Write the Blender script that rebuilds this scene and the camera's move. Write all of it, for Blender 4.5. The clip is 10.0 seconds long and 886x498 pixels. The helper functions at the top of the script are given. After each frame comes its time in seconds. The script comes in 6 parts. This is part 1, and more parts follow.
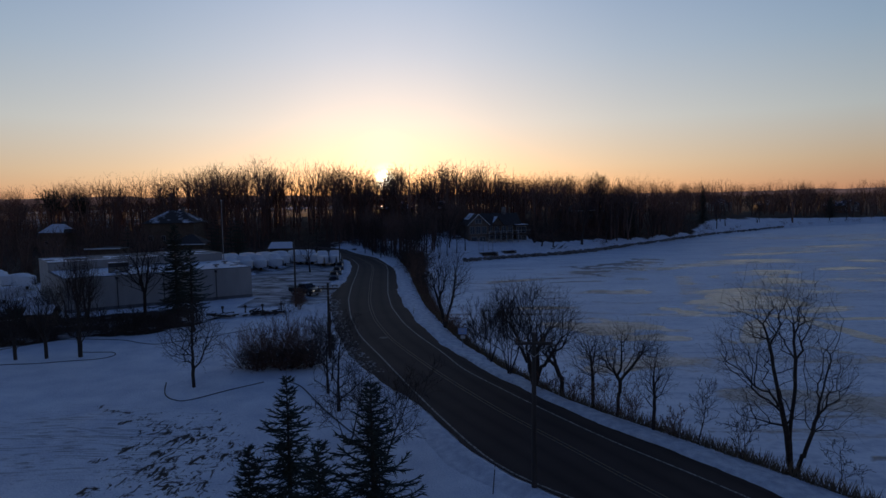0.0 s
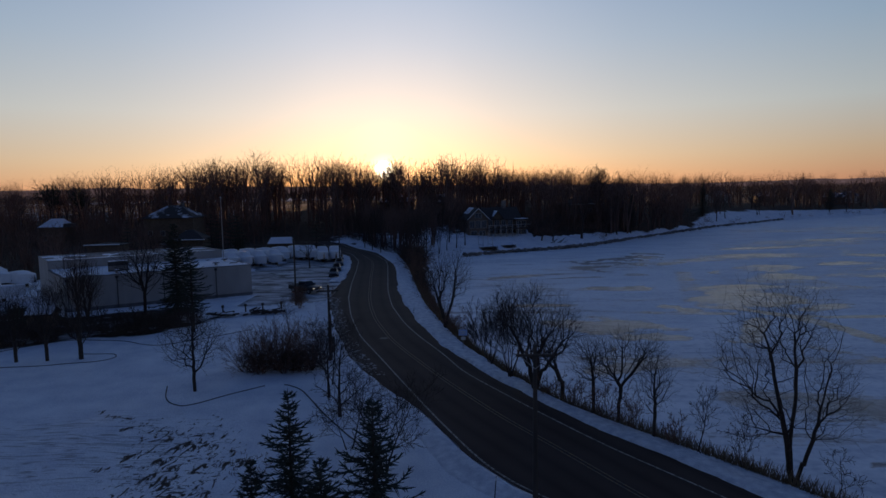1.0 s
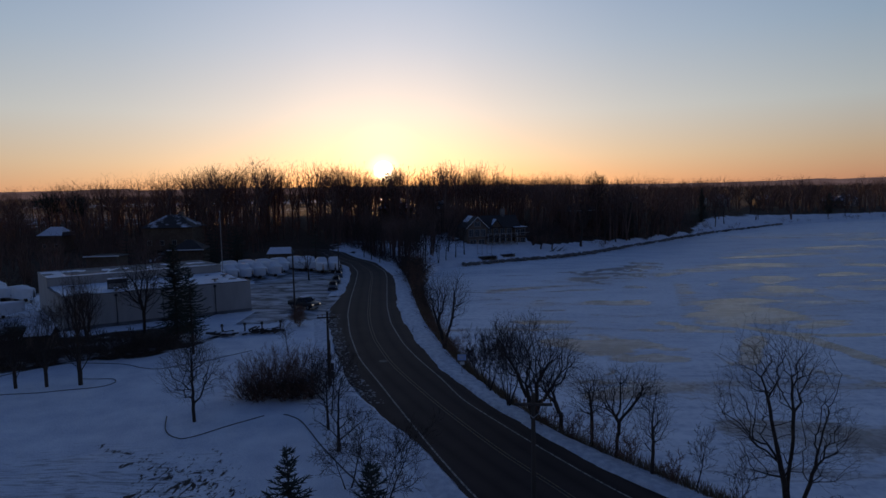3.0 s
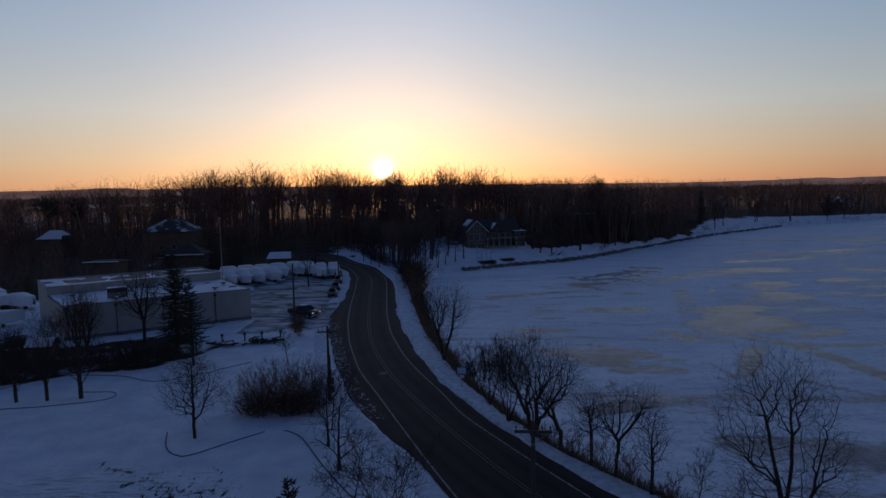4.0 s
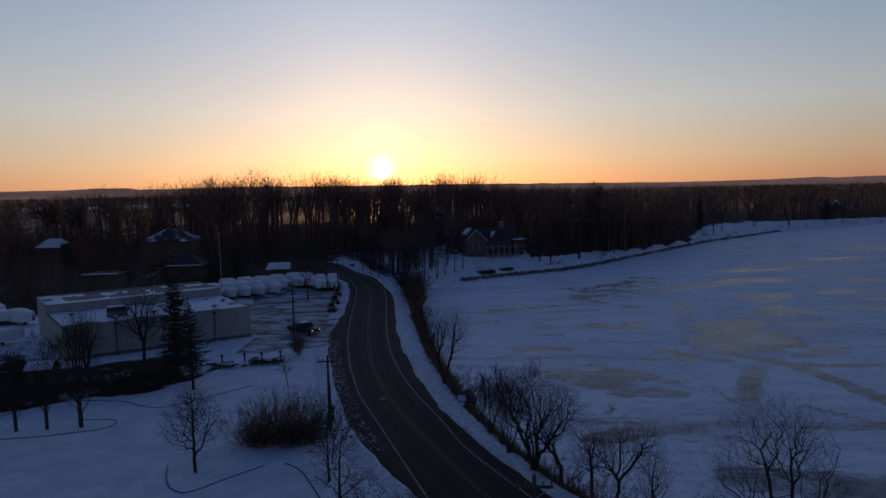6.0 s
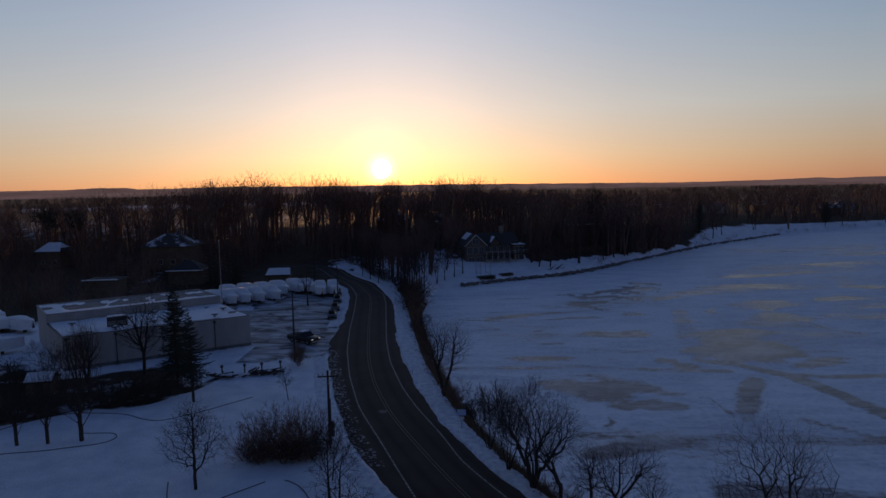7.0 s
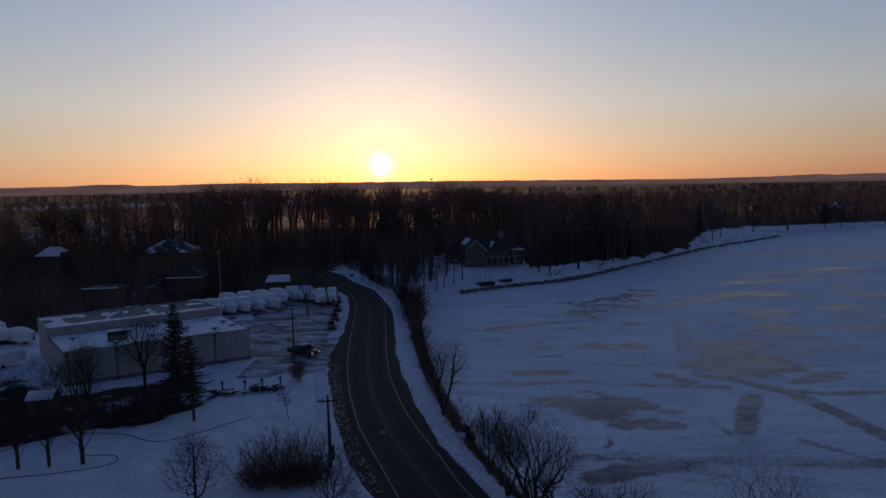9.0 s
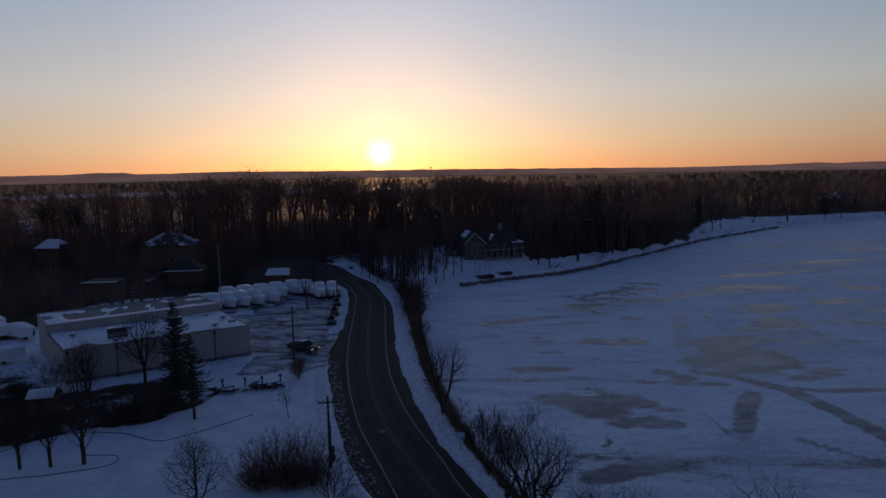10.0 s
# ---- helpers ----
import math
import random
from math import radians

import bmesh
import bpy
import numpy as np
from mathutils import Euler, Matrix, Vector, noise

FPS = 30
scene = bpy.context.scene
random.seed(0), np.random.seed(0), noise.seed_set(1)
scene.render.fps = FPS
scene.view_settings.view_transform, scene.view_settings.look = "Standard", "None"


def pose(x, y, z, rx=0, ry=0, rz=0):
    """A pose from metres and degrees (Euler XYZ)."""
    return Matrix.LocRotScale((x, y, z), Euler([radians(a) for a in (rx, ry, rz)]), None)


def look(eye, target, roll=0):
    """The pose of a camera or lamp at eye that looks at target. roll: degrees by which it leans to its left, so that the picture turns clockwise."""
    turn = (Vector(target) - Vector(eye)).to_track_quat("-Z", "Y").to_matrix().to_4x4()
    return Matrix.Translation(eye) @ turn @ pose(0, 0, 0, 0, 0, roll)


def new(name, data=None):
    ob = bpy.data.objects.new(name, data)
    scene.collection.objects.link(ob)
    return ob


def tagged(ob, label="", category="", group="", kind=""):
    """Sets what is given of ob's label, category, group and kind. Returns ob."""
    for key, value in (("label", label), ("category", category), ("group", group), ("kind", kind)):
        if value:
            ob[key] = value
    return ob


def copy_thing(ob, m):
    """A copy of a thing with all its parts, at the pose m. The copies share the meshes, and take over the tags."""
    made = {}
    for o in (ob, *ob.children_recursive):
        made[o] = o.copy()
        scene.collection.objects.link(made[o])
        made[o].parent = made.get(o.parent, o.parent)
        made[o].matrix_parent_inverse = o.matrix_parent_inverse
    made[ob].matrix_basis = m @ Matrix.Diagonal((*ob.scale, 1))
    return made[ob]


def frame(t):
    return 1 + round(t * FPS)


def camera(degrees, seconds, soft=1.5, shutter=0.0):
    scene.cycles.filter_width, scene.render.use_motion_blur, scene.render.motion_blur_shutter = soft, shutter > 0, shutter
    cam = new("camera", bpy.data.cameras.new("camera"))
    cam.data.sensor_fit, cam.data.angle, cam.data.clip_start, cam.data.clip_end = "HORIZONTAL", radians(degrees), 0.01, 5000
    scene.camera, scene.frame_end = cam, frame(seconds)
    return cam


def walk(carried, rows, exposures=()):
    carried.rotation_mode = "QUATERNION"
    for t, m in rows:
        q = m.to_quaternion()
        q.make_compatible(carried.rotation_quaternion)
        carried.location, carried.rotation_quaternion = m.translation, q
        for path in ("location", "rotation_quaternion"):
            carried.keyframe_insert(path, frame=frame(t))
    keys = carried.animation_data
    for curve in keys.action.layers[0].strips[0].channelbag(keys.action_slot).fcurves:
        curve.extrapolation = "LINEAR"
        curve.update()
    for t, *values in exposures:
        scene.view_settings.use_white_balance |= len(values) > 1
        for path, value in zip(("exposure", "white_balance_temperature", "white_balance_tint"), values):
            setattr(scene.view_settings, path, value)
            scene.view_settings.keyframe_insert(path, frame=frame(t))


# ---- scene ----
cam = camera(71.3, 10.0)
PATH = [
    (0, (0.17, -0.794, 15.071), (0.136, 1.199, 14.907), -0.9),
    (0.5, (0.109, -0.639, 15.555), (0.076, 1.353, 15.374), -0.9),
    (1, (0.113, -0.612, 16.132), (0.08, 1.378, 15.938), -1.0),
    (1.5, (0.08, -0.541, 16.65), (0.048, 1.45, 16.458), -1.1),
    (2, (0.204, -0.593, 17.337), (0.173, 1.397, 17.144), -1.1),
    (2.5, (0.208, -0.52, 17.953), (0.177, 1.47, 17.76), -1.1),
    (4, (0.198, -0.449, 20.091), (0.169, 1.541, 19.894), -1.1),
    (4.5, (0.19, -0.372, 20.787), (0.162, 1.618, 20.589), -1.2),
    (5, (0.178, -0.291, 21.474), (0.151, 1.699, 21.276), -1.2),
    (5.5, (0.153, -0.229, 22.215), (0.127, 1.761, 22.016), -1.2),
    (7, (0.125, -0.173, 24.411), (0.101, 1.817, 24.211), -1.1),
    (7.5, (0.188, -0.121, 25.192), (0.164, 1.869, 24.991), -1.1),
    (8, (0.165, -0.098, 25.804), (0.142, 1.892, 25.604), -1.1),
    (8.5, (0.2, -0.087, 26.542), (0.177, 1.902, 26.34), -1.1),
    (9, (0.186, -0.075, 27.173), (0.163, 1.913, 26.961), -1.1),
    (9.5, (0.162, 0.046, 27.808), (0.14, 2.032, 27.577), -1.1),
    (10, (0.191, 0.181, 28.44), (0.169, 2.165, 28.19), -1.1),
]
walk(cam, [(t, look(eye, target, roll)) for t, eye, target, roll in PATH], [(0, 0.1, 6500, 10), (5, 0.04, 6650, 12), (10, -0.02, 6850, 15)])

# ---- world, sun ----
SUN_EL, SUN_AZ = 1.75, -6.2      # degrees; azimuth from +y towards +x
sun_dir = Vector((math.sin(radians(SUN_AZ)) * math.cos(radians(SUN_EL)), math.cos(radians(SUN_AZ)) * math.cos(radians(SUN_EL)), math.sin(radians(SUN_EL))))


def link(nt, a, b):
    nt.links.new(a, b)


def node(nt, kind, **inputs):
    n = nt.nodes.new("ShaderNode" + kind)
    for key, value in inputs.items():
        n.inputs[key.replace("_", " ")].default_value = value
    return n


def math_node(nt, op, a, b=None, clamp=False):
    n = nt.nodes.new("ShaderNodeMath")
    n.operation, n.use_clamp = op, clamp
    for i, v in enumerate((a, b)):
        if v is None:
            continue
        if isinstance(v, (int, float)):
            n.inputs[i].default_value = v
        else:
            link(nt, v, n.inputs[i])
    return n.outputs[0]


def ramp(nt, fac, stops, mode="LINEAR"):
    n = nt.nodes.new("ShaderNodeValToRGB")
    n.color_ramp.interpolation = mode
    while len(n.color_ramp.elements) < len(stops):
        n.color_ramp.elements.new(0.5)
    for e, (p, c) in zip(n.color_ramp.elements, stops):
        e.position = p
        e.color = (*c, 1) if len(c) == 3 else c
    link(nt, fac, n.inputs[0])
    return n.outputs[0]


def mix(nt, fac, a, b, kind="MIX"):
    n = nt.nodes.new("ShaderNodeMix")
    n.data_type, n.blend_type = "RGBA", kind
    for i, v in ((0, fac), (6, a), (7, b)):
        if isinstance(v, (int, float)):
            n.inputs[i].default_value = v
        elif isinstance(v, tuple):
            n.inputs[i].default_value = (*v, 1)
        else:
            link(nt, v, n.inputs[i])
    return n.outputs[2]


world = bpy.data.worlds.new("dawn_sky")
scene.world = world
world.use_nodes = True
wn = world.node_tree
wn.nodes.clear()
out = wn.nodes.new("ShaderNodeOutputWorld")
coord = wn.nodes.new("ShaderNodeTexCoord")
sky = wn.nodes.new("ShaderNodeTexSky")
sky.sky_type, sky.sun_disc = "NISHITA", False
sky.sun_elevation, sky.sun_rotation = radians(SUN_EL), radians(SUN_AZ)
sky.altitude, sky.air_density, sky.dust_density, sky.ozone_density = 250, 1.0, 0.5, 1.5
sep = wn.nodes.new("ShaderNodeSeparateXYZ")
link(wn, coord.outputs["Generated"], sep.inputs[0])
dot = wn.nodes.new("ShaderNodeVectorMath")
dot.operation = "DOT_PRODUCT"
link(wn, coord.outputs["Generated"], dot.inputs[0])
dot.inputs[1].default_value = sun_dir
angle = math_node(wn, "MULTIPLY", math_node(wn, "ARCCOSINE", math_node(wn, "MINIMUM", dot.outputs["Value"], 1.0)), 180 / math.pi)
# clear dawn sky: by height above the horizon, towards the sun, at its sides and behind
height = math_node(wn, "DIVIDE", math_node(wn, "MULTIPLY", math_node(wn, "ARCSINE", sep.outputs[2]), 180 / math.pi), 90.0, clamp=True)
toward = ramp(wn, height, [(0.0, (0.7, 0.42, 0.26)), (0.03, (0.74, 0.585, 0.46)), (0.075, (0.63, 0.585, 0.57)), (0.14, (0.46, 0.5, 0.59)), (0.23, (0.275, 0.37, 0.54)), (0.36, (0.05, 0.1, 0.245)), (0.6, (0.007, 0.026, 0.1)), (1.0, (0.002, 0.0135, 0.076))])
aside = ramp(wn, height, [(0.0, (0.31, 0.158, 0.125)), (0.03, (0.315, 0.23, 0.195)), (0.075, (0.3, 0.32, 0.35)), (0.14, (0.2, 0.27, 0.37)), (0.23, (0.11, 0.19, 0.345)), (0.36, (0.028, 0.068, 0.19)), (0.6, (0.005, 0.023, 0.095)), (1.0, (0.002, 0.0135, 0.076))])
behind = ramp(wn, height, [(0.0, (0.028, 0.032, 0.07)), (0.1, (0.026, 0.029, 0.066)), (0.3, (0.01, 0.026, 0.095)), (1.0, (0.002, 0.0135, 0.082))])
level = wn.nodes.new("ShaderNodeVectorMath")
level.operation = "MULTIPLY"
link(wn, coord.outputs["Generated"], level.inputs[0])
level.inputs[1].default_value = (1, 1, 0)
unit = wn.nodes.new("ShaderNodeVectorMath")
unit.operation = "NORMALIZE"
link(wn, level.outputs[0], unit.inputs[0])
turn = wn.nodes.new("ShaderNodeVectorMath")
turn.operation = "DOT_PRODUCT"
link(wn, unit.outputs[0], turn.inputs[0])
turn.inputs[1].default_value = Vector((sun_dir.x, sun_dir.y, 0)).normalized()
away = math_node(wn, "MULTIPLY", math_node(wn, "ARCCOSINE", math_node(wn, "MINIMUM", turn.outputs["Value"], 1.0)), 1 / math.pi)
side = ramp(wn, away, [(0.0, (0, 0, 0)), (0.03, (0.06, 0.06, 0.06)), (0.12, (0.62, 0.62, 0.62)), (0.22, (1, 1, 1))])
back = ramp(wn, away, [(0.26, (0, 0, 0)), (0.62, (1, 1, 1))])
air = mix(wn, back, mix(wn, side, toward, aside), behind)
# the low sun and the glow round it
glow = ramp(wn, math_node(wn, "DIVIDE", angle, 12.0), [(0.0, (7, 6.6, 5.4)), (0.048, (4.5, 4.0, 2.8)), (0.078, (0.8, 0.64, 0.36)), (0.14, (0.2, 0.16, 0.1)), (0.4, (0.05, 0.037, 0.02)), (1.0, (0, 0, 0))])
bg = wn.nodes.new("ShaderNodeBackground")
bg.inputs[1].default_value = 0.05
bg2 = wn.nodes.new("ShaderNodeBackground")
bg2.inputs[1].default_value = 1.0
link(wn, sky.outputs[0], bg.inputs[0])
link(wn, mix(wn, 1.0, air, glow, "ADD"), bg2.inputs[0])
both = wn.nodes.new("ShaderNodeAddShader")
link(wn, bg.outputs[0], both.inputs[0])
link(wn, bg2.outputs[0], both.inputs[1])
link(wn, both.outputs[0], out.inputs[0])

lamp = bpy.data.lights.new("sun", "SUN")
lamp.energy, lamp.angle, lamp.color = 3.0, radians(0.53), (1.0, 0.55, 0.25)
sun = new("sun", lamp)
sun.matrix_world = look((0, 0, 60), Vector((0, 0, 60)) - sun_dir)

# ---- materials ----
def material(name, rough=0.7, metal=0.0, spec=0.5):
    m = bpy.data.materials.new(name)
    m.use_nodes = True
    nt = m.node_tree
    b = nt.nodes["Principled BSDF"]
    b.inputs["Roughness"].default_value = rough
    b.inputs["Metallic"].default_value = metal
    b.inputs["Specular IOR Level"].default_value = spec
    return m, nt, b


def noise_tex(nt, scale, detail=5.0, rough=0.55, stretch=None, warp=0.0):
    tc = nt.nodes.new("ShaderNodeTexCoord")
    vec = tc.outputs["Object"]
    if stretch:
        mp = nt.nodes.new("ShaderNodeMapping")
        mp.inputs["Scale"].default_value = stretch[:3]
        if len(stretch) > 3:
            mp.inputs["Rotation"].default_value = (0, 0, radians(stretch[3]))
        link(nt, vec, mp.inputs[0])
        vec = mp.outputs[0]
    n = node(nt, "TexNoise", Scale=scale, Detail=detail, Roughness=rough, Distortion=warp)
    link(nt, vec, n.inputs["Vector"])
    return n.outputs[0]


def bump(nt, b, height, strength, distance=0.02):
    n = node(nt, "Bump", Strength=strength, Distance=distance)
    link(nt, height, n.inputs["Height"])
    link(nt, n.outputs[0], b.inputs["Normal"])


def grainy(name, dark, light, scale=2.0, fine=40.0, rough=0.75, metal=0.0, bumps=0.3, dist=0.01, spread=0.0, stretch=None, spec=0.5):
    """Two colours mixed by coarse and fine grain, with relief; spread: how far copies differ."""
    m, nt, b = material(name, rough, metal, spec)
    a, f = noise_tex(nt, scale, stretch=stretch), noise_tex(nt, fine, 3.0)
    fac = math_node(nt, "ADD", math_node(nt, "MULTIPLY", a, 0.75), math_node(nt, "MULTIPLY", f, 0.25))
    col = ramp(nt, fac, [(0.32, dark), (0.68, light)])
    if spread:
        info = nt.nodes.new("ShaderNodeObjectInfo")
        k = math_node(nt, "ADD", math_node(nt, "MULTIPLY", info.outputs["Random"], spread), 1 - spread / 2)
        col = mix(nt, 1.0, col, k, "MULTIPLY")
    link(nt, col, b.inputs["Base Color"])
    link(nt, math_node(nt, "ADD", math_node(nt, "MULTIPLY", f, 0.25), rough - 0.12, clamp=True), b.inputs["Roughness"])
    bump(nt, b, f, bumps, dist)
    return m


def attribute(nt, name):
    n = nt.nodes.new("ShaderNodeAttribute")
    n.attribute_name = name
    return n.outputs["Fac"]


SNOW_D, SNOW_L = (0.72, 0.76, 0.82), (0.86, 0.88, 0.92)
snow_mat = grainy("snow", SNOW_D, SNOW_L, 0.7, 18, 0.75, bumps=0.5, dist=0.03)
verge_mat = grainy("trodden_snow", (0.5, 0.53, 0.6), (0.9, 0.92, 0.95), 1.6, 14, 0.85, bumps=0.9, dist=0.07, spec=0.1)
bark_mat = grainy("bark", (0.025, 0.019, 0.016), (0.08, 0.062, 0.05), 6, 60, 0.9, spread=0.4)
twig_mat = grainy("twigs", (0.028, 0.019, 0.015), (0.085, 0.056, 0.043), 3, 60, 0.85, spread=0.5)
needle_mat = grainy("needles", (0.018, 0.026, 0.019), (0.052, 0.066, 0.044), 5, 60, 0.8, spread=0.3)
wood_mat = grainy("winter_wood", (0.1, 0.06, 0.048), (0.23, 0.14, 0.11), 0.05, 8, 0.9, bumps=0)
brush_mat = grainy("brush", (0.1, 0.055, 0.037), (0.25, 0.14, 0.095), 3, 60, 0.9, spread=0.4)
grass_mat = grainy("dry_grass", (0.13, 0.09, 0.05), (0.26, 0.19, 0.11), 3, 60, 0.9)
pole_mat = grainy("weathered_wood", (0.035, 0.028, 0.024), (0.09, 0.073, 0.06), 4, 50, 0.85, stretch=(1, 1, 0.1))
steel_mat = grainy("galvanised_steel", (0.3, 0.31, 0.32), (0.48, 0.49, 0.5), 3, 80, 0.45, metal=0.8, bumps=0.1)
dark_metal_mat = grainy("dark_painted_metal", (0.03, 0.03, 0.032), (0.07, 0.07, 0.075), 3, 70, 0.5, bumps=0.15)
wall_mat = grainy("white_wall_panel", (0.3, 0.29, 0.28), (0.45, 0.44, 0.425), 0.5, 30, 0.7, stretch=(1, 1, 0.25))
roofing_mat = grainy("grey_membrane", (0.1, 0.1, 0.105), (0.22, 0.22, 0.23), 0.6, 30, 0.8)
kerb_mat = grainy("kerb_concrete", (0.06, 0.055, 0.05), (0.15, 0.14, 0.13), 3, 50, 0.85)
wrap_mat = grainy("white_shrink_wrap", (0.7, 0.72, 0.75), (0.85, 0.86, 0.88), 0.8, 12, 0.65, bumps=0.25, dist=0.05)
hull_mat = grainy("dark_hull", (0.02, 0.024, 0.035), (0.06, 0.065, 0.08), 1, 40, 0.35, spread=0.5)
siding_mat = grainy("brown_siding", (0.09, 0.065, 0.048), (0.18, 0.135, 0.1), 1.5, 40, 0.8)
pale_siding_mat = grainy("pale_siding", (0.35, 0.34, 0.32), (0.5, 0.49, 0.46), 1.5, 40, 0.8, spread=0.4)
trim_mat = grainy("white_trim", (0.6, 0.6, 0.58), (0.78, 0.78, 0.76), 2, 40, 0.6)
shingle_mat = grainy("roof_shingles", (0.028, 0.025, 0.024), (0.075, 0.065, 0.062), 4, 40, 0.9)
stone_mat = grainy("shore_stone", (0.07, 0.065, 0.06), (0.25, 0.235, 0.22), 2, 25, 0.85, bumps=0.6, dist=0.04, spread=0.6)
paint_mat = grainy("truck_paint", (0.012, 0.013, 0.016), (0.03, 0.032, 0.036), 2, 60, 0.35, bumps=0.03)
car_paint_mat = grainy("car_paint", (0.03, 0.03, 0.035), (0.09, 0.09, 0.1), 2, 60, 0.35, spread=0.8, bumps=0.03)
tyre_mat = grainy("tyre_rubber", (0.012, 0.012, 0.012), (0.03, 0.03, 0.03), 5, 60, 0.9)
blue_mat = grainy("blue_sign_face", (0.4, 0.58, 0.95), (0.5, 0.66, 0.97), 3, 50, 0.4, bumps=0.05)
white_mat = grainy("white_sign_face", (0.7, 0.7, 0.7), (0.85, 0.85, 0.85), 3, 50, 0.4, bumps=0.05)
dull_trim_mat = grainy("dull_trim", (0.26, 0.255, 0.25), (0.44, 0.43, 0.42), 2, 40, 0.7)
# faint emission stands in for the air's haze over the far hills
haze_glow_mat, nt, b = material("hills_with_haze_glow", 1.0, 0, 0.0)
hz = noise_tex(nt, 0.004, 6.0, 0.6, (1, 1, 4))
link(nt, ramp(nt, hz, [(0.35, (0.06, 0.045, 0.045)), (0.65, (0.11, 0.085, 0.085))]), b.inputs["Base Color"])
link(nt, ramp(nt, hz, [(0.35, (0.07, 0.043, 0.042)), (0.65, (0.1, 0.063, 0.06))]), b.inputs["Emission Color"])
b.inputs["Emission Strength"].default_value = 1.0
far_wood_mat = grainy("far_woods", (0.07, 0.05, 0.045), (0.13, 0.095, 0.085), 0.02, 0.6, 0.95, bumps=0)
# roof snow broken by dark patches, which also dim it like shaded snow
patchy_snow_mat, nt, b = material("patchy_shaded_snow", 0.85, 0, 0.2)
ds = math_node(nt, "MULTIPLY", math_node(nt, "SUBTRACT", noise_tex(nt, 0.35, 5.0, 0.6, (1, 1, 1)), 0.51), 7.0, clamp=True)
link(nt, mix(nt, ds, (0.07, 0.062, 0.058), (0.7, 0.73, 0.78)), b.inputs["Base Color"])
slush_mat = grainy("dirty_slush", (0.14, 0.135, 0.13), (0.42, 0.42, 0.43), 1.2, 20, 0.8, bumps=0.5, dist=0.03)
insulator_mat = grainy("insulator_glaze", (0.1, 0.06, 0.04), (0.2, 0.13, 0.1), 5, 50, 0.25, bumps=0.02)

glass_mat, gnt, gb = material("window_glass", 0.06, 0.0, 0.8)
link(gnt, ramp(gnt, noise_tex(gnt, 0.8), [(0.3, (0.012, 0.014, 0.018)), (0.7, (0.035, 0.038, 0.045))]), gb.inputs["Base Color"])

lamp_mat, lnt, lb = material("lit_headlight", 0.2)
lb.inputs["Base Color"].default_value = (0.9, 0.88, 0.8, 1)
lb.inputs["Emission Color"].default_value = (1.0, 0.86, 0.62, 1)
lb.inputs["Emission Strength"].default_value = 0.2

# snow-covered land, with leaf litter under the trees, shade painted in behind the hedge, and scraped patches where
# wheels have been
ground_mat, nt, b = material("snowy_ground", 0.85, 0, 0.08)
drift = noise_tex(nt, 0.35, 5.0)
grain = noise_tex(nt, 9.0, 4.0)
col = ramp(nt, math_node(nt, "ADD", math_node(nt, "MULTIPLY", drift, 0.5), math_node(nt, "MULTIPLY", grain, 0.5)), [(0.36, (0.66, 0.7, 0.78)), (0.6, (0.93, 0.95, 0.98))])
litter_shade = ramp(nt, noise_tex(nt, 3.0), [(0.3, (0.035, 0.024, 0.018)), (0.7, (0.1, 0.07, 0.05))])
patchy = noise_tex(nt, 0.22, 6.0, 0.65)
lit_fac = math_node(nt, "MULTIPLY", math_node(nt, "SUBTRACT", math_node(nt, "ADD", attribute(nt, "litter_shade"), patchy), 0.88), 5.0, clamp=True)
col = mix(nt, lit_fac, col, litter_shade)
dirt = ramp(nt, noise_tex(nt, 6.0), [(0.3, (0.045, 0.035, 0.03)), (0.7, (0.11, 0.085, 0.07))])
streak = noise_tex(nt, 1.35, 6.0, 0.64, (1.7, 0.6, 1.0, -14), 0.9)
clods = noise_tex(nt, 1.25, 6.0, 0.7, (0.8, 1.5, 1.0, 10), 1.2)
torn = math_node(nt, "MAXIMUM", streak, math_node(nt, "SUBTRACT", clods, 0.015))
sc_fac = math_node(nt, "MULTIPLY", math_node(nt, "SUBTRACT", math_node(nt, "ADD", math_node(nt, "MULTIPLY", attribute(nt, "scuff"), 0.26), torn), 0.79), 18.0, clamp=True)
col = mix(nt, sc_fac, col, dirt)
# long scraped lines in the snow of the field
lines = noise_tex(nt, 1.0, 6.0, 0.66, (0.3, 2.6, 1.0, -9), 1.6)
ln_fac = math_node(nt, "MULTIPLY", math_node(nt, "SUBTRACT", math_node(nt, "ADD", math_node(nt, "MULTIPLY", attribute(nt, "scrape"), 0.32), lines), 0.82), 7.0, clamp=True)
col = mix(nt, math_node(nt, "MULTIPLY", ln_fac, 0.6), col, dirt)
link(nt, col, b.inputs["Base Color"])
bump(nt, b, math_node(nt, "ADD", math_node(nt, "MULTIPLY", drift, 2.0), math_node(nt, "MULTIPLY", grain, 0.9)), 0.8, 0.14)

# lake: snow on ice, wind-bared grey ice where "bare" is high
ice_mat, nt, b = material("lake_ice", 0.6, 0, 0.5)
b.inputs["IOR"].default_value = 1.31
wisps = noise_tex(nt, 0.07, 8.0, 0.66, (0.5, 1.3, 1.0, 12), 1.2)
streaks = noise_tex(nt, 0.35, 6.0, 0.62, (0.3, 1.5, 1.0, 14), 1.0)
fine = noise_tex(nt, 1.6, 5.0)
edge = math_node(nt, "ADD", attribute(nt, "bare"), math_node(nt, "MULTIPLY", math_node(nt, "SUBTRACT", wisps, 0.5), 1.35))
edge = math_node(nt, "ADD", edge, math_node(nt, "MULTIPLY", math_node(nt, "SUBTRACT", streaks, 0.5), 0.85))
edge = math_node(nt, "ADD", edge, math_node(nt, "MULTIPLY", math_node(nt, "SUBTRACT", fine, 0.5), 0.5))
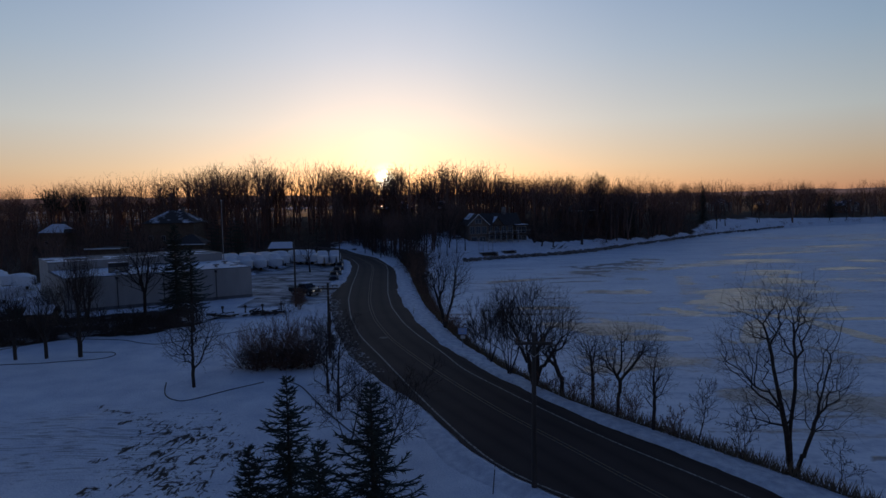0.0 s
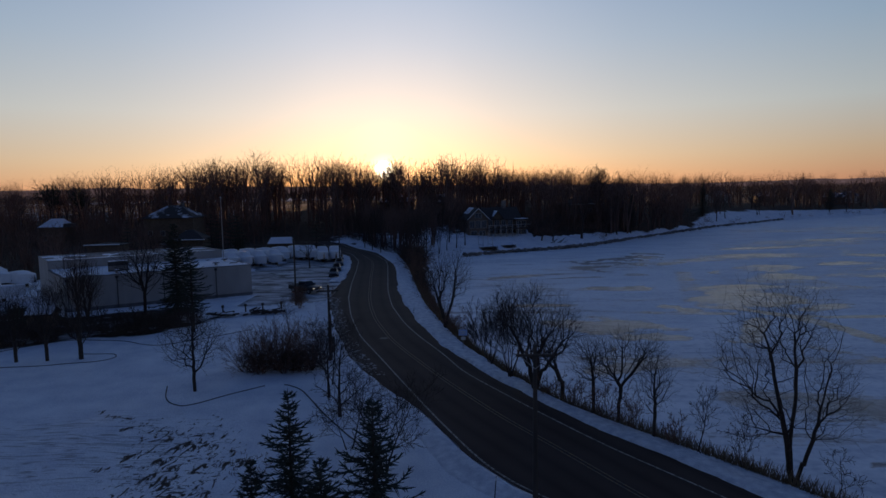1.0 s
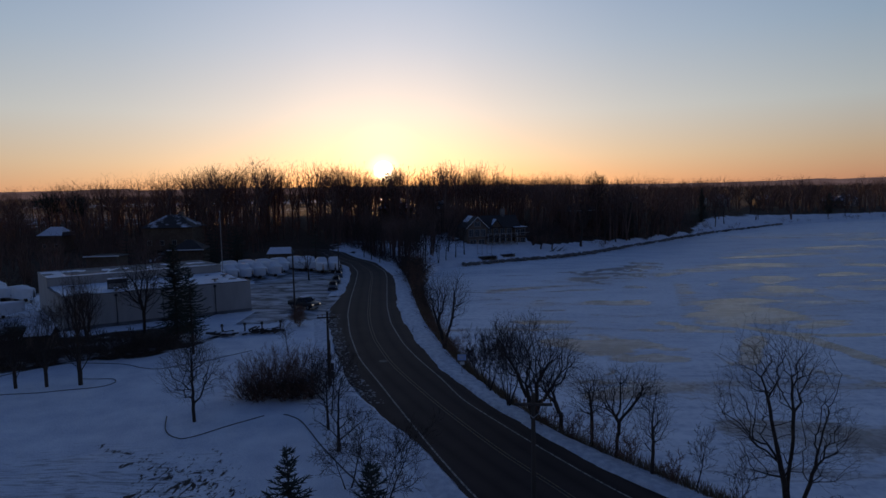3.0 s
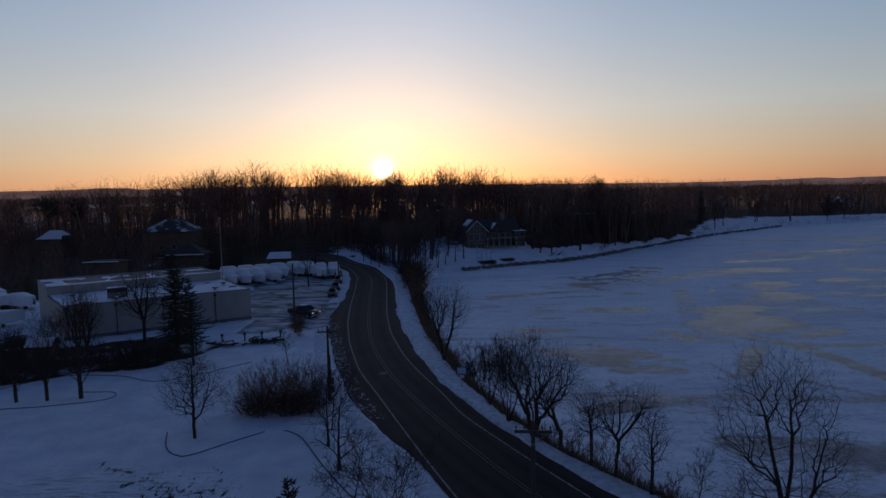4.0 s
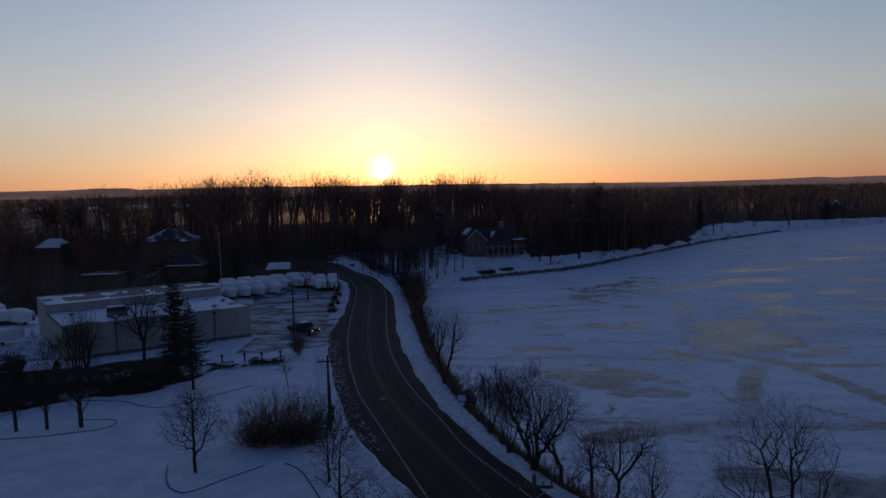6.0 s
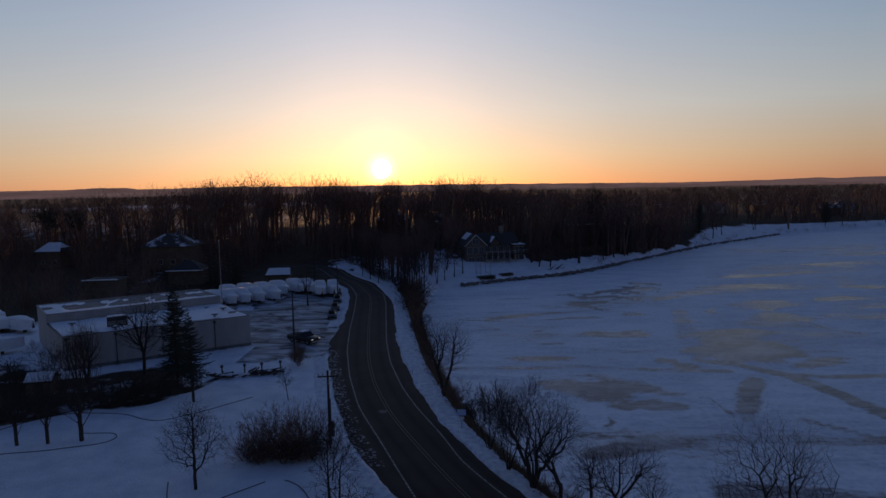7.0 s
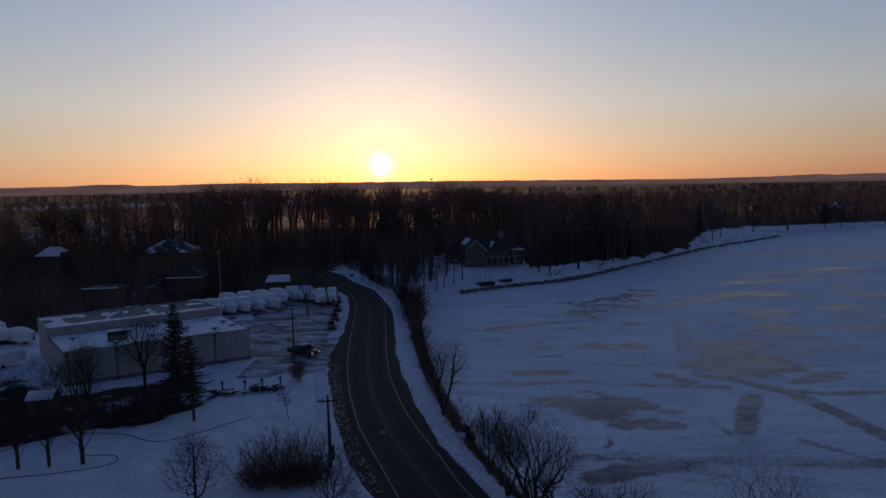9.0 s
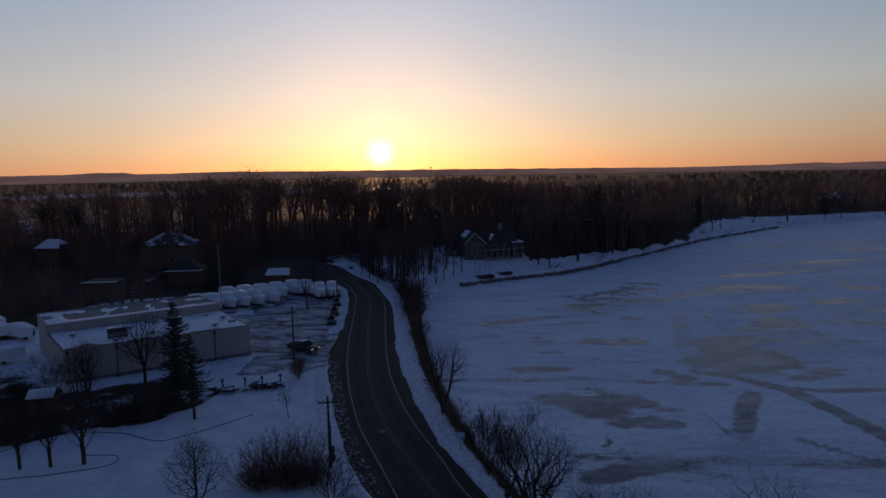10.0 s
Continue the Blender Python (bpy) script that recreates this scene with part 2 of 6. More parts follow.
bare = math_node(nt, "MULTIPLY", math_node(nt, "SUBTRACT", edge, 0.22), 4.2, clamp=True)
thinly = ramp(nt, noise_tex(nt, 0.16, 7.0, 0.68, (0.6, 1.4, 1.0, 16), 1.6), [(0.36, (0.58, 0.58, 0.58)), (0.56, (0.95, 0.95, 0.95))])
bare_s = math_node(nt, "MULTIPLY", bare, thinly)
snowy = ramp(nt, math_node(nt, "ADD", math_node(nt, "MULTIPLY", wisps, 0.35), math_node(nt, "ADD", math_node(nt, "MULTIPLY", streaks, 0.35), math_node(nt, "MULTIPLY", fine, 0.3))), [(0.4, (0.56, 0.6, 0.67)), (0.47, (0.74, 0.77, 0.82)), (0.56, (0.9, 0.92, 0.95))])
icy = ramp(nt, streaks, [(0.35, (0.085, 0.07, 0.084)), (0.65, (0.2, 0.172, 0.195))])
link(nt, mix(nt, bare_s, snowy, icy), b.inputs["Base Color"])
link(nt, math_node(nt, "SUBTRACT", 0.6, math_node(nt, "MULTIPLY", bare, 0.34)), b.inputs["Roughness"])
link(nt, math_node(nt, "ADD", 0.26, math_node(nt, "MULTIPLY", bare, -0.08)), b.inputs["Specular IOR Level"])
bump(nt, b, math_node(nt, "ADD", fine, math_node(nt, "MULTIPLY", wisps, 2.0)), 0.4, 0.04)

# asphalt with wheel tracks and dried salt; "across" is metres from the crown
road_mat, nt, b = material("asphalt", 0.85, 0, 0.22)
g1, g2 = noise_tex(nt, 0.25, 5.0), noise_tex(nt, 30.0, 3.0)
tracks = math_node(nt, "ABSOLUTE", math_node(nt, "SINE", math_node(nt, "MULTIPLY", attribute(nt, "across"), 1.75)))
fac = math_node(nt, "ADD", math_node(nt, "MULTIPLY", g1, 0.45), math_node(nt, "ADD", math_node(nt, "MULTIPLY", g2, 0.25), math_node(nt, "MULTIPLY", tracks, 0.22)))
link(nt, ramp(nt, fac, [(0.3, (0.031, 0.0195, 0.0165)), (0.75, (0.071, 0.048, 0.042))]), b.inputs["Base Color"])
bump(nt, b, g2, 0.3, 0.01)

# the yard: asphalt with ploughed, packed snow left on it
lot_mat, nt, b = material("snowy_asphalt", 0.75, 0, 0.35)
g1, g2 = noise_tex(nt, 0.24, 8.0, 0.64, (0.7, 1.5, 1.0, 24), 1.3), noise_tex(nt, 14.0, 3.0)
sfac = math_node(nt, "MULTIPLY", math_node(nt, "SUBTRACT", math_node(nt, "ADD", g1, math_node(nt, "MULTIPLY", g2, 0.14)), 0.465), 4.0, clamp=True)
asph = ramp(nt, g2, [(0.3, (0.035, 0.035, 0.04)), (0.7, (0.08, 0.08, 0.085))])
link(nt, mix(nt, math_node(nt, "MULTIPLY", sfac, 0.85), asph, (0.72, 0.75, 0.8)), b.inputs["Base Color"])
bump(nt, b, g1, 0.4, 0.05)


def worn_paint(name, colour):
    m, nt, b = material(name, 0.7)
    w = noise_tex(nt, 5.0, 6.0, 0.65)
    link(nt, mix(nt, ramp(nt, w, [(0.42, (0, 0, 0)), (0.58, (1, 1, 1))]), (0.06, 0.06, 0.062), colour), b.inputs["Base Color"])
    return m


white_line_mat = worn_paint("worn_white_paint", (0.4, 0.39, 0.36))
yellow_line_mat = worn_paint("worn_yellow_paint", (0.17, 0.115, 0.055))

# ---- mesh helpers ----
def mesh_np(name, verts, quads=None, tris=None, mat=None, smooth=False):
    """A mesh from arrays of corners and of four- and three-cornered faces."""
    me = bpy.data.meshes.new(name)
    verts = np.asarray(verts, np.float32).reshape(-1, 3)
    parts = [(np.asarray(f, np.int32).reshape(-1, n), n) for f, n in ((quads, 4), (tris, 3)) if f is not None and len(f)]
    loops = np.concatenate([f.ravel() for f, n in parts])
    totals = np.concatenate([np.full(len(f), n, np.int32) for f, n in parts])
    me.vertices.add(len(verts))
    me.vertices.foreach_set("co", verts.ravel())
    me.loops.add(len(loops))
    me.loops.foreach_set("vertex_index", loops)
    me.polygons.add(len(totals))
    me.polygons.foreach_set("loop_start", np.concatenate([[0], np.cumsum(totals)[:-1]]).astype(np.int32))
    me.polygons.foreach_set("loop_total", totals)
    if mat:
        me.materials.append(mat)
    me.update(calc_edges=True)
    me.validate()
    if smooth:
        me.polygons.foreach_set("use_smooth", np.ones(len(me.polygons), bool))
    return me


def float_attr(me, name, values):
    a = me.attributes.new(name, "FLOAT", "POINT")
    a.data.foreach_set("value", np.asarray(values, np.float32))


def part_me(name, me, parent, label=""):
    ob = new(name, me)
    ob.parent = parent
    if label:
        tagged(ob, label)
    return ob


def part(name, bm, mat, parent, label=""):
    me = bpy.data.meshes.new(name)
    bm.to_mesh(me)
    bm.free()
    me.materials.append(mat)
    return part_me(name, me, parent, label)


def thing(name, place, label, category, group="", kind=""):
    ob = new(name)
    ob.matrix_basis = place
    return tagged(ob, label, category, group, kind)


def box(bm, lo, hi, bevel=0.0):
    c, s = (Vector(lo) + Vector(hi)) / 2, Vector(hi) - Vector(lo)
    r = bmesh.ops.create_cube(bm, size=1.0, matrix=Matrix.Translation(c) @ Matrix.Diagonal((*s, 1)))
    if bevel:
        es = list({e for v in r["verts"] for e in v.link_edges})
        bmesh.ops.bevel(bm, geom=es, offset=bevel, segments=1, affect="EDGES")
    return bm


def box_part(name, lo, hi, mat, parent, label="", bevel=0.0):
    return part(name, box(bmesh.new(), lo, hi, bevel), mat, parent, label)


def rod(bm, p, q, r0, r1=None, n=8):
    """A capped, tapered rod from p to q."""
    p, q = Vector(p), Vector(q)
    d = q - p
    m = Matrix.Translation((p + q) / 2) @ d.to_track_quat("Z", "Y").to_matrix().to_4x4()
    bmesh.ops.create_cone(bm, cap_ends=True, segments=n, radius1=r0, radius2=r0 if r1 is None else r1, depth=d.length, matrix=m)
    return bm


def prism(bm, base, z0, z1):
    """An upright block over the corners of base."""
    lo = [bm.verts.new((x, y, z0)) for x, y in base]
    hi = [bm.verts.new((x, y, z1)) for x, y in base]
    n = len(base)
    bm.faces.new(hi)
    bm.faces.new(lo[::-1])
    for i in range(n):
        bm.faces.new((lo[i], lo[(i + 1) % n], hi[(i + 1) % n], hi[i]))
    bmesh.ops.recalc_face_normals(bm, faces=bm.faces)
    return bm


def table(points):
    a = np.array(sorted(points), float)
    return lambda y: np.interp(y, a[:, 0], a[:, 1])


def glide(points):
    """x over y through points, rounded at the bends."""
    f = table(points)
    ks, ws = np.linspace(-4, 4, 9), np.exp(-np.linspace(-1.6, 1.6, 9) ** 2)
    return lambda y: sum(w * f(np.asarray(y, float) + k) for k, w in zip(ks, ws)) / ws.sum()


def wave(x, y, scale, seed=0.0, octaves=4):
    """Smooth noise by summed sines, about -1 to 1."""
    v, a, rng = 0.0, 1.0, np.random.RandomState(int(seed * 100) + 7)
    for k in range(octaves):
        for _ in range(3):
            t, ph = rng.rand() * 6.283, rng.rand() * 6.283
            v = v + a / 3 * np.sin((np.cos(t) * x + np.sin(t) * y) * (2 ** k) * 6.283 / scale + ph)
        a *= 0.55
    return v


def smooth01(v):
    v = np.clip(v, 0, 1)
    return v * v * (3 - 2 * v)


# ---- the road's lines, as x over y ----
edge_left = glide([(-60, 62), (20, 12.6), (28, 6.4), (29.7, 4.7), (30.8, 3.7), (31.5, 2.9), (33.5, 1.8), (35.9, .5), (41.2, -1.5), (44.8, -3.2), (46.5, -4.6), (52.2, -7.5), (58.1, -10.2), (62, -11.4), (69, -13.5), (76.2, -15.3), (87.5, -18), (99.1, -19.7), (110.7, -19.9), (123, -21), (134, -22.2), (149, -25.2), (171.7, -35.6), (189, -42.3), (195, -52), (199, -66), (203, -100), (206, -140)])
line_left = glide([(-60, 63), (20, 13.6), (28, 7.4), (30, 4.7), (32, 2.95), (35, 1.4), (42.3, -1.5), (51.3, -4.8), (58, -7.2), (66.6, -10.4), (78.1, -13.3), (91.2, -15.8), (105, -17.6), (122, -19.4), (140, -21.6), (155, -25.6), (172, -33.8), (189, -40.4), (196, -50), (200.5, -64), (204.5, -100), (207.5, -140)])
line_mid = glide([(-60, 64), (20, 16), (31, 9.3), (36.1, 6.6), (41.6, 3.4), (50.4, -.8), (59.1, -4.5), (65, -6.8), (75.1, -9.7), (83.5, -11.4), (91, -12.6), (110, -14.9), (130.5, -17.1), (140, -18.6), (157, -24), (172, -31.6), (190, -38), (198, -48), (203, -62), (207, -100), (210, -140)])
line_right = glide([(-60, 68), (20, 20), (30.7, 13.6), (35.9, 9.9), (40.1, 7.5), (43.3, 5.7), (52.9, .7), (57.8, -.7), (66.4, -3.9), (73.1, -6), (84.5, -8.6), (96.7, -10.4), (110, -11.8), (130.2, -13.9), (140, -15.4), (157, -20.8), (172, -29), (190, -35.4), (200, -46), (205.5, -61), (209.5, -100), (212.5, -140)])
edge_right = glide([(-60, 70.5), (20, 22), (30.3, 15.7), (33.9, 13.4), (37.7, 10.7), (44.3, 6.6), (52.8, 2.5), (58.9, 0), (65.5, -2.2), (74.9, -4.7), (86.9, -7.2), (98.4, -8.9), (111, -10.2), (127, -12), (135, -13.4), (157, -19.4), (171, -27), (187, -33.2), (201, -44), (207, -60), (211, -100), (214, -140)])
verge_right = glide([(-60, 74), (20, 25), (30.6, 18.4), (33.2, 16.4), (36, 14.4), (38, 12.8), (42.7, 9.6), (46.6, 7), (55, 3.6), (64.3, .4), (74.8, -1.9), (86, -4.2), (98.2, -5.9), (115, -8), (131, -10), (150, -13.4), (170, -23), (190, -30), (204, -42), (210, -59), (214, -100), (217, -140)])

# ---- the lake's outline ----
LAKE = [(76, -60), (28.2, 20), (21.6, 30.6), (19, 34.5), (15.6, 39), (12.2, 43.4), (9.2, 47.6), (6, 55.5), (2.8, 64.8), (.6, 75), (-1.6, 86.2), (-3.2, 98.4), (-4.8, 112), (-5.6, 125), (-4.4, 142), (-2.6, 155), (5.2, 158.5), (16, 166.6), (31, 173.4), (42, 183), (56, 198), (80, 224), (103, 249), (130, 272), (158, 295), (190, 311), (229, 331), (330, 372), (560, 450), (1200, 640), (2600, 900), (2600, -60)]
LK = np.array(LAKE, float)


def shore_distance(x, y):
    """Metres to the shore; negative on the lake."""
    x, y = np.asarray(x, float).ravel(), np.asarray(y, float).ravel()
    best, inside = np.full(x.shape, 1e9), np.zeros(x.shape, bool)
    for (ax, ay), (bx, by) in zip(LK, np.roll(LK, -1, 0)):
        dx, dy = bx - ax, by - ay
        t = np.clip(((x - ax) * dx + (y - ay) * dy) / (dx * dx + dy * dy), 0, 1)
        best = np.minimum(best, np.hypot(x - ax - t * dx, y - ay - t * dy))
        if ay != by:
            inside ^= ((ay > y) != (by > y)) & (x < (bx - ax) * (y - ay) / (by - ay) + ax)
    return np.where(inside, -best, best)


ICE_Z = -1.42


def ground_height(x, y):
    x, y = np.broadcast_arrays(np.asarray(x, float), np.asarray(y, float))
    shape = x.shape
    x, y = x.ravel(), y.ravel()
    sd = shore_distance(x, y)
    h = -1.75 * (1 - smooth01((sd + 0.6) / 3.4))
    h = np.where(sd < -0.6, -1.75 - np.minimum(1.5, (-sd - 0.6) * 0.25), h)
    land = smooth01(sd / 25)
    # the wooded rise behind the bay and the road's far bend
    rise = smooth01((y - 172 - 14 * smooth01((-x - 30) / 30)) / 110) * smooth01((260 - x) / 240)
    h = h + land * rise * 7.5
    h = h + np.where((x > -10) & (y > 150), smooth01((sd - 2) / 20) * 2.6 * smooth01((80 - x) / 60), 0)
    h = h + np.where(y > 260, smooth01(sd / 60) * 2.0 * smooth01((x - 60) / 120), 0)
    # the rise falls away again behind, to far snowy fields and low hills
    h = h - land * rise * 3.0 * smooth01((y - 380) / 250)
    h = h + smooth01((sd - 3) / 8) * smooth01((np.abs(x - edge_left(y) + 1) - 6) / 12) * 0.16 * wave(x, y, 22, 2.0, 3)
    h = h + 3.6 * np.exp(-((x + 79) / 15) ** 2 - ((y - 177) / 13) ** 2)
    # the roadbed
    on = smooth01((x - edge_left(y) + 2.5) / 2.0) * smooth01((edge_right(y) + 2.0 - x) / 2.0) * (y < 206)
    h = np.where((sd > 2.0) & (on > 0), h * (1 - on) + on * (road_z(y) - 0.07), h)
    return h.reshape(shape)


def road_z(y):
    return 0.0 * np.asarray(y, float)


def spaced(points):
    out_ = []
    for a, b_, step in points:
        out_.extend(np.arange(a, b_, step))
    out_.append(points[-1][1])
    return np.array(out_)


def grid_mesh(name, xs, ys, height, mat):
    X, Y = np.meshgrid(xs, ys)
    Z = height(X, Y)
    n, m = len(xs), len(ys)
    i = (np.arange(m - 1)[:, None] * n + np.arange(n - 1)[None, :]).ravel()
    quads = np.stack([i, i + 1, i + n + 1, i + n], 1)
    return mesh_np(name, np.stack([X, Y, Z], -1), quads, mat=mat, smooth=True), X.ravel(), Y.ravel()


hedge_line = table([(-80, 50), (-60, 57.5), (-47.5, 62.6), (-41, 66.9), (-36.8, 67.6), (-34.4, 69.3), (-32, 73), (-30.4, 76.6), (-26, 79.4), (-22, 80.5)])

gx = np.unique(np.concatenate([spaced([(-4600, -1200, 170), (-1200, -300, 45), (-300, -90, 8), (-90, -32, 0.9), (-32, -8, 0.45), (-8, 40, 0.9), (40, 130, 4), (130, 400, 10), (400, 1300, 45), (1300, 4600, 170)])]))
gy = np.unique(np.concatenate([spaced([(-400, -60, 40), (-60, 14, 6), (14, 26, 0.9), (26, 46, 0.45), (46, 130, 0.9), (130, 200, 2), (200, 420, 6), (420, 1500, 40), (1500, 4700, 160)])]))
ground_me, GX, GY = grid_mesh("ground", gx, gy, ground_height, ground_mat)
sd_all = shore_distance(GX, GY)
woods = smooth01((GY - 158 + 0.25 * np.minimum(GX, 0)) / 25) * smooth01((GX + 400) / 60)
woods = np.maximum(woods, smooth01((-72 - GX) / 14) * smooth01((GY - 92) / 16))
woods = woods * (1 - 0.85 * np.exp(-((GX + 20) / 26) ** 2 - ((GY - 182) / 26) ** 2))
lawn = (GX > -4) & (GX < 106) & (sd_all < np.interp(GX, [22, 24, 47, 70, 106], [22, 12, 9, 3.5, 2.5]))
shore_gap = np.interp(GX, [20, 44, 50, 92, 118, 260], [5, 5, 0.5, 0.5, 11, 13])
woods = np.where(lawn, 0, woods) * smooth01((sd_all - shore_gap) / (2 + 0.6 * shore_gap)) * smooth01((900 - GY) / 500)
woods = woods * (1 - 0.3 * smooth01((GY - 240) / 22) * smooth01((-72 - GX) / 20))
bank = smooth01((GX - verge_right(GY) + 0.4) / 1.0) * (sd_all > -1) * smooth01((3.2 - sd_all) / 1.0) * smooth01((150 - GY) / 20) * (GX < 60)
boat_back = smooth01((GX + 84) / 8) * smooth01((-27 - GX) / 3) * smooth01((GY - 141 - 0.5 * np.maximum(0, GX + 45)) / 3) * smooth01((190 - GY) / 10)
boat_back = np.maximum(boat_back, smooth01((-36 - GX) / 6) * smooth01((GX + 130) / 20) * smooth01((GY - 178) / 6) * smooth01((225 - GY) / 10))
# brownish ground from hedge to hall, its colour also standing for the shade there
hedge_shade_band = smooth01((GY - hedge_line(GX) + 0.6) / 1.2) * smooth01((hedge_line(GX) + 6.0 + 14.0 * smooth01((-33 - GX) / 4) - GY) / 2.5) * smooth01((-29 - GX) / 3) * smooth01((GX + 78) / 6)
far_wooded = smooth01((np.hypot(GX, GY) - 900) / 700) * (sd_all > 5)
float_attr(ground_me, "litter_shade", np.clip(0.84 * np.maximum(woods, boat_back) + 0.62 * bank + 0.6 * np.exp(-((GX + 66) / 13) ** 4 - ((GY - 79) / 9) ** 4) + 0.6 * hedge_shade_band + 0.8 * far_wooded * (1 - 0.9 * np.exp(-((GX - 240) / 190) ** 4 - ((GY - 1080) / 230) ** 4)) + (0.4 + 0.2 * smooth01((GX + 60) / 60)) * smooth01((GY - 380) / 200) * (sd_all > 5), 0, 0.95))
sc = np.exp(-((GX + 16.6 + 0.3 * (GY - 34)) / 4.6) ** 4 - ((GY - 35) / 8.0) ** 4)
sc = np.maximum(sc, 1.5 * np.exp(-((GX + 12.8) / 1.2) ** 2 - ((GY - 35.0) / 1.0) ** 2))
for cx, cy, r, k in [(-16.9, 34.0, 1.3, 1.3), (-16.2, 31.6, .8, 1.45), (-15.5, 30.6, .5, 1.5), (-14.6, 29.9, .5, 1.5), (-19.0, 29.7, 1.0, 1.2), (-20.2, 36.0, .8, 1.3), (-15.1, 36.3, .6, 1.35), (-14.0, 34.7, .5, 1.35), (-21.0, 34.1, .7, 1.3), (-22.6, 40.2, .7, 1.25), (-17.4, 37.5, .9, 1.25)]:
    sc = np.maximum(sc, k * np.exp(-((GX - cx) / r) ** 2 - ((GY - cy) / (r * 1.2)) ** 2))
def rut(points, width, amount):
    """A wheel rut worn through the snow of the field."""
    global sc
    best = np.full(GX.shape, 1e9)
    for (ax, ay), (bx, by) in zip(points, points[1:]):
        dx, dy = bx - ax, by - ay
        t = np.clip(((GX - ax) * dx + (GY - ay) * dy) / (dx * dx + dy * dy), 0, 1)
        best = np.minimum(best, np.hypot(GX - ax - t * dx, GY - ay - t * dy))
    sc = np.maximum(sc, amount * smooth01((1.6 - best / width) / 1.2))


rut([(-15.2, 29.0), (-15.0, 33.5), (-16.2, 38.0), (-19.4, 42.0)], 0.5, 0.93)
rut([(-13.7, 29.0), (-13.3, 33.0), (-14.4, 38.0), (-17.6, 43.0)], 0.5, 0.9)
rut([(-14.4, 29.8), (-16.2, 31.6), (-17.0, 34.0), (-18.6, 38.5), (-21.8, 41.0), (-26.4, 43.6)], 0.6, 1.05)
float_attr(ground_me, "scuff", sc)
float_attr(ground_me, "scrape", np.exp(-((GX + 25) / 12.0) ** 4 - ((GY - 37) / 9.0) ** 4))
ground = tagged(new("ground", ground_me), "snow-covered open land with leaf litter under bare trees and painted shade by the hedge", "ground", kind="structure")

# ---- far hills, a line all round the horizon, with haze as a faint glow ----
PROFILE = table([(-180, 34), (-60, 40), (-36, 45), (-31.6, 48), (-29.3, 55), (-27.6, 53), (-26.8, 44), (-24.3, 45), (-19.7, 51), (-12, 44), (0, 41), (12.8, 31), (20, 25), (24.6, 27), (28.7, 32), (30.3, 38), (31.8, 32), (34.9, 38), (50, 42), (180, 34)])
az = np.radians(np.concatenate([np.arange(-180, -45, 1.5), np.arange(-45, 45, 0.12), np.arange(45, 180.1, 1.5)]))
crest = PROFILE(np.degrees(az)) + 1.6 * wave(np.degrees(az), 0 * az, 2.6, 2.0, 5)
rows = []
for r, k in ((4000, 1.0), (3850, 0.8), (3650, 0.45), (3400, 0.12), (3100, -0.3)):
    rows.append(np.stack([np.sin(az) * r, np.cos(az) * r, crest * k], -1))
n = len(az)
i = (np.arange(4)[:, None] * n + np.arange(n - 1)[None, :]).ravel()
tagged(new("backdrop", mesh_np("backdrop", np.concatenate(rows), np.stack([i + n, i + n + 1, i + 1, i], 1), mat=haze_glow_mat, smooth=True)), "line of low wooded hills at the horizon, glowing faintly as haze", "hills", kind="structure")

# ---- lake ----
lx = np.unique(np.concatenate([spaced([(-9, 70, 0.8), (70, 130, 1.6), (130, 300, 5), (300, 2600, 90)])]))
ly = np.unique(np.concatenate([spaced([(-60, 20, 8), (20, 120, 0.8), (120, 200, 1.3), (200, 360, 4), (360, 900, 45)])]))
lake_me, IX, IY = grid_mesh("lake_ice", lx, ly, lambda x, y: np.full(x.shape, ICE_Z) + 0.015 * wave(x, y, 9, 3.0, 2), ice_mat)
bare_v = -0.16 + 0.2 * smooth01((IY - 85) / 60) * smooth01((IX - 20) / 50) + 0.05 * smooth01((IY - 150) / 80)


def blot(cx, cy, rx, ry, turn=0.0, amount=1.0):
    """A wind-bared patch of ice."""
    global bare_v
    c, s = math.cos(radians(turn)), math.sin(radians(turn))
    dx, dy = IX - cx, IY - cy
    wob = 1 + 0.34 * wave(IX * 0.7, IY * 1.3, max(rx, ry) * 0.9, cx % 9, 5)
    d = np.hypot((c * dx + s * dy) / rx, (-s * dx + c * dy) / ry) / wob
    bare_v = np.maximum(bare_v, amount * 0.95 * smooth01((1.6 - d) / 1.1) - 0.14)


def sweep(points, width, amount=0.8):
    """A blown or driven band over the ice."""
    global bare_v
    best = np.full(IX.shape, 1e9)
    for (ax, ay), (bx, by) in zip(points, points[1:]):
        dx, dy = bx - ax, by - ay
        t = np.clip(((IX - ax) * dx + (IY - ay) * dy) / (dx * dx + dy * dy), 0, 1)
        best = np.minimum(best, np.hypot(IX - ax - t * dx, IY - ay - t * dy))
    bare_v = np.maximum(bare_v, amount * 0.9 * smooth01((1.5 - best / width) / 1.1) - 0.12)


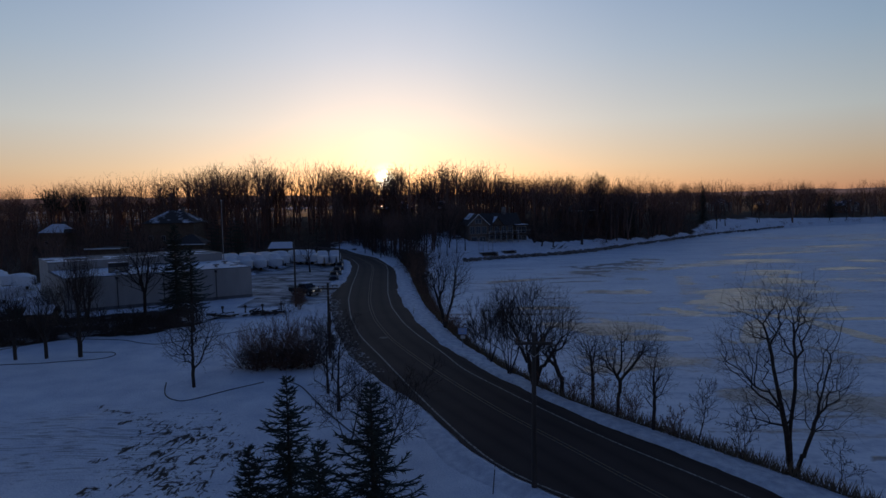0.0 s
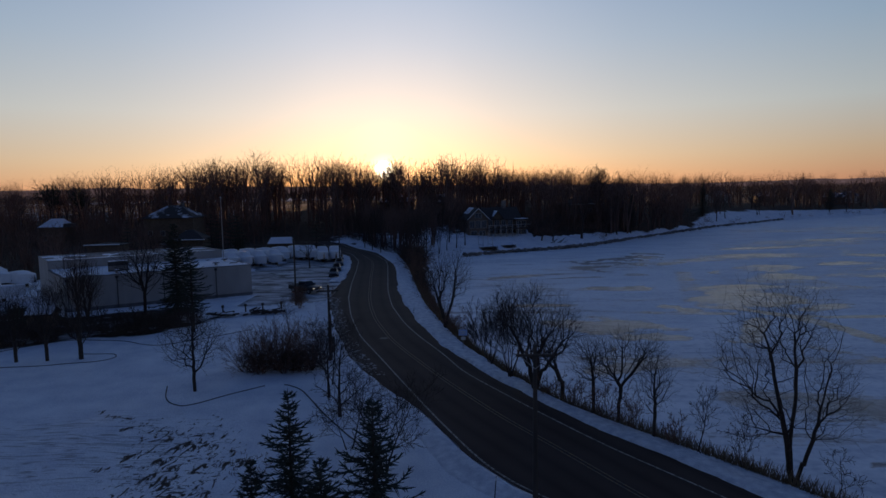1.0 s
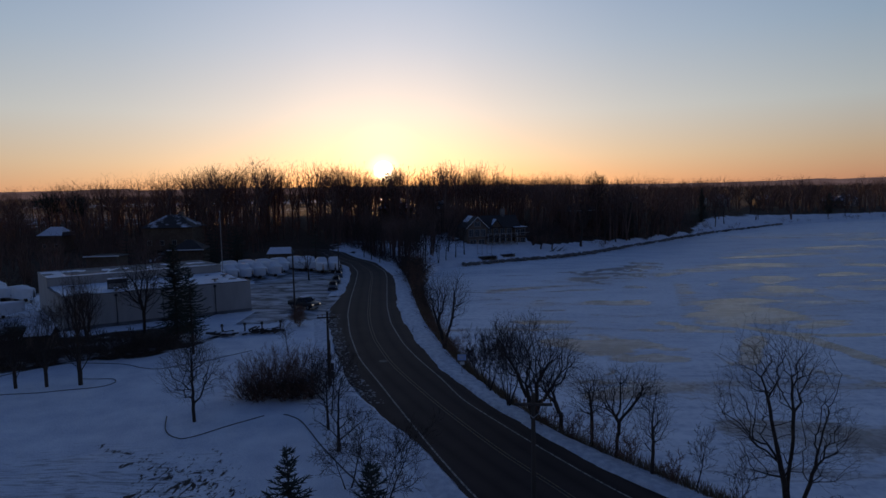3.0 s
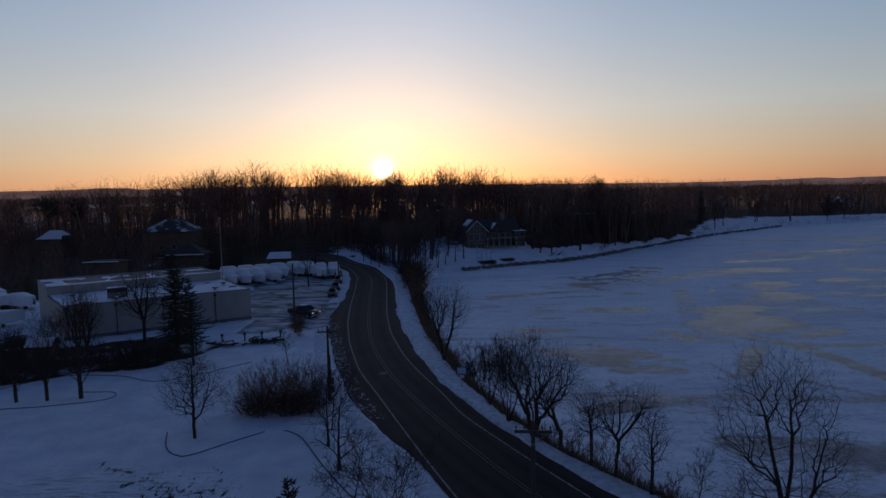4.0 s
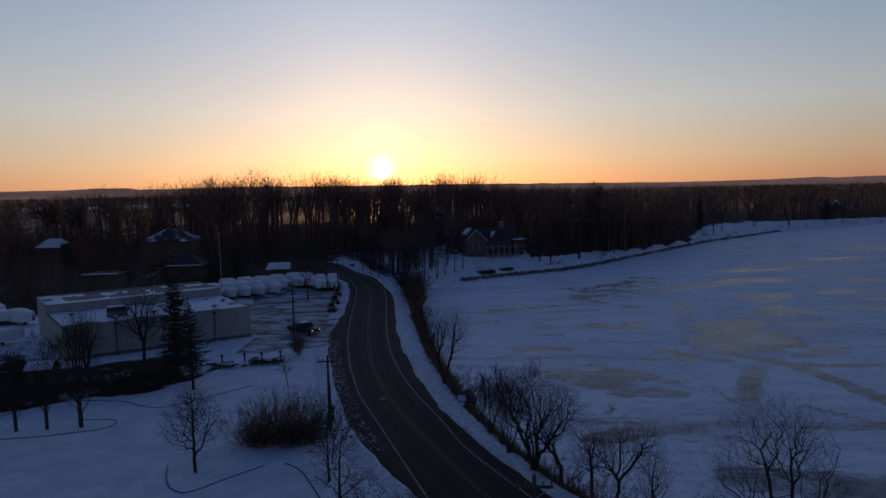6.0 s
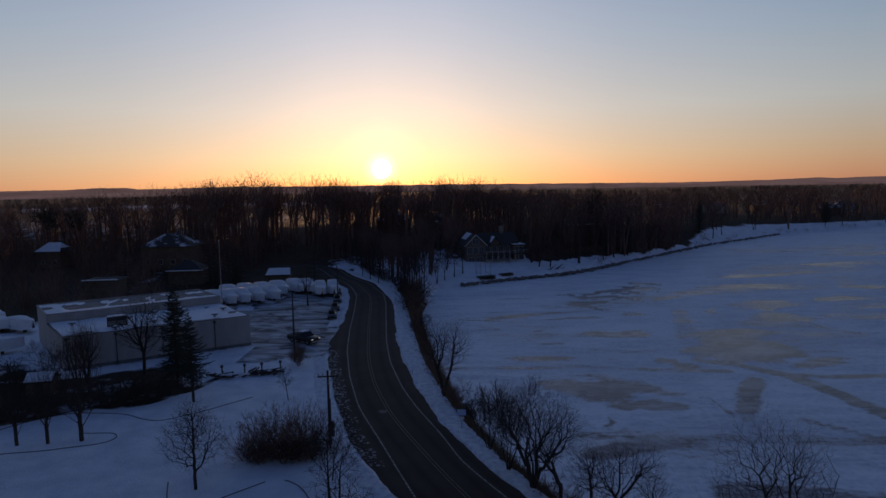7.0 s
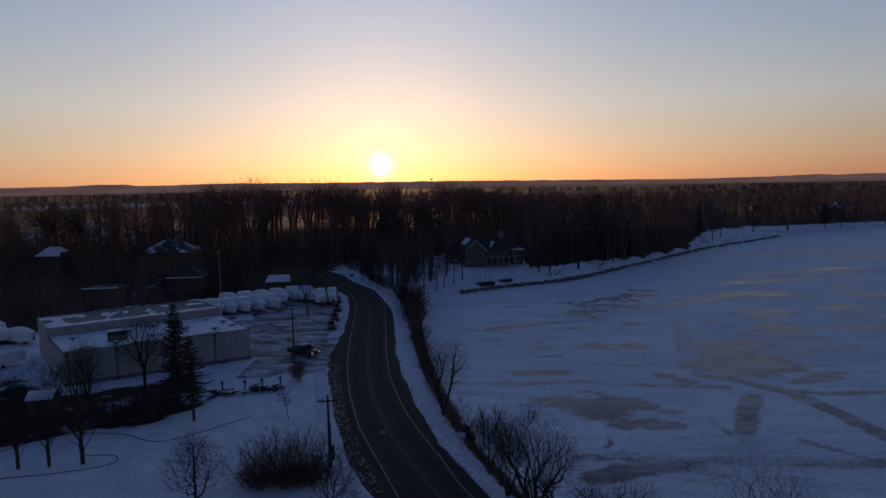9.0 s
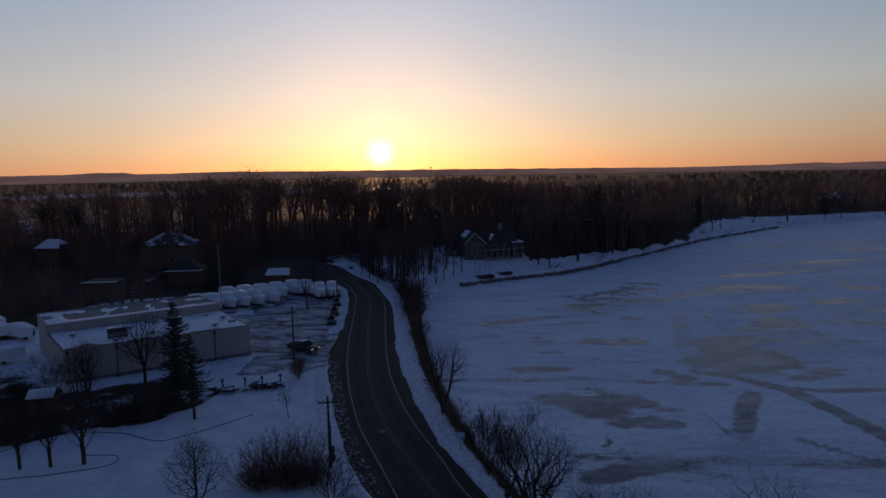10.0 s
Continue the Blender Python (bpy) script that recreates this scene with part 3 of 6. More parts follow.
# wide thinly swept stretches, then the bare patches
for patch in [(55, 103, 15, 13, 15, .5), (75, 150, 24, 8, 8, .5), (36, 134, 18, 9, 12, .42), (88, 120, 20, 14, 10, .44), (112, 182, 38, 10, 10, .48), (12, 112, 12, 13, 0, .36), (30, 60, 22, 5, 0, .46),
              (120, 150, 30, 20, 5, .4), (19, 88, 10, 8, 0, .36), (160, 230, 60, 20, 8, .42), (62, 62, 16, 7, -10, .42), (30, 43, 14, 5, 0, .42), (200, 180, 70, 30, 0, .36)]:
    blot(*patch)
for patch in [(29, 104.5, 5.5, 2.2, 0, .9), (18.5, 76, 7.5, 4.4, -8, .85), (23, 70, 4.6, 1.7, 0, .9), (45.5, 94.5, 9.5, 7.5, 35, .85), (50, 104, 7.5, 4.0, 10, .7), (32.5, 86.2, 4.2, 1.8, -50, .85),
              (13, 90.5, 6.0, 1.8, 0, .7), (30, 132.5, 5.5, 2.0, 15, .8), (41, 149, 8, 1.6, 20, .8), (75, 151.5, 12, 2.6, 4, .9), (91, 170, 19, 3.0, 12, .75), (66, 128, 9, 5, 20, .6), (86, 133, 10, 4, 15, .6),
              (117, 190, 13, 2.6, 10, .8), (62, 116, 6.5, 4.5, 10, .65), (100, 148, 9, 3, 0, .55), (24, 118, 6, 1.4, 10, .6), (33, 140, 4.5, .9, 25, .8), (28, 144, 5, .8, 10, .7), (150, 215, 18, 3.4, 8, .7),
              (53, 86, 6, 2.2, 20, .6), (16, 99, 3.5, 1.0, 0, .6), (10, 125, 5, 1.1, 5, .5), (15, 140, 5, 1.0, 5, .45), (48, 137, 5, 1.4, 30, .7), (36, 121, 3, 2.4, 0, .6)]:
    blot(*patch)
sweep([(36, 88), (40, 86), (45, 80), (47, 72), (48, 63), (52, 50)], 1.5, .8)
sweep([(44, 81), (50, 79.4), (60, 79.8), (75, 83)], 0.9, .75)
sweep([(39.6, 79), (36, 73), (32.5, 66), (31.2, 61)], 1.5, .7)
sweep([(38, 65), (41, 61.5), (43.5, 59)], .8, .8)
sweep([(30.6, 73), (30.8, 66)], .4, .8)
sweep([(14, 57), (20, 59.3), (28.9, 60.3), (43, 59), (60, 56)], 1.8, .72)
sweep([(24, 49), (33, 46.5), (45, 44)], 3.0, .75)
sweep([(22, 95), (28, 93), (36, 95), (44, 100), (50, 110), (52, 122)], 1.3, .5)
for k in range(5):
    sweep([(21 + 1.5 * k, 30 + 2.2 * k), (30 + 1.5 * k, 33.5 + 1.6 * k), (44, 35.0 + 1.2 * k)], 0.16, .62)
sweep([(17.1, 67.5), (17.4, 65), (18.5, 62.7), (19.5, 61.5)], .22, .6)
sweep([(16, 66), (16.8, 63), (18.5, 60.5), (23, 58.8)], .22, .6)
fil = random.Random(41)
for k in range(18):
    x, y = fil.uniform(26, 50), 0
    y = 128 + (x - 26) * 1.35 + fil.gauss(0, 7)
    line = [(x, y)]
    for _ in range(4):
        x, y = x + fil.uniform(0.8, 2.2), y + fil.gauss(-0.6, 1.6)
        line.append((x, y))
    sweep(line, fil.uniform(0.35, 0.9), fil.uniform(0.6, 0.95))
sweep([(50.9, 121.8), (55, 126), (59, 127.6), (63.4, 122.5), (65, 113), (65.5, 105), (68.5, 102)], 0.7, .62)
sweep([(46.3, 123.8), (41.2, 106.3), (36.8, 93.1)], 2.2, .5)
sweep([(7.8, 118.4), (17.4, 122.5), (32, 125.6)], 1.6, .62)
sweep([(-1.5, 86), (9.4, 85.5), (19.3, 85.8), (28.4, 83.7), (37.5, 82.8)], 1.3, .6)
sweep([(3.7, 108.7), (8.6, 108.9)], 1.2, .6)
float_attr(lake_me, "bare", bare_v)
lake = tagged(new("lake_ice", lake_me), "frozen lake with wind-blown snow and bare grey ice", "frozen lake", kind="structure")

# ---- road ----
def ribbon(name, left, right, ys, mat, lift, across=False, cols=2, fray=0.0, seed=0.0):
    rows = []
    for j in range(cols):
        k = j / (cols - 1)
        x = left(ys) * (1 - k) + right(ys) * k
        if fray and j in (0, cols - 1):
            x = x + fray * wave(ys, ys * 0 + j * 31, 7, seed, 5)
        rows.append(np.stack([x, ys, road_z(ys) + lift], -1))
    V = np.stack(rows, 1)
    n = cols
    i = (np.arange(len(ys) - 1)[:, None] * n + np.arange(n - 1)[None, :]).ravel()
    me = mesh_np(name, V, np.stack([i, i + 1, i + n + 1, i + n], 1), mat=mat)
    if across:
        float_attr(me, "across", (V[:, :, 0] - line_mid(ys)[:, None]).ravel())
    return me


ys_road = np.arange(-55, 206, 0.6)
road = tagged(new("road", ribbon("road", edge_left, edge_right, ys_road, road_mat, 0.02, True, 14, 0.22, 4.0)), "bare dark asphalt road with worn lane lines", "road", kind="structure")
for nm, f, off, w, mt in (("edge_line", line_left, 0, .13, white_line_mat), ("edge_line", line_right, 0, .13, white_line_mat), ("centre_line", line_mid, -.16, .1, yellow_line_mat), ("centre_line", line_mid, .16, .1, yellow_line_mat)):
    me = ribbon(nm, lambda y, f=f, off=off, w=w: f(y) + off - w / 2 * 1.15, lambda y, f=f, off=off, w=w: f(y) + off + w / 2 * 1.15, ys_road, mt, 0.026)
    part_me(nm, me, road, "faded yellow line" if "centre" in nm else "faded white line")


def berm(name, inner, outer, ys, high, seed, label):
    """A low ploughed snow ridge between two lines."""
    cols = 9
    rows = []
    for j in range(cols):
        k = j / (cols - 1)
        x = inner(ys) * (1 - k) + outer(ys) * k
        if j == 0:
            x = x + 0.22 * wave(ys, 0 * ys, 5, seed, 5)
        if j == cols - 1:
            x = x + 0.3 * wave(ys, 0 * ys + 9, 7, seed, 4)
        z = road_z(ys) + 0.012 + high * math.sin(math.pi * min(1, k * 1.25) ** 0.6 * 0.98) * (0.75 + 0.4 * wave(x, ys, 3.5, seed, 4))
        rows.append(np.stack([x, ys, z + (0.03 if 0 < j < cols - 1 else -0.04)], -1))
    V = np.stack(rows, 1)
    i = (np.arange(len(ys) - 1)[:, None] * cols + np.arange(cols - 1)[None, :]).ravel()
    me = mesh_np(name, V, np.stack([i, i + 1, i + cols + 1, i + cols], 1), mat=verge_mat, smooth=True)
    return tagged(new(name, me), label, "snow bank", kind="structure")


berm("snow_bank", edge_right, verge_right, np.arange(-50, 196, 0.45), 0.16, 5.0, "trodden snow verge between asphalt and lake brush")
berm("snow_bank", edge_left, lambda y: edge_left(y) - 2.2, np.arange(-50, 88, 0.45), 0.2, 6.0, "ploughed snow ridge along the asphalt edge")
berm("snow_bank", edge_left, lambda y: edge_left(y) - 2.6 + 1.2 * smooth01((y - 140) / 10), np.arange(107, 152, 0.45), 0.22, 7.0, "ploughed snow ridge between yard and road")

# ---- yard beside the road ----
yard_me, YX, YY = grid_mesh("parking_lot", np.arange(-58, -17, 0.8), np.arange(84, 158, 0.8), lambda x, y: 0.045 + 0.02 * wave(x, y, 5, 8.0, 3) + np.where(y > 150, road_z(y), 0), lot_mat)
bm = bmesh.new()
bm.from_mesh(yard_me)
gone = [v for v in bm.verts if v.co.x > float(edge_left(v.co.y)) + 0.3 - (2.2 if v.co.y > 107 else 0) or v.co.y < 86.5 + 0.36 * (v.co.x + 24) + 0.6 * math.sin(v.co.x)
        or (v.co.y - 95 < 0.58 * (v.co.x + 31) and v.co.x < -31) or v.co.y > 150 + 0.3 * (v.co.x + 30)]
bmesh.ops.delete(bm, geom=gone, context="VERTS")
bm.to_mesh(yard_me)
bm.free()
tagged(new("parking_lot", yard_me), "asphalt yard patched with packed snow", "parking lot", kind="structure")


# ---- kerbs of the snowed-in car park ----
def kerb(points, label="dark kerb edge showing through snow"):
    pts = [Vector((x, y, 0)) for x, y in points]
    fine_ = []
    for i in range(len(pts) - 1):
        p0, p1, p2, p3 = pts[max(0, i - 1)], pts[i], pts[i + 1], pts[min(len(pts) - 1, i + 2)]
        for k in range(8):
            t = k / 8
            fine_.append(0.5 * (2 * p1 + (p2 - p0) * t + (2 * p0 - 5 * p1 + 4 * p2 - p3) * t * t + (3 * p1 - p0 - 3 * p2 + p3) * t ** 3))
    fine_.append(pts[-1])
    V = []
    for i, p in enumerate(fine_):
        d = (fine_[min(i + 1, len(fine_) - 1)] - fine_[max(0, i - 1)]).normalized()
        n = Vector((-d.y, d.x, 0)) * 0.045
        z = float(ground_height(p.x, p.y))
        for s, dz in ((1, -0.1), (0.9, 0.05), (-0.9, 0.05), (-1, -0.1)):
            V.append((p.x + n.x * s, p.y + n.y * s, z + dz))
    q = [(4 * i + j, 4 * i + j + 1, 4 * i + 5 + j, 4 * i + 4 + j) for i in range(len(fine_) - 1) for j in range(3)]
    return tagged(new("kerb", mesh_np("kerb", V, q, mat=kerb_mat)), label, "kerb", "kerbs of the car park", "structure")


kerb([(-24.1, 49.6), (-22.8, 46.6), (-21.4, 45.2), (-20, 45.4), (-15.8, 49.4)])
kerb([(-52, 52), (-42.9, 55.4), (-38.2, 56.7), (-34.9, 58.1), (-33.9, 59.2), (-34.3, 60.2), (-35.4, 60.7), (-38, 60.6)])
kerb([(-52, 55.6), (-47.6, 61.4), (-45.4, 64.3), (-41.3, 66.0), (-36.7, 65.9), (-33.6, 64.5), (-31.5, 63.9), (-29.4, 64.8), (-26, 68.3), (-23.7, 70.8)])
kerb([(-14.2, 49.6), (-13.6, 49.3), (-12.2, 47.8), (-9.6, 43), (-7.2, 39), (-6.2, 37.4), (-3.9, 32.6)])

# ---- trees ----
def tubes(segs, n):
    """Open tapered tubes for rows of x0 y0 z0 x1 y1 z1 r0 r1."""
    s = np.asarray(segs, float).reshape(-1, 8)
    p, q, r0, r1 = s[:, :3], s[:, 3:6], s[:, 6], s[:, 7]
    d = q - p
    d /= np.linalg.norm(d, axis=1, keepdims=True) + 1e-9
    ref = np.where(np.abs(d[:, 2:3]) < 0.9, [[0, 0, 1.0]], [[1.0, 0, 0]])
    u = np.cross(d, ref)
    u /= np.linalg.norm(u, axis=1, keepdims=True) + 1e-9
    w = np.cross(d, u)
    rings = []
    for base, r in ((p, r0), (q, r1)):
        for k in range(n):
            a = 2 * math.pi * k / n
            rings.append(base + (u * math.cos(a) + w * math.sin(a)) * r[:, None])
    V = np.stack(rings, 1)
    i = np.arange(len(s))[:, None] * 2 * n
    k = np.arange(n)[None, :]
    quads = np.stack([i + k, i + (k + 1) % n, i + n + (k + 1) % n, i + n + k], -1).reshape(-1, 4)
    return V.reshape(-1, 3), quads


def grow(rng, height, stems=1, levels=4, lean=0.15, fork=0.3, angle=45, up=0.12, wiggle=0.13, kids=(9, 6, 5, 4), ratio=0.55, thick=0.018, thin=0.0105, steps=(7, 5, 3, 2, 2), leader=0.92, ratios=None, dirs=None, bound=None, kid_r=0.62, tip=0.2):
    """Limbs of a bare tree by level: a list of rows for tubes()."""
    rows = [[] for _ in range(levels)]

    def limb(p, d, length, r, lvl):
        n = steps[lvl]
        wig = wiggle * (0.55 if lvl == 0 else 1.0)
        taper = (max(r * (tip if lvl == 0 else 0.25), thin) / r) ** (1 / n)
        spin = rng.random() * 6.28
        here = kids[lvl] if lvl < levels - 1 else 0
        marks = sorted(fork + (1 - fork) * (i + rng.random() * 0.8) / max(here, 1) if lvl == 0 else 0.15 + 0.85 * (i + rng.random()) / max(here, 1) for i in range(here))
        done = 0
        for i in range(n):
            d = (d + Vector((rng.gauss(0, wig), rng.gauss(0, wig), rng.gauss(0, wig) + up * (0.6 if lvl else 0.3)))).normalized()
            q = p + d * (length / n)
            r2 = max(r * taper, thin)
            if bound and lvl and math.hypot(math.hypot(q.x, q.y) / bound[1], (q.z - bound[0]) / bound[2]) > rng.gauss(1, 0.05):
                return
            rows[lvl].append((*p, *q, r, r2))
            while done < here and marks[done] <= (i + 1) / n:
                t = marks[done] * n - i
                done += 1
                spin += 2.4 + rng.gauss(0, 0.4)
                side = d.orthogonal().normalized()
                side.rotate(Matrix.Rotation(spin, 3, d))
                a = radians(angle + rng.gauss(0, 10))
                nd = d * math.cos(a) + side * math.sin(a)
                span = length * (ratios[lvl] if ratios else ratio) * (1.15 - 0.55 * marks[done - 1]) * (0.75 + rng.random() * 0.5)
                limb(p.lerp(q, max(0, min(1, t))), nd, span, max(r2 * kid_r, thin), lvl + 1)
            p, r = q, r2

    for dx, dy, share in dirs or ():
        hh = height * share
        limb(Vector((dx * 0.6, dy * 0.6, -0.25)), Vector((dx, dy, 1)).normalized(), hh * leader, max(hh * thick, 0.03), 0)
    for s in range(0 if dirs else stems):
        a = 6.28 * (s + rng.random() * 0.5) / stems
        tilt = lean * (1 if stems > 1 else 0.4) * (0.6 + 0.7 * rng.random())
        d = Vector((math.cos(a) * tilt, math.sin(a) * tilt, 1)).normalized()
        hh = height * (1 if s == 0 else 0.72 + 0.25 * rng.random())
        limb(Vector((math.cos(a), math.sin(a), 0)) * (0.12 if stems > 1 else 0) + Vector((0, 0, -0.25)), d, hh * leader, max(hh * thick, 0.03) * (1 if stems == 1 else 0.8), 0)
    return rows


def limbs_mesh(name, rows, sides, mat):
    Vs, Qs, base = [], [], 0
    for seg, n in zip(rows, sides):
        if len(seg) == 0:
            continue
        V, Q = tubes(seg, n)
        Vs.append(V)
        Qs.append(Q + base)
        base += len(V)
    return mesh_np(name, np.concatenate(Vs), np.concatenate(Qs), mat=mat, smooth=True)


def place_on_ground(x, y, turn=0.0, dz=0.0):
    return pose(x, y, float(ground_height(x, y)) + dz, 0, 0, turn)


def bare_tree(x, y, height, seed, label, group="", name="bare_tree", mat=None, base=None, crown=None, **form):
    rng = random.Random(seed)
    rows = grow(rng, height, **form)
    top = max(s[5] for lv in rows for s in lv)
    k = height / top
    rows = [[tuple(v * k for v in s[:6]) + s[6:] for s in lv] for lv in rows]
    if crown:
        rows = grow(random.Random(seed), height, bound=[v / k for v in crown], **form)
        rows = [[tuple(v * k for v in s[:6]) + s[6:] for s in lv] for lv in rows]
    t = thing(name, place_on_ground(x, y) if base is None else pose(x, y, base), label, "tree" if name == "bare_tree" else "shrub", group)
    part_me("trunk", limbs_mesh("trunk", rows[:2], (6, 4), bark_mat if mat is None else mat), t)
    part_me("crown", limbs_mesh("crown", rows[2:], (3, 3, 3), twig_mat if mat is None else mat), t)
    return t


def branchwork(seed, trunks, lobes, n, tip_r, reach=0.3, bend=0.7, power=0.47, twigs=1.0, twig=0.5, up=0.25, shell=0.42):
    """Limbs of a bare tree that fill rounded lobes: rows for tubes(), and how many tips each one carries.
    trunks: lists of points; lobes: centre, half sizes and share; reach: how strongly limbs keep to short ways from the root."""
    r = np.random.RandomState(seed)
    P, par, fixed = [], [], 0
    for line in trunks:
        prev = -1
        for a, b_ in zip(line, line[1:]):
            a, b_ = np.array(a, float), np.array(b_, float)
            k = max(1, int(np.linalg.norm(b_ - a) / max(0.25, twig)))
            for i in range(k if prev >= 0 else k + 1):
                f = (i + (1 if prev >= 0 else 0)) / k
                if prev < 0 and i > 0:
                    f = i / k
                P.append(a + (b_ - a) * f + (r.randn(3) * 0.05 * twig if len(P) and f > 0 else 0))
                par.append(prev if prev >= 0 else -1)
                prev = len(P) - 1
    fixed = len(P)
    total = sum(l[2] for l in lobes)
    for c, h, share in lobes:
        m = int(n * share / total)
        v = r.randn(m, 3)
        v /= np.linalg.norm(v, axis=1, keepdims=True)
        P.extend(np.array(c) + v * np.array(h) * (r.rand(m, 1) ** shell) * (1 + 0.09 * r.randn(m, 1)))
    P = np.array(P)
    N = len(P)
    par = np.array(par + [-1] * (N - fixed))
    way, path = np.zeros((N, 3)), np.zeros(N)
    best, near, open_ = np.full(N, 1e9), np.zeros(N, int), np.ones(N, bool)

    def reach_from(j):
        v = P - P[j]
        d = np.linalg.norm(v, axis=1) + 1e-6
        cost = d * (1 + bend * (1 - v @ way[j] / d)) + reach * path[j]
        better = open_ & (cost < best)
        best[better], near[better] = cost[better], j

    order = []
    for j in range(fixed):
        open_[j] = False
        if par[j] >= 0:
            v = P[j] - P[par[j]]
            path[j], way[j] = path[par[j]] + np.linalg.norm(v), v / (np.linalg.norm(v) + 1e-9)
        else:
            way[j] = (0, 0, 1)
        order.append(j)
    for j in range(fixed):
        reach_from(j)
    for _ in range(N - fixed):
        j = int(np.argmin(np.where(open_, best, 1e9)))
        open_[j] = False
        par[j] = near[j]
        v = P[j] - P[par[j]]
        L = np.linalg.norm(v) + 1e-9
        path[j], way[j] = path[par[j]] + L, v / L
        order.append(j)
        reach_from(j)
    count = np.ones(N)
    for j in reversed(order):
        if par[j] >= 0:
            count[par[j]] += count[j]
    radius = tip_r * count ** power
    rows = [np.concatenate([P[par[j]], P[j], [min(radius[par[j]], radius[j] * 1.35), radius[j], count[j]]]) for j in range(N) if par[j] >= 0]
    ends = np.nonzero(count < 3)[0]
    for j in ends:
        for _ in range(int(twigs + r.rand())):
            d = way[j] + r.randn(3) * 0.45 + (0, 0, up)
            q = P[j] + d / np.linalg.norm(d) * twig * (0.5 + 0.8 * r.rand())
            rows.append(np.concatenate([P[j], q, [tip_r, tip_r * 0.6, 0.5]]))
    return np.array(rows)


def full_tree(x, y, seed, label, group, trunks, lobes, n=900, tip_r=0.009, mat=None, base=None, name="bare_tree", category="tree", **form):
    """A bare tree whose limbs fill the given lobes, placed at x, y."""
    rows = branchwork(seed, trunks, lobes, n, tip_r, **form)
    big = rows[:, 8] > 14
    t = thing(name, place_on_ground(x, y) if base is None else pose(x, y, base), label, category, group)
    part_me("trunk", limbs_mesh("trunk", [rows[big & (rows[:, 8] > 70)][:, :8], rows[big & (rows[:, 8] <= 70)][:, :8]], (7, 5), bark_mat), t)
    part_me("crown", limbs_mesh("crown", [rows[~big][:, :8]], (3,), twig_mat if mat is None else mat), t)
    return t


def stem(*points):
    return [(0, 0, -0.3)] + [p if len(p) == 3 else (p[0], 0.0, p[1]) for p in points]


# lake bank, from the near end on
BANK = "bare trees on the lake bank"
full_tree(19.3, 33.4, 11, "large bare tree with three stems on the lake bank", BANK, [stem((-0.45, 2.8), (-1.2, 6.2), (-1.7, 8.6)), stem((-0.2, 1.6), (-0.25, 3.2), (-0.05, 6.2), (-0.3, 9.2)), stem((0.3, 1.0), (1.0, 3.0), (1.55, 6.0), (2.0, 7.6))],
          [((-2.6, 0, 7.7), (2.5, 2.5, 2.5), 0.9), ((-1.4, 0.3, 10.2), (2.7, 2.6, 2.3), 1.0), ((0.7, 0.4, 9.0), (1.7, 2.0, 2.7), 0.7), ((2.1, -0.2, 5.7), (1.5, 1.7, 3.0), 0.7), ((-2.2, -0.4, 4.8), (2.0, 1.8, 1.5), 0.5), ((0.6, 0, 4.6), (1.2, 1.5, 1.3), 0.25)], 2300, 0.0047, reach=0.34, bend=0.6, twig=0.5, power=0.495, twigs=1.9, shell=0.45)
full_tree(11.3, 41.0, 12, "crooked bare tree with spreading limbs on the bank", BANK, [stem((0.1, 1.2), (0.2, 2.5), (-0.6, 3.9)), stem((0.1, 1.2), (0.25, 2.5), (1.6, 4.3)), stem((0.5, 0.3), (0.55, 2.0), (1.0, 3.2))],
          [((-0.8, 0, 4.6), (1.8, 1.6, 1.8), 1.0), ((1.9, 0, 5.0), (1.6, 1.5, 1.7), 1.0), ((0.4, 0, 5.6), (1.2, 1.2, 1.2), 0.4)], 1250, 0.0042, reach=0.34, bend=0.6, twig=0.4, power=0.51, twigs=1.7, shell=0.45)
full_tree(12.9, 38.2, 13, "slender bare tree on the lake bank", BANK, [stem((0.05, 1.8), (-0.05, 3.2), (0.1, 4.8))], [((0, 0, 3.9), (1.35, 1.3, 2.2), 1.0)], 700, 0.0042, reach=0.3, twig=0.4, power=0.5, twigs=1.7)
bare_tree(15.0, 36.2, 4.3, 14, "small thin bare tree on the lake bank", BANK, stems=1, angle=38, kids=(8, 5, 4, 3), thick=0.014)
bare_tree(16.6, 33.6, 2.9, 15, "low bare sapling above the ice", BANK, stems=2, lean=0.3, angle=40, kids=(6, 5, 4, 2), thick=0.012)
bare_tree(19.9, 30.2, 3.4, 16, "twisted bare sapling above the ice", BANK, stems=1, angle=45, kids=(6, 5, 3, 2), thick=0.012, wiggle=0.25)
full_tree(10.1, 43.2, 17, "slim bare tree on the lake bank", BANK, [stem((0.05, 2.0), (-0.1, 3.6), (-0.3, 4.6))], [((-0.3, 0, 4.2), (1.6, 1.4, 2.0), 1.0)], 750, 0.0045, reach=0.3, twig=0.38, power=0.5, twigs=1.6)
full_tree(8.4, 46.1, 18, "leaning bare tree on the lake bank", BANK, [stem((0.0, 1.3), (-0.5, 2.6), (-1.4, 3.6))], [((-1.3, 0, 4.2), (1.6, 1.3, 1.2), 1.0)], 620, 0.0052, reach=0.35, twig=0.36, power=0.54, twigs=1.3)
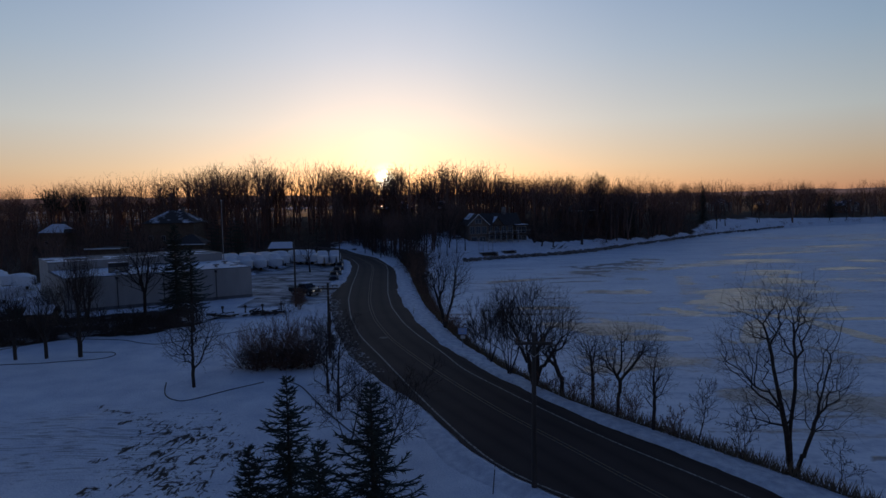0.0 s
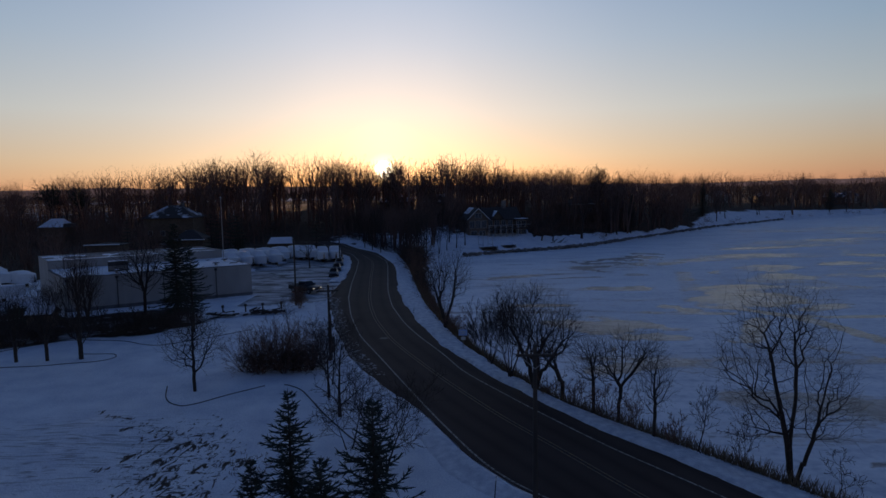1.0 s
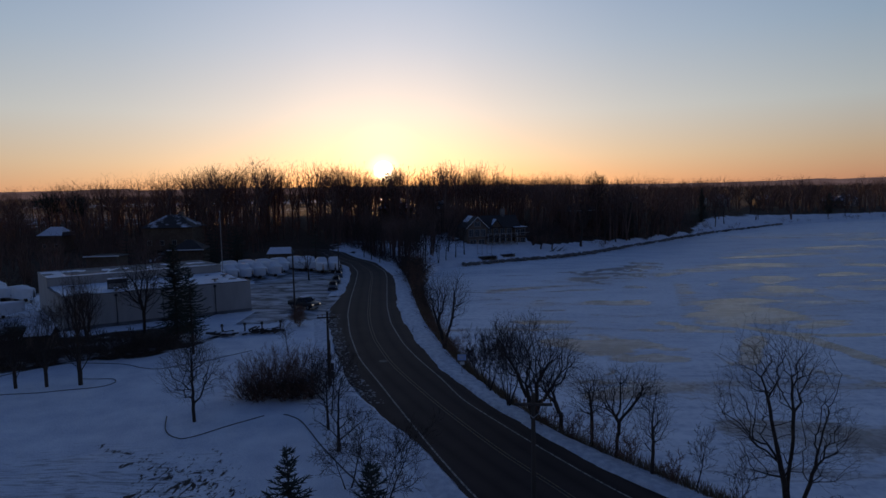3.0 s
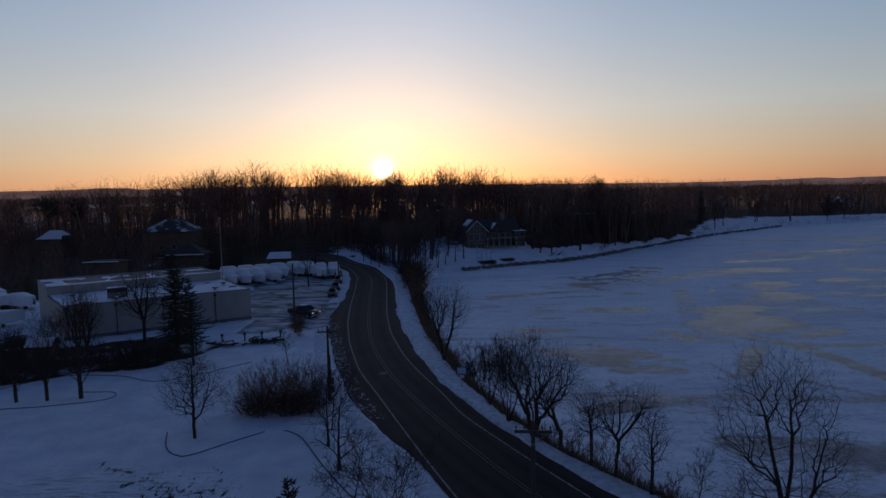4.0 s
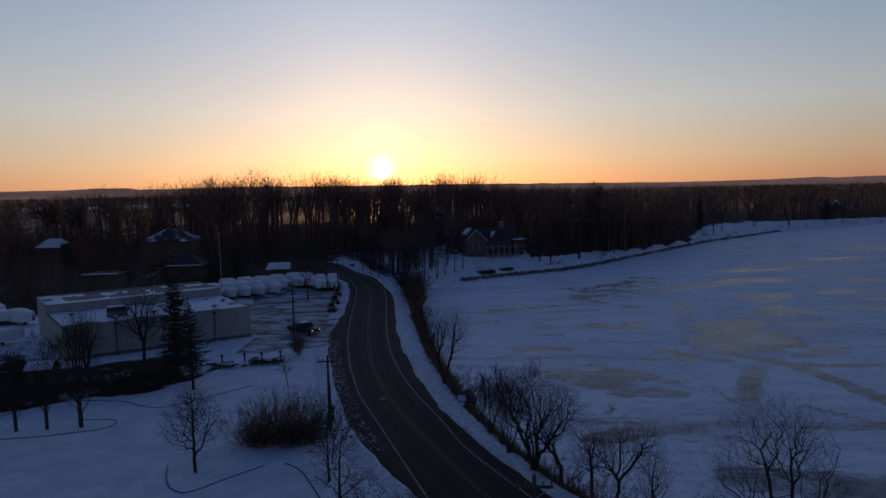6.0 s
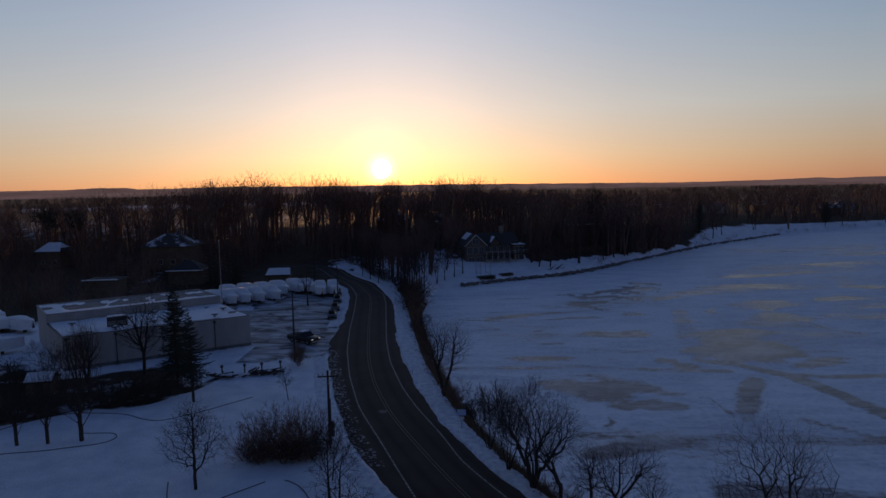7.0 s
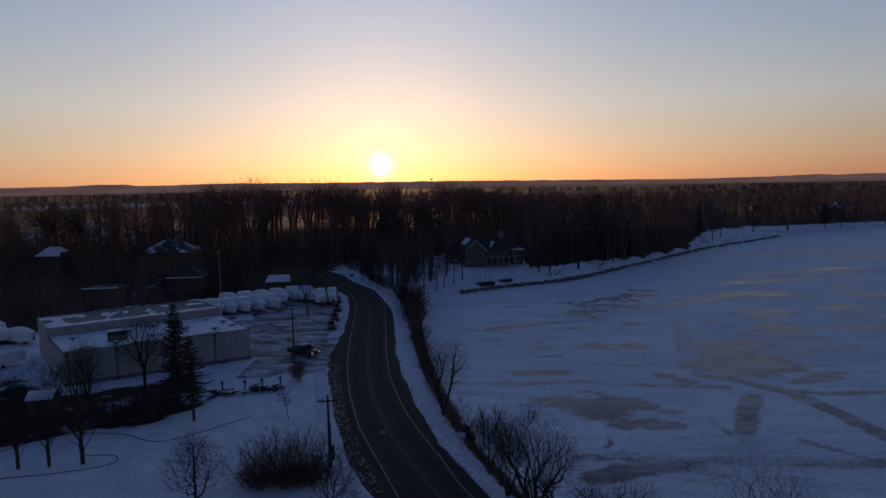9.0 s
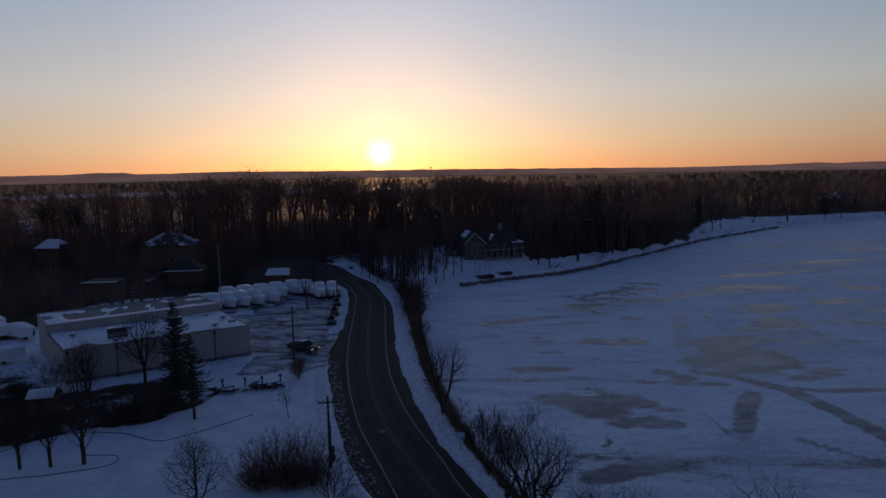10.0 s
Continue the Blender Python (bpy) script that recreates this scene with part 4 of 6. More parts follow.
full_tree(6.5, 47.8, 29, "broad round-crowned bare willow with dense twigs", BANK, [stem((-0.3, 1.4), (-1.2, 3.6), (-2.0, 5.2)), stem((0.2, 1.2), (0.3, 3.0), (0.2, 5.4)), stem((0.4, 1.0), (1.5, 2.8), (2.4, 4.2)), stem((0.1, 0.8, 1.2), (-0.2, 1.6, 3.4))],
          [((0.2, 0, 5.3), (3.9, 3.4, 2.9), 1.3), ((1.9, 0, 5.0), (2.3, 2.2, 2.0), 0.7), ((-1.9, 0.2, 6.5), (2.1, 2.0, 2.0), 0.8)], 2600, 0.005, reach=0.36, bend=0.8, twig=0.55, up=0.0, twigs=2.4, power=0.52)
bare_tree(4.8, 51.0, 8.4, 20, "bare tree with several straight stems", BANK, stems=4, lean=0.3, angle=26, kids=(8, 7, 5, 4), thick=0.015, thin=0.009, kid_r=0.55, up=0.2)
bare_tree(3.4, 55.6, 6.6, 21, "bushy bare tree of thin stems", BANK, stems=5, lean=0.28, angle=24, kids=(7, 6, 5, 3), thick=0.012, thin=0.009, kid_r=0.55, up=0.2)
bare_tree(2.9, 60.9, 5.2, 22, "bushy bare tree of thin stems", BANK, stems=5, lean=0.3, angle=24, kids=(7, 6, 5, 3), thick=0.012, thin=0.009, kid_r=0.55, up=0.2)
bare_tree(0.2, 67.6, 3.4, 23, "low brown bank shrub", BANK, "bank_shrub", brush_mat, fork=0.08, stems=6, lean=0.4, kids=(6, 5, 4, 3), thick=0.012)
full_tree(-0.9, 70.6, 24, "bare tree forking low beside the frozen bay", BANK, [stem((-0.3, 1.6), (-0.9, 3.6), (-1.4, 5.2)), stem((0.3, 1.4), (0.9, 3.4), (1.2, 5.6))], [((-1.1, 0, 6.4), (1.8, 1.8, 2.6), 1.0), ((1.2, 0, 6.4), (2.1, 2.0, 2.9), 1.2)], 1250, 0.0068, reach=0.45, twig=0.5, power=0.5, twigs=1.2)
for i, (x, y, h) in enumerate([(9.0, 44.2, 2.4), (12.0, 39.8, 2.6), (13.9, 37.0, 2.2), (10.7, 42.1, 2.8), (7.6, 46.9, 2.2), (1.9, 64.4, 3.0), (-1.6, 74.6, 3.6), (-2.4, 78.2, 3.0), (-3.0, 83.0, 3.4), (-4.0, 88.0, 3.0), (-4.6, 94.0, 2.6),
                              (-5.4, 100, 2.8), (-6.2, 106, 3.4), (-6.8, 111, 4.4), (-7.2, 116, 5.6), (-6.6, 120, 5.4), (-7.4, 124, 6.0), (-6.2, 128, 5.2), (-7.8, 131, 6.0), (-6.4, 135, 5.0), (-8.4, 137, 5.5)]):
    bare_tree(x, y, h, 40 + i, "reddish-brown bare shrub on the lake bank", "shrubs on the lake bank", "bank_shrub", brush_mat, fork=0.08, stems=5, lean=0.4, levels=4, kids=(5, 4, 3, 0), thick=0.011, thin=0.01, angle=38)

# park side
PARK = "bare trees of the car park"
full_tree(-21.25, 48.4, 60, "young bare tree with an even fine crown on a kerbed island", PARK, [stem((0, 2.0), (0.03, 4.5), (0, 6.6))], [((0, 0, 4.3), (2.7, 2.7, 2.5), 1.3), ((0, 0, 6.0), (1.5, 1.5, 1.6), 0.6)], 1700, 0.0056, reach=0.24, twig=0.4, bend=0.4, power=0.43, twigs=1.7, up=0.1)
full_tree(-36.9, 58.7, 61, "upright bare tree on a kerbed island", PARK, [stem((0, 2.2), (0.05, 5.5), (0, 9.0))], [((0, 0, 6.6), (2.5, 2.5, 3.8), 1.2), ((0, 0, 9.0), (1.5, 1.5, 2.3), 0.5)], 1500, 0.0055, reach=0.7, twig=0.45, up=0.5, power=0.5, twigs=1.3)
full_tree(-39.9, 58.1, 62, "slim bare tree on a kerbed island", PARK, [stem((0, 2.2), (-0.05, 4.5), (0, 6.2))], [((0, 0, 5.2), (1.7, 1.7, 2.7), 1.0)], 900, 0.0055, reach=0.7, twig=0.42, up=0.5, power=0.5, twigs=1.2)
full_tree(-42.7, 57.7, 63, "slim bare tree on a kerbed island", PARK, [stem((0, 2.2), (0.1, 4.5), (-0.1, 6.0))], [((0, 0, 5.0), (1.8, 1.8, 2.5), 1.0)], 900, 0.0055, reach=0.7, twig=0.42, up=0.5, power=0.5, twigs=1.2)
bare_tree(-8.2, 42.2, 7.2, 64, "gnarled bare tree with a bent trunk beside the utility pole", PARK, stems=1, angle=50, fork=0.12, kids=(12, 6, 5, 3), wiggle=0.16, thick=0.024)
full_tree(-41.3, 80.4, 65, "bare upright tree before the white building", PARK, [stem((0.1, 2.4), (-0.3, 4.6), (-0.9, 7.2)), stem((0.1, 2.4), (0.5, 4.8), (0.9, 8.0))], [((-1.4, 0, 6.6), (2.3, 2.2, 3.2), 1.0), ((1.1, 0, 7.4), (2.3, 2.2, 3.4), 1.0)], 1250, 0.0085, reach=0.55, twig=0.6, power=0.48, twigs=1.2)
full_tree(-46.8, 76.5, 66, "bare tree with dense upright twigs before the white building", PARK, [stem((-0.2, 2.0), (-0.4, 4.6)), stem((0.3, 1.6), (0.5, 5.0))], [((0, 0, 5.2), (2.2, 2.0, 3.0), 1.0)], 1000, 0.008, reach=0.7, twig=0.55, up=0.6, power=0.48, twigs=1.2)
bare_tree(-52.5, 78.6, 6.0, 67, "bare shrubby tree by the building corner", PARK, stems=4, lean=0.35, angle=36, kids=(8, 6, 5, 3), thick=0.014)
bare_tree(-19.1, 69.6, 4.0, 68, "small bare tree in the snow near the yard", PARK, stems=1, angle=45, kids=(8, 6, 4, 3))
bare_tree(-30.0, 127.6, 8.6, 69, "bare tree standing among the boats", PARK, stems=1, angle=40, fork=0.35, kids=(11, 7, 5, 3), thick=0.026)
bare_tree(-4.0, 33.2, 6.4, 70, "bare tree behind the spruces", PARK, stems=3, lean=0.35, angle=46, kids=(9, 7, 5, 3), thick=0.016)
bare_tree(-6.6, 36.6, 5.4, 71, "bare spreading tree behind the spruces", PARK, stems=2, lean=0.45, angle=52, kids=(8, 6, 5, 3), thick=0.016)
bare_tree(-10.3, 49.5, 6.0, 72, "bare tree beside the shrub thicket", PARK, stems=2, lean=0.2, angle=40, kids=(9, 6, 5, 3), thick=0.016)
for i, (x, y, h) in enumerate([(-18.9, 53.8, 4.6), (-17.5, 53.9, 5.4), (-16.0, 54.0, 5.6), (-14.4, 54.2, 5.2), (-13.1, 54.4, 4.5), (-18.0, 56.0, 5.2), (-16.4, 56.4, 5.9), (-14.8, 56.4, 5.8), (-13.5, 56.4, 5.0), (-17.2, 52.9, 2.6), (-15.2, 53.0, 2.8), (-13.6, 53.4, 2.6)]):
    bare_tree(x, y, h, 80 + i, "dense brown bare shrub of a rounded thicket", "thicket by the road", "thicket_shrub", brush_mat, crown=(0.6, 2.5, h - 0.4), fork=0.02, stems=10, lean=0.6, levels=4, kids=(7, 5, 4, 0), thick=0.011, thin=0.0065, kid_r=0.5, angle=34, ratio=0.42, up=0.08, steps=(5, 3, 2, 1))
for k in range(4):
    full_tree(-18.0 + 1.75 * k, 53.6 + 0.3 * (k % 2), 250 + k, "low dense dark brush at the foot of the thicket", "thicket by the road", [stem((0, 0.4), (0.1, 0.9))], [((0, 0, 1.0), (1.5, 1.3, 1.0), 1.0)], 620, 0.011, twig_mat, name="thicket_shrub", category="shrub", power=0.3, twigs=1.6, twig=0.35)
bare_tree(-9.8, 46.3, 6.6, 73, "straight slim bare tree near the road", PARK, stems=1, angle=36, fork=0.35, kids=(11, 6, 5, 0), thick=0.022, wiggle=0.05)
# brush and slim trees along the far bend of the road
slim = [full_tree(-24.5 + 3 * k, 170.5 - 7 * k, 180 + k, "slim bare roadside tree at the bend", "trees at the road's bend", [stem((0.1, 2.5), (-0.2, 5.5), (0.1, 7.5))], [((0, 0, 6.2 + 0.4 * k), (1.7, 1.7, 3.4), 1.0)], 230, 0.013, reach=0.5, twig=0.7, power=0.42) for k in range(3)]
rng = random.Random(77)
for k in range(46):
    y = 140 + 62 * rng.random()
    x = float(verge_right(y)) + 1.5 + (rng.random() ** 1.4) * min(26, 6 + (y - 140) * 0.5)
    if float(shore_distance(x, y)[0]) > 2.5 and not (x > 1 and y > 172):
        copy_thing(slim[k % 3], place_on_ground(x, y, 360 * rng.random()) @ Matrix.Diagonal((1, 1, 0.7 + 0.5 * rng.random(), 1)))
rng = random.Random(78)
for k in range(60):
    x = 108 + 150 * rng.random()
    y = 250 + 110 * rng.random()
    if 4 < float(shore_distance(x, y)[0]) < 30 and k % 2 == 0:
        q = 0.8 + 0.6 * rng.random()
        copy_thing(slim[k % 3], place_on_ground(x, y, 360 * rng.random()) @ Matrix.Diagonal((q * 1.2, q * 1.2, q, 1)))
rng = random.Random(79)
low = [bare_tree(-10.5 - 0.9 * k, 139 + 3 * k, 2.6 + 0.5 * k, 190 + k, "dark brown roadside brush at the bend", "brush at the road's bend", "roadside_shrub", twig_mat, fork=0.05, stems=7, lean=0.5, levels=3, kids=(5, 4, 0), thick=0.012, thin=0.018, steps=(3, 2, 2)) for k in range(3)]
for k in range(36):
    y = 100 + 96 * k / 36 + rng.random()
    x = float(verge_right(y)) + 0.8 + 2.4 * rng.random()
    if float(shore_distance(x, y)[0]) > 0.6:
        s = (0.8 + 0.6 * rng.random()) * (1.5 if 112 < y < 138 else 1)
        copy_thing(low[k % 3], place_on_ground(x, y, 360 * rng.random()) @ Matrix.Diagonal((s, s, s, 1)))
hedge_kinds = []
side_rng = random.Random(31)
for i in range(58):
    row = i % 2
    x = -32.0 - 1.35 * (i // 2) - 0.7 * row
    y = float(hedge_line(x)) + 1.0 + 2.6 * row + 0.5 * math.sin(i * 1.7)
    if i < 6:
        hedge_kinds.append(bare_tree(x, y, 1.8 + 0.8 * math.sin(i * 2.3) ** 2, 100 + i, "dark bare hedge shrub along the slope", "hedge along the slope", "hedge_shrub", twig_mat, stems=8, lean=0.6, levels=3, kids=(5, 4, 0), thick=0.016, thin=0.017, angle=40, steps=(4, 2, 1)))
    else:
        k = 1.1 + 0.3 * math.sin(i * 0.9)
        copy_thing(hedge_kinds[(i * 5) % 6], place_on_ground(x, y, 47 * i) @ Matrix.Diagonal((k, k, k, 1)))
for k in range(16):
    x, y = -56 - 20 * side_rng.random(), 73 + 12 * side_rng.random()
    s = 0.9 + 0.7 * side_rng.random()
    if (x < -57.5 or y < 76):
        copy_thing(hedge_kinds[k % 6], place_on_ground(x, y, 67 * k) @ Matrix.Diagonal((s, s, s, 1)))
bare_tree(-21.3, 83.6, 3.4, 130, "brown shrub at the yard entrance", "", "yard_shrub", brush_mat, fork=0.05, stems=8, lean=0.25, kids=(7, 6, 5, 3), thick=0.012, thin=0.009)


def spruce(x, y, height, width, seed, label, skirt=0.06, tiers=0, fine=2):
    """A spruce: trunk, and drooping boughs set with short needled shoots."""
    rng = random.Random(seed)
    t = thing("spruce_tree", place_on_ground(x, y), label, "spruce tree", "spruces")
    part_me("trunk", limbs_mesh("trunk", [[(0, 0, -0.2, 0, 0, height * 0.5, height * 0.017, height * 0.01), (0, 0, height * 0.5, 0, 0, height, height * 0.01, 0.012)]], (8,), bark_mat), t)
    fat = min(1.35, max(1.0, height / 9))
    wood, shoots = [], []
    z, step = height * skirt, (0.36 if tiers == 0 else height / tiers)
    while z < height * 0.97:
        k = 1 - z / height
        reach = (width / 2 * (k ** (1.05 if tiers == 0 else 0.85)) + 0.12) * min(1, 0.55 + 4.0 * (z / height - skirt))
        turn0 = rng.random() * 6.283
        count = 6 if k > 0.2 else 4
        for b_ in range(count):
            a = turn0 + 6.283 * (b_ + rng.uniform(-0.3, 0.3)) / count
            L = reach * rng.choice((0.5, 0.75, 0.95, 1.1, 1.35))
            p = Vector((0, 0, z + rng.gauss(0, 0.07)))
            n = max(3, int(L / 0.26))
            d = Vector((math.cos(a), math.sin(a), 0.35 - 0.5 * k)).normalized()
            for s in range(n):
                d = (d + Vector((rng.gauss(0, 0.05), rng.gauss(0, 0.05), (-0.22 * k if s < n * 0.55 else 0.42) * 3 / n))).normalized()
                q = p + d * (L / n)
                wood.append((*p, *q, 0.02, 0.014))
                side_ = d.cross(Vector((0, 0, 1))).normalized()
                m = 1 - 0.6 * s / n
                for sg in (-1, 1):
                    for _ in range(fine):
                        f = p.lerp(q, rng.random())
                        e = f + (side_ * sg * (0.7 + rng.gauss(0, .2)) + d * 0.8 + Vector((0, 0, rng.gauss(-0.12, 0.22)))) * (0.1 + 0.26 * m * min(1.2, L)) * fat * (0.7 + 0.6 * rng.random())
                        shoots.append((*f, *e, 0.034 * fat, 0.008))
                shoots.append((*p, *q, 0.04, 0.032))
                p = q
            shoots.append((*p, *(p + d * 0.16), 0.03, 0.004))
        z += step * (0.6 + 0.4 * k)
    shoots.append((0, 0, height * 0.95, 0, 0, height * 1.02, 0.03, 0.004))
    part_me("crown", limbs_mesh("crown", [wood, shoots], (3, 3), needle_mat), t)
    return t


spruce(-7.25, 25.65, 7.5, 5.2, 1, "dark green spruce with a narrow pointed top")
spruce(-3.15, 22.8, 8.2, 6.6, 2, "dark green spruce with a broad ragged crown")
spruce(-5.3, 22.8, 5.7, 5.6, 3, "low dark spruce between two taller ones")
spruce(-8.9, 25.2, 4.4, 3.6, 4, "low dark spruce at the edge of the field")
spruce(-35.9, 78.3, 12.6, 6.2, 5, "tall dark spruce before the white building", skirt=0.08, tiers=34)
spruce(-30.3, 69.8, 10.4, 5.6, 6, "dark ragged spruce with a bare lower trunk", skirt=0.27, tiers=26)
for k, (x, y) in enumerate(((-13.2, 35.2), (-12.2, 34.4), (-11.2, 33.6), (-10.4, 33.0), (-11.9, 33.2))):
    bare_tree(x, y, 0.42 + 0.1 * (k % 2), 220 + k, "low dark reddish brush flattened in the snow", "low brush by the field", "low_brush", brush_mat, fork=0.02, stems=9, lean=2.2, levels=3, kids=(6, 4, 0), thick=0.03, thin=0.013)

for k, (x, y, w, h) in enumerate(((-54.2, 76.2, 2.2, 1.5), (-50.8, 74.8, 2.4, 1.7), (-57.2, 78.4, 1.8, 1.2))):
    full_tree(x, y, 230 + k, "low dark evergreen shrub beside the white building", "evergreen shrubs", [stem((0, 0.5), (0.1, h * 0.7))], [((0, 0, h * 0.7), (w, w * 0.8, h * 0.75), 1.0)], 420, 0.03, needle_mat, name="evergreen_shrub", category="shrub", power=0.25, twigs=2, twig=0.3)
for k, (x, y, w, h) in enumerate(((-141, 214, 4.4, 19), (-132, 216, 3.4, 17.5))):
    full_tree(x, y, 240 + k, "dark round-topped pine above the bare woods", "pines", [stem((0.2, h * 0.5), (-0.2, h * 0.85))], [((0, 0, h * 0.82), (w, w, h * 0.17), 1.0), ((w * 0.4, 0, h * 0.66), (w * 0.6, w * 0.6, h * 0.08), 0.4)], 420, 0.07, needle_mat, name="pine_tree", power=0.22, twigs=2, twig=0.8)

dark_conifer = spruce(-58, 150, 11, 5.5, 7, "dark conifer behind the boat yard", tiers=10, fine=1)
rng = random.Random(9)
for k in range(34):
    x = -80 + 46 * rng.random()
    y = 147 + 0.4 * max(0, x + 45) + 16 * rng.random()
    if math.hypot(x + 69, y - 157) > 6.5 and abs(x * 156 / y + 44) > 5 and abs(x * 158 / y + 69) > 6 and abs(x * 171 / y + 79) > 9:
        s = 0.75 + 0.4 * rng.random()
        copy_thing(dark_conifer, place_on_ground(x, y, 360 * rng.random()) @ Matrix.Diagonal((s, s, s, 1)))

# dry grass along the bank
rng = np.random.RandomState(5)
yy = rng.rand(9000) ** 1.5 * 130 + 18
xx = verge_right(yy) + 0.2 + rng.rand(9000) ** 1.3 * 2.4
zz = ground_height(xx, yy)
ang, ln = rng.rand(9000) * 6.283, 0.3 + 0.65 * rng.rand(9000)
tip = np.stack([xx + np.cos(ang) * ln * 0.4, yy + np.sin(ang) * ln * 0.4, zz + ln], -1)
segs = np.concatenate([np.stack([xx, yy, zz - 0.05], -1), tip, np.full((9000, 1), 0.028), np.full((9000, 1), 0.008)], 1)
V, Q = tubes(segs, 3)
tagged(new("dry_grass", mesh_np("dry_grass", V, Q, mat=grass_mat)), "dry brown grass along the lake bank", "grass", kind="stuff")


# ---- woods ----
def strips(segs, seed):
    """Flat thin strips for rows as tubes() takes them, turned at random."""
    s = np.asarray(segs, float).reshape(-1, 8)
    d = s[:, 3:6] - s[:, :3]
    u = np.cross(d, np.random.RandomState(seed).randn(len(s), 3))
    u /= np.linalg.norm(u, axis=1, keepdims=True) + 1e-9
    V = np.stack([s[:, :3] - u * s[:, 6:7], s[:, :3] + u * s[:, 6:7], s[:, 3:6] + u * s[:, 7:8], s[:, 3:6] - u * s[:, 7:8]], 1)
    return V.reshape(-1, 3), np.arange(len(s) * 4).reshape(-1, 4)


def join_copies(protos, places):
    """Arrays of many scaled, turned copies of a few meshes; places: rows of x y z scale turn kind."""
    Vs, Qs, base = [], [], 0
    for x, y, z, s, a, kind in places:
        V, Q = protos[int(kind)]
        c, sn = math.cos(a) * s, math.sin(a) * s
        W = np.empty_like(V)
        W[:, 0] = V[:, 0] * c - V[:, 1] * sn + x
        W[:, 1] = V[:, 0] * sn + V[:, 1] * c + y
        W[:, 2] = V[:, 2] * s + z
        Vs.append(W)
        Qs.append(Q + base)
        base += len(V)
    return np.concatenate(Vs), np.concatenate(Qs)


def wood_proto(seed, levels, kids, thin, steps, **form):
    """A plain tree or bush one unit high, of flat strips."""
    rows = grow(random.Random(seed), 1.0, levels=levels, kids=kids, thin=thin, steps=steps, **form)
    seg = np.concatenate([np.array(lv) for lv in rows])
    seg[:, :6] /= seg[:, 5].max()
    V, Q = strips(seg, seed)
    return V.astype(np.float32), Q


def crown_proto(seed, n, width, low, forks, tip_r, twigs):
    """A tall wood tree one unit high with a rounded crown; fine limbs are flat strips."""
    r = random.Random(seed)
    H = 22.0
    trunks = []
    for k in range(forks):
        a = 6.283 * (k + 0.5 * r.random()) / forks
        w = width * H * (0.42 if forks > 1 else 0.06)
        trunks.append([(0, 0, -0.4), (0.02 * math.cos(a), 0.02 * math.sin(a), H * low * 0.85), (math.cos(a) * w, math.sin(a) * w, H * (0.7 + 0.1 * r.random()))])
    lobes = [((r.uniform(-0.04, 0.04) * H, r.uniform(-0.04, 0.04) * H, H * (low + 1) / 2), (width * H, width * H, H * (1 - low) / 2), 1.4)]
    for k in range(3):
        a = 6.283 * (k + r.random()) / 3
        lobes.append(((math.cos(a) * width * H * 0.55, math.sin(a) * width * H * 0.55, H * (0.66 + 0.16 * r.random())), (width * H * 0.6, width * H * 0.6, H * 0.16), 0.5))
    rows = branchwork(seed, trunks, lobes, n, tip_r, reach=0.5, twig=0.75, twigs=twigs, shell=0.38, up=0.0, power=0.54)
    rows[:, :8] /= max(rows[:, 5].max(), 1)
    big = rows[:, 8] > n / 9
    V1, Q1 = tubes(rows[big][:, :8], 4)
    V2, Q2 = strips(rows[~big][:, :8], seed)
    return np.concatenate([V1, V2]).astype(np.float32), np.concatenate([Q1, Q2 + len(V1)])


lacy_protos = [crown_proto(200 + i, 270, (0.2, 0.26, 0.23, 0.29)[i % 4], (0.32, 0.4, 0.36, 0.28)[i // 2], 1 + (i % 3), 0.0185, 1.2) for i in range(8)]
thin_protos = [crown_proto(260 + i, 130, (0.2, 0.26, 0.23)[i % 3], (0.22, 0.32)[i % 2], 1 + (i % 3), 0.03, 0.8) for i in range(6)]
low_protos = [crown_proto(280 + i, 110, (0.26, 0.3, 0.34)[i % 3], (0.08, 0.14)[i % 2], 3, 0.034, 0.9) for i in range(4)]
brushes = [wood_proto(300 + i, 3, (3, 3, 0), 0.008, (3, 2, 1), stems=5, lean=0.5, angle=38, thick=0.014) for i in range(4)]
far_protos = [wood_proto(400 + i, 3, (8, 4, 0), 0.014, (2, 1, 1), angle=42, fork=0.2, thick=0.02, wiggle=0.15) for i in range(4)]
HOUSES = [(-69, 158), (-79, 173), (-132, 204), (-44, 156), (-80.5, 141)]
CANOPY = table([(-0.9, 19), (-0.717, 23.5), (-0.626, 26), (-0.53, 28.5), (-0.44, 31.2), (-0.32, 33), (-0.2, 31.6), (-0.12, 28.8), (-0.04, 30), (0.015, 30.5), (0.06, 29), (0.1, 26), (0.24, 25), (0.29, 24.5), (0.5, 24), (0.8, 24)])


def scatter(seed, n, x0, x1, y0, y1, test, size, kinds, canopy=False):
    """Rows for join_copies; sizes are heights, or shares of the way up to the canopy."""
    r = np.random.RandomState(seed)
    x, y = x0 + (x1 - x0) * r.rand(n), y0 + (y1 - y0) * r.rand(n)
    ok = test(x, y, shore_distance(x, y), r)
    x, y = x[ok], y[ok]
    z = ground_height(x, y)
    s = size[0] + (size[1] - size[0]) * r.rand(len(x))
    if canopy:
        s = s * np.maximum(6, CANOPY(x / y) - z)
    return list(zip(x, y, z - 0.1, s, r.rand(len(x)) * 6.283, r.randint(kinds, size=len(x))))


def off_houses(x, y):
    ok = np.ones(x.shape, bool)
    for a, b_ in HOUSES:
        ok &= np.hypot(x - a, (y - b_ + 3) * 0.8) > 6.5
    return ok & ~((np.abs(x * 204 / y + 132) < 6) & (y > 165) & (y < 206))


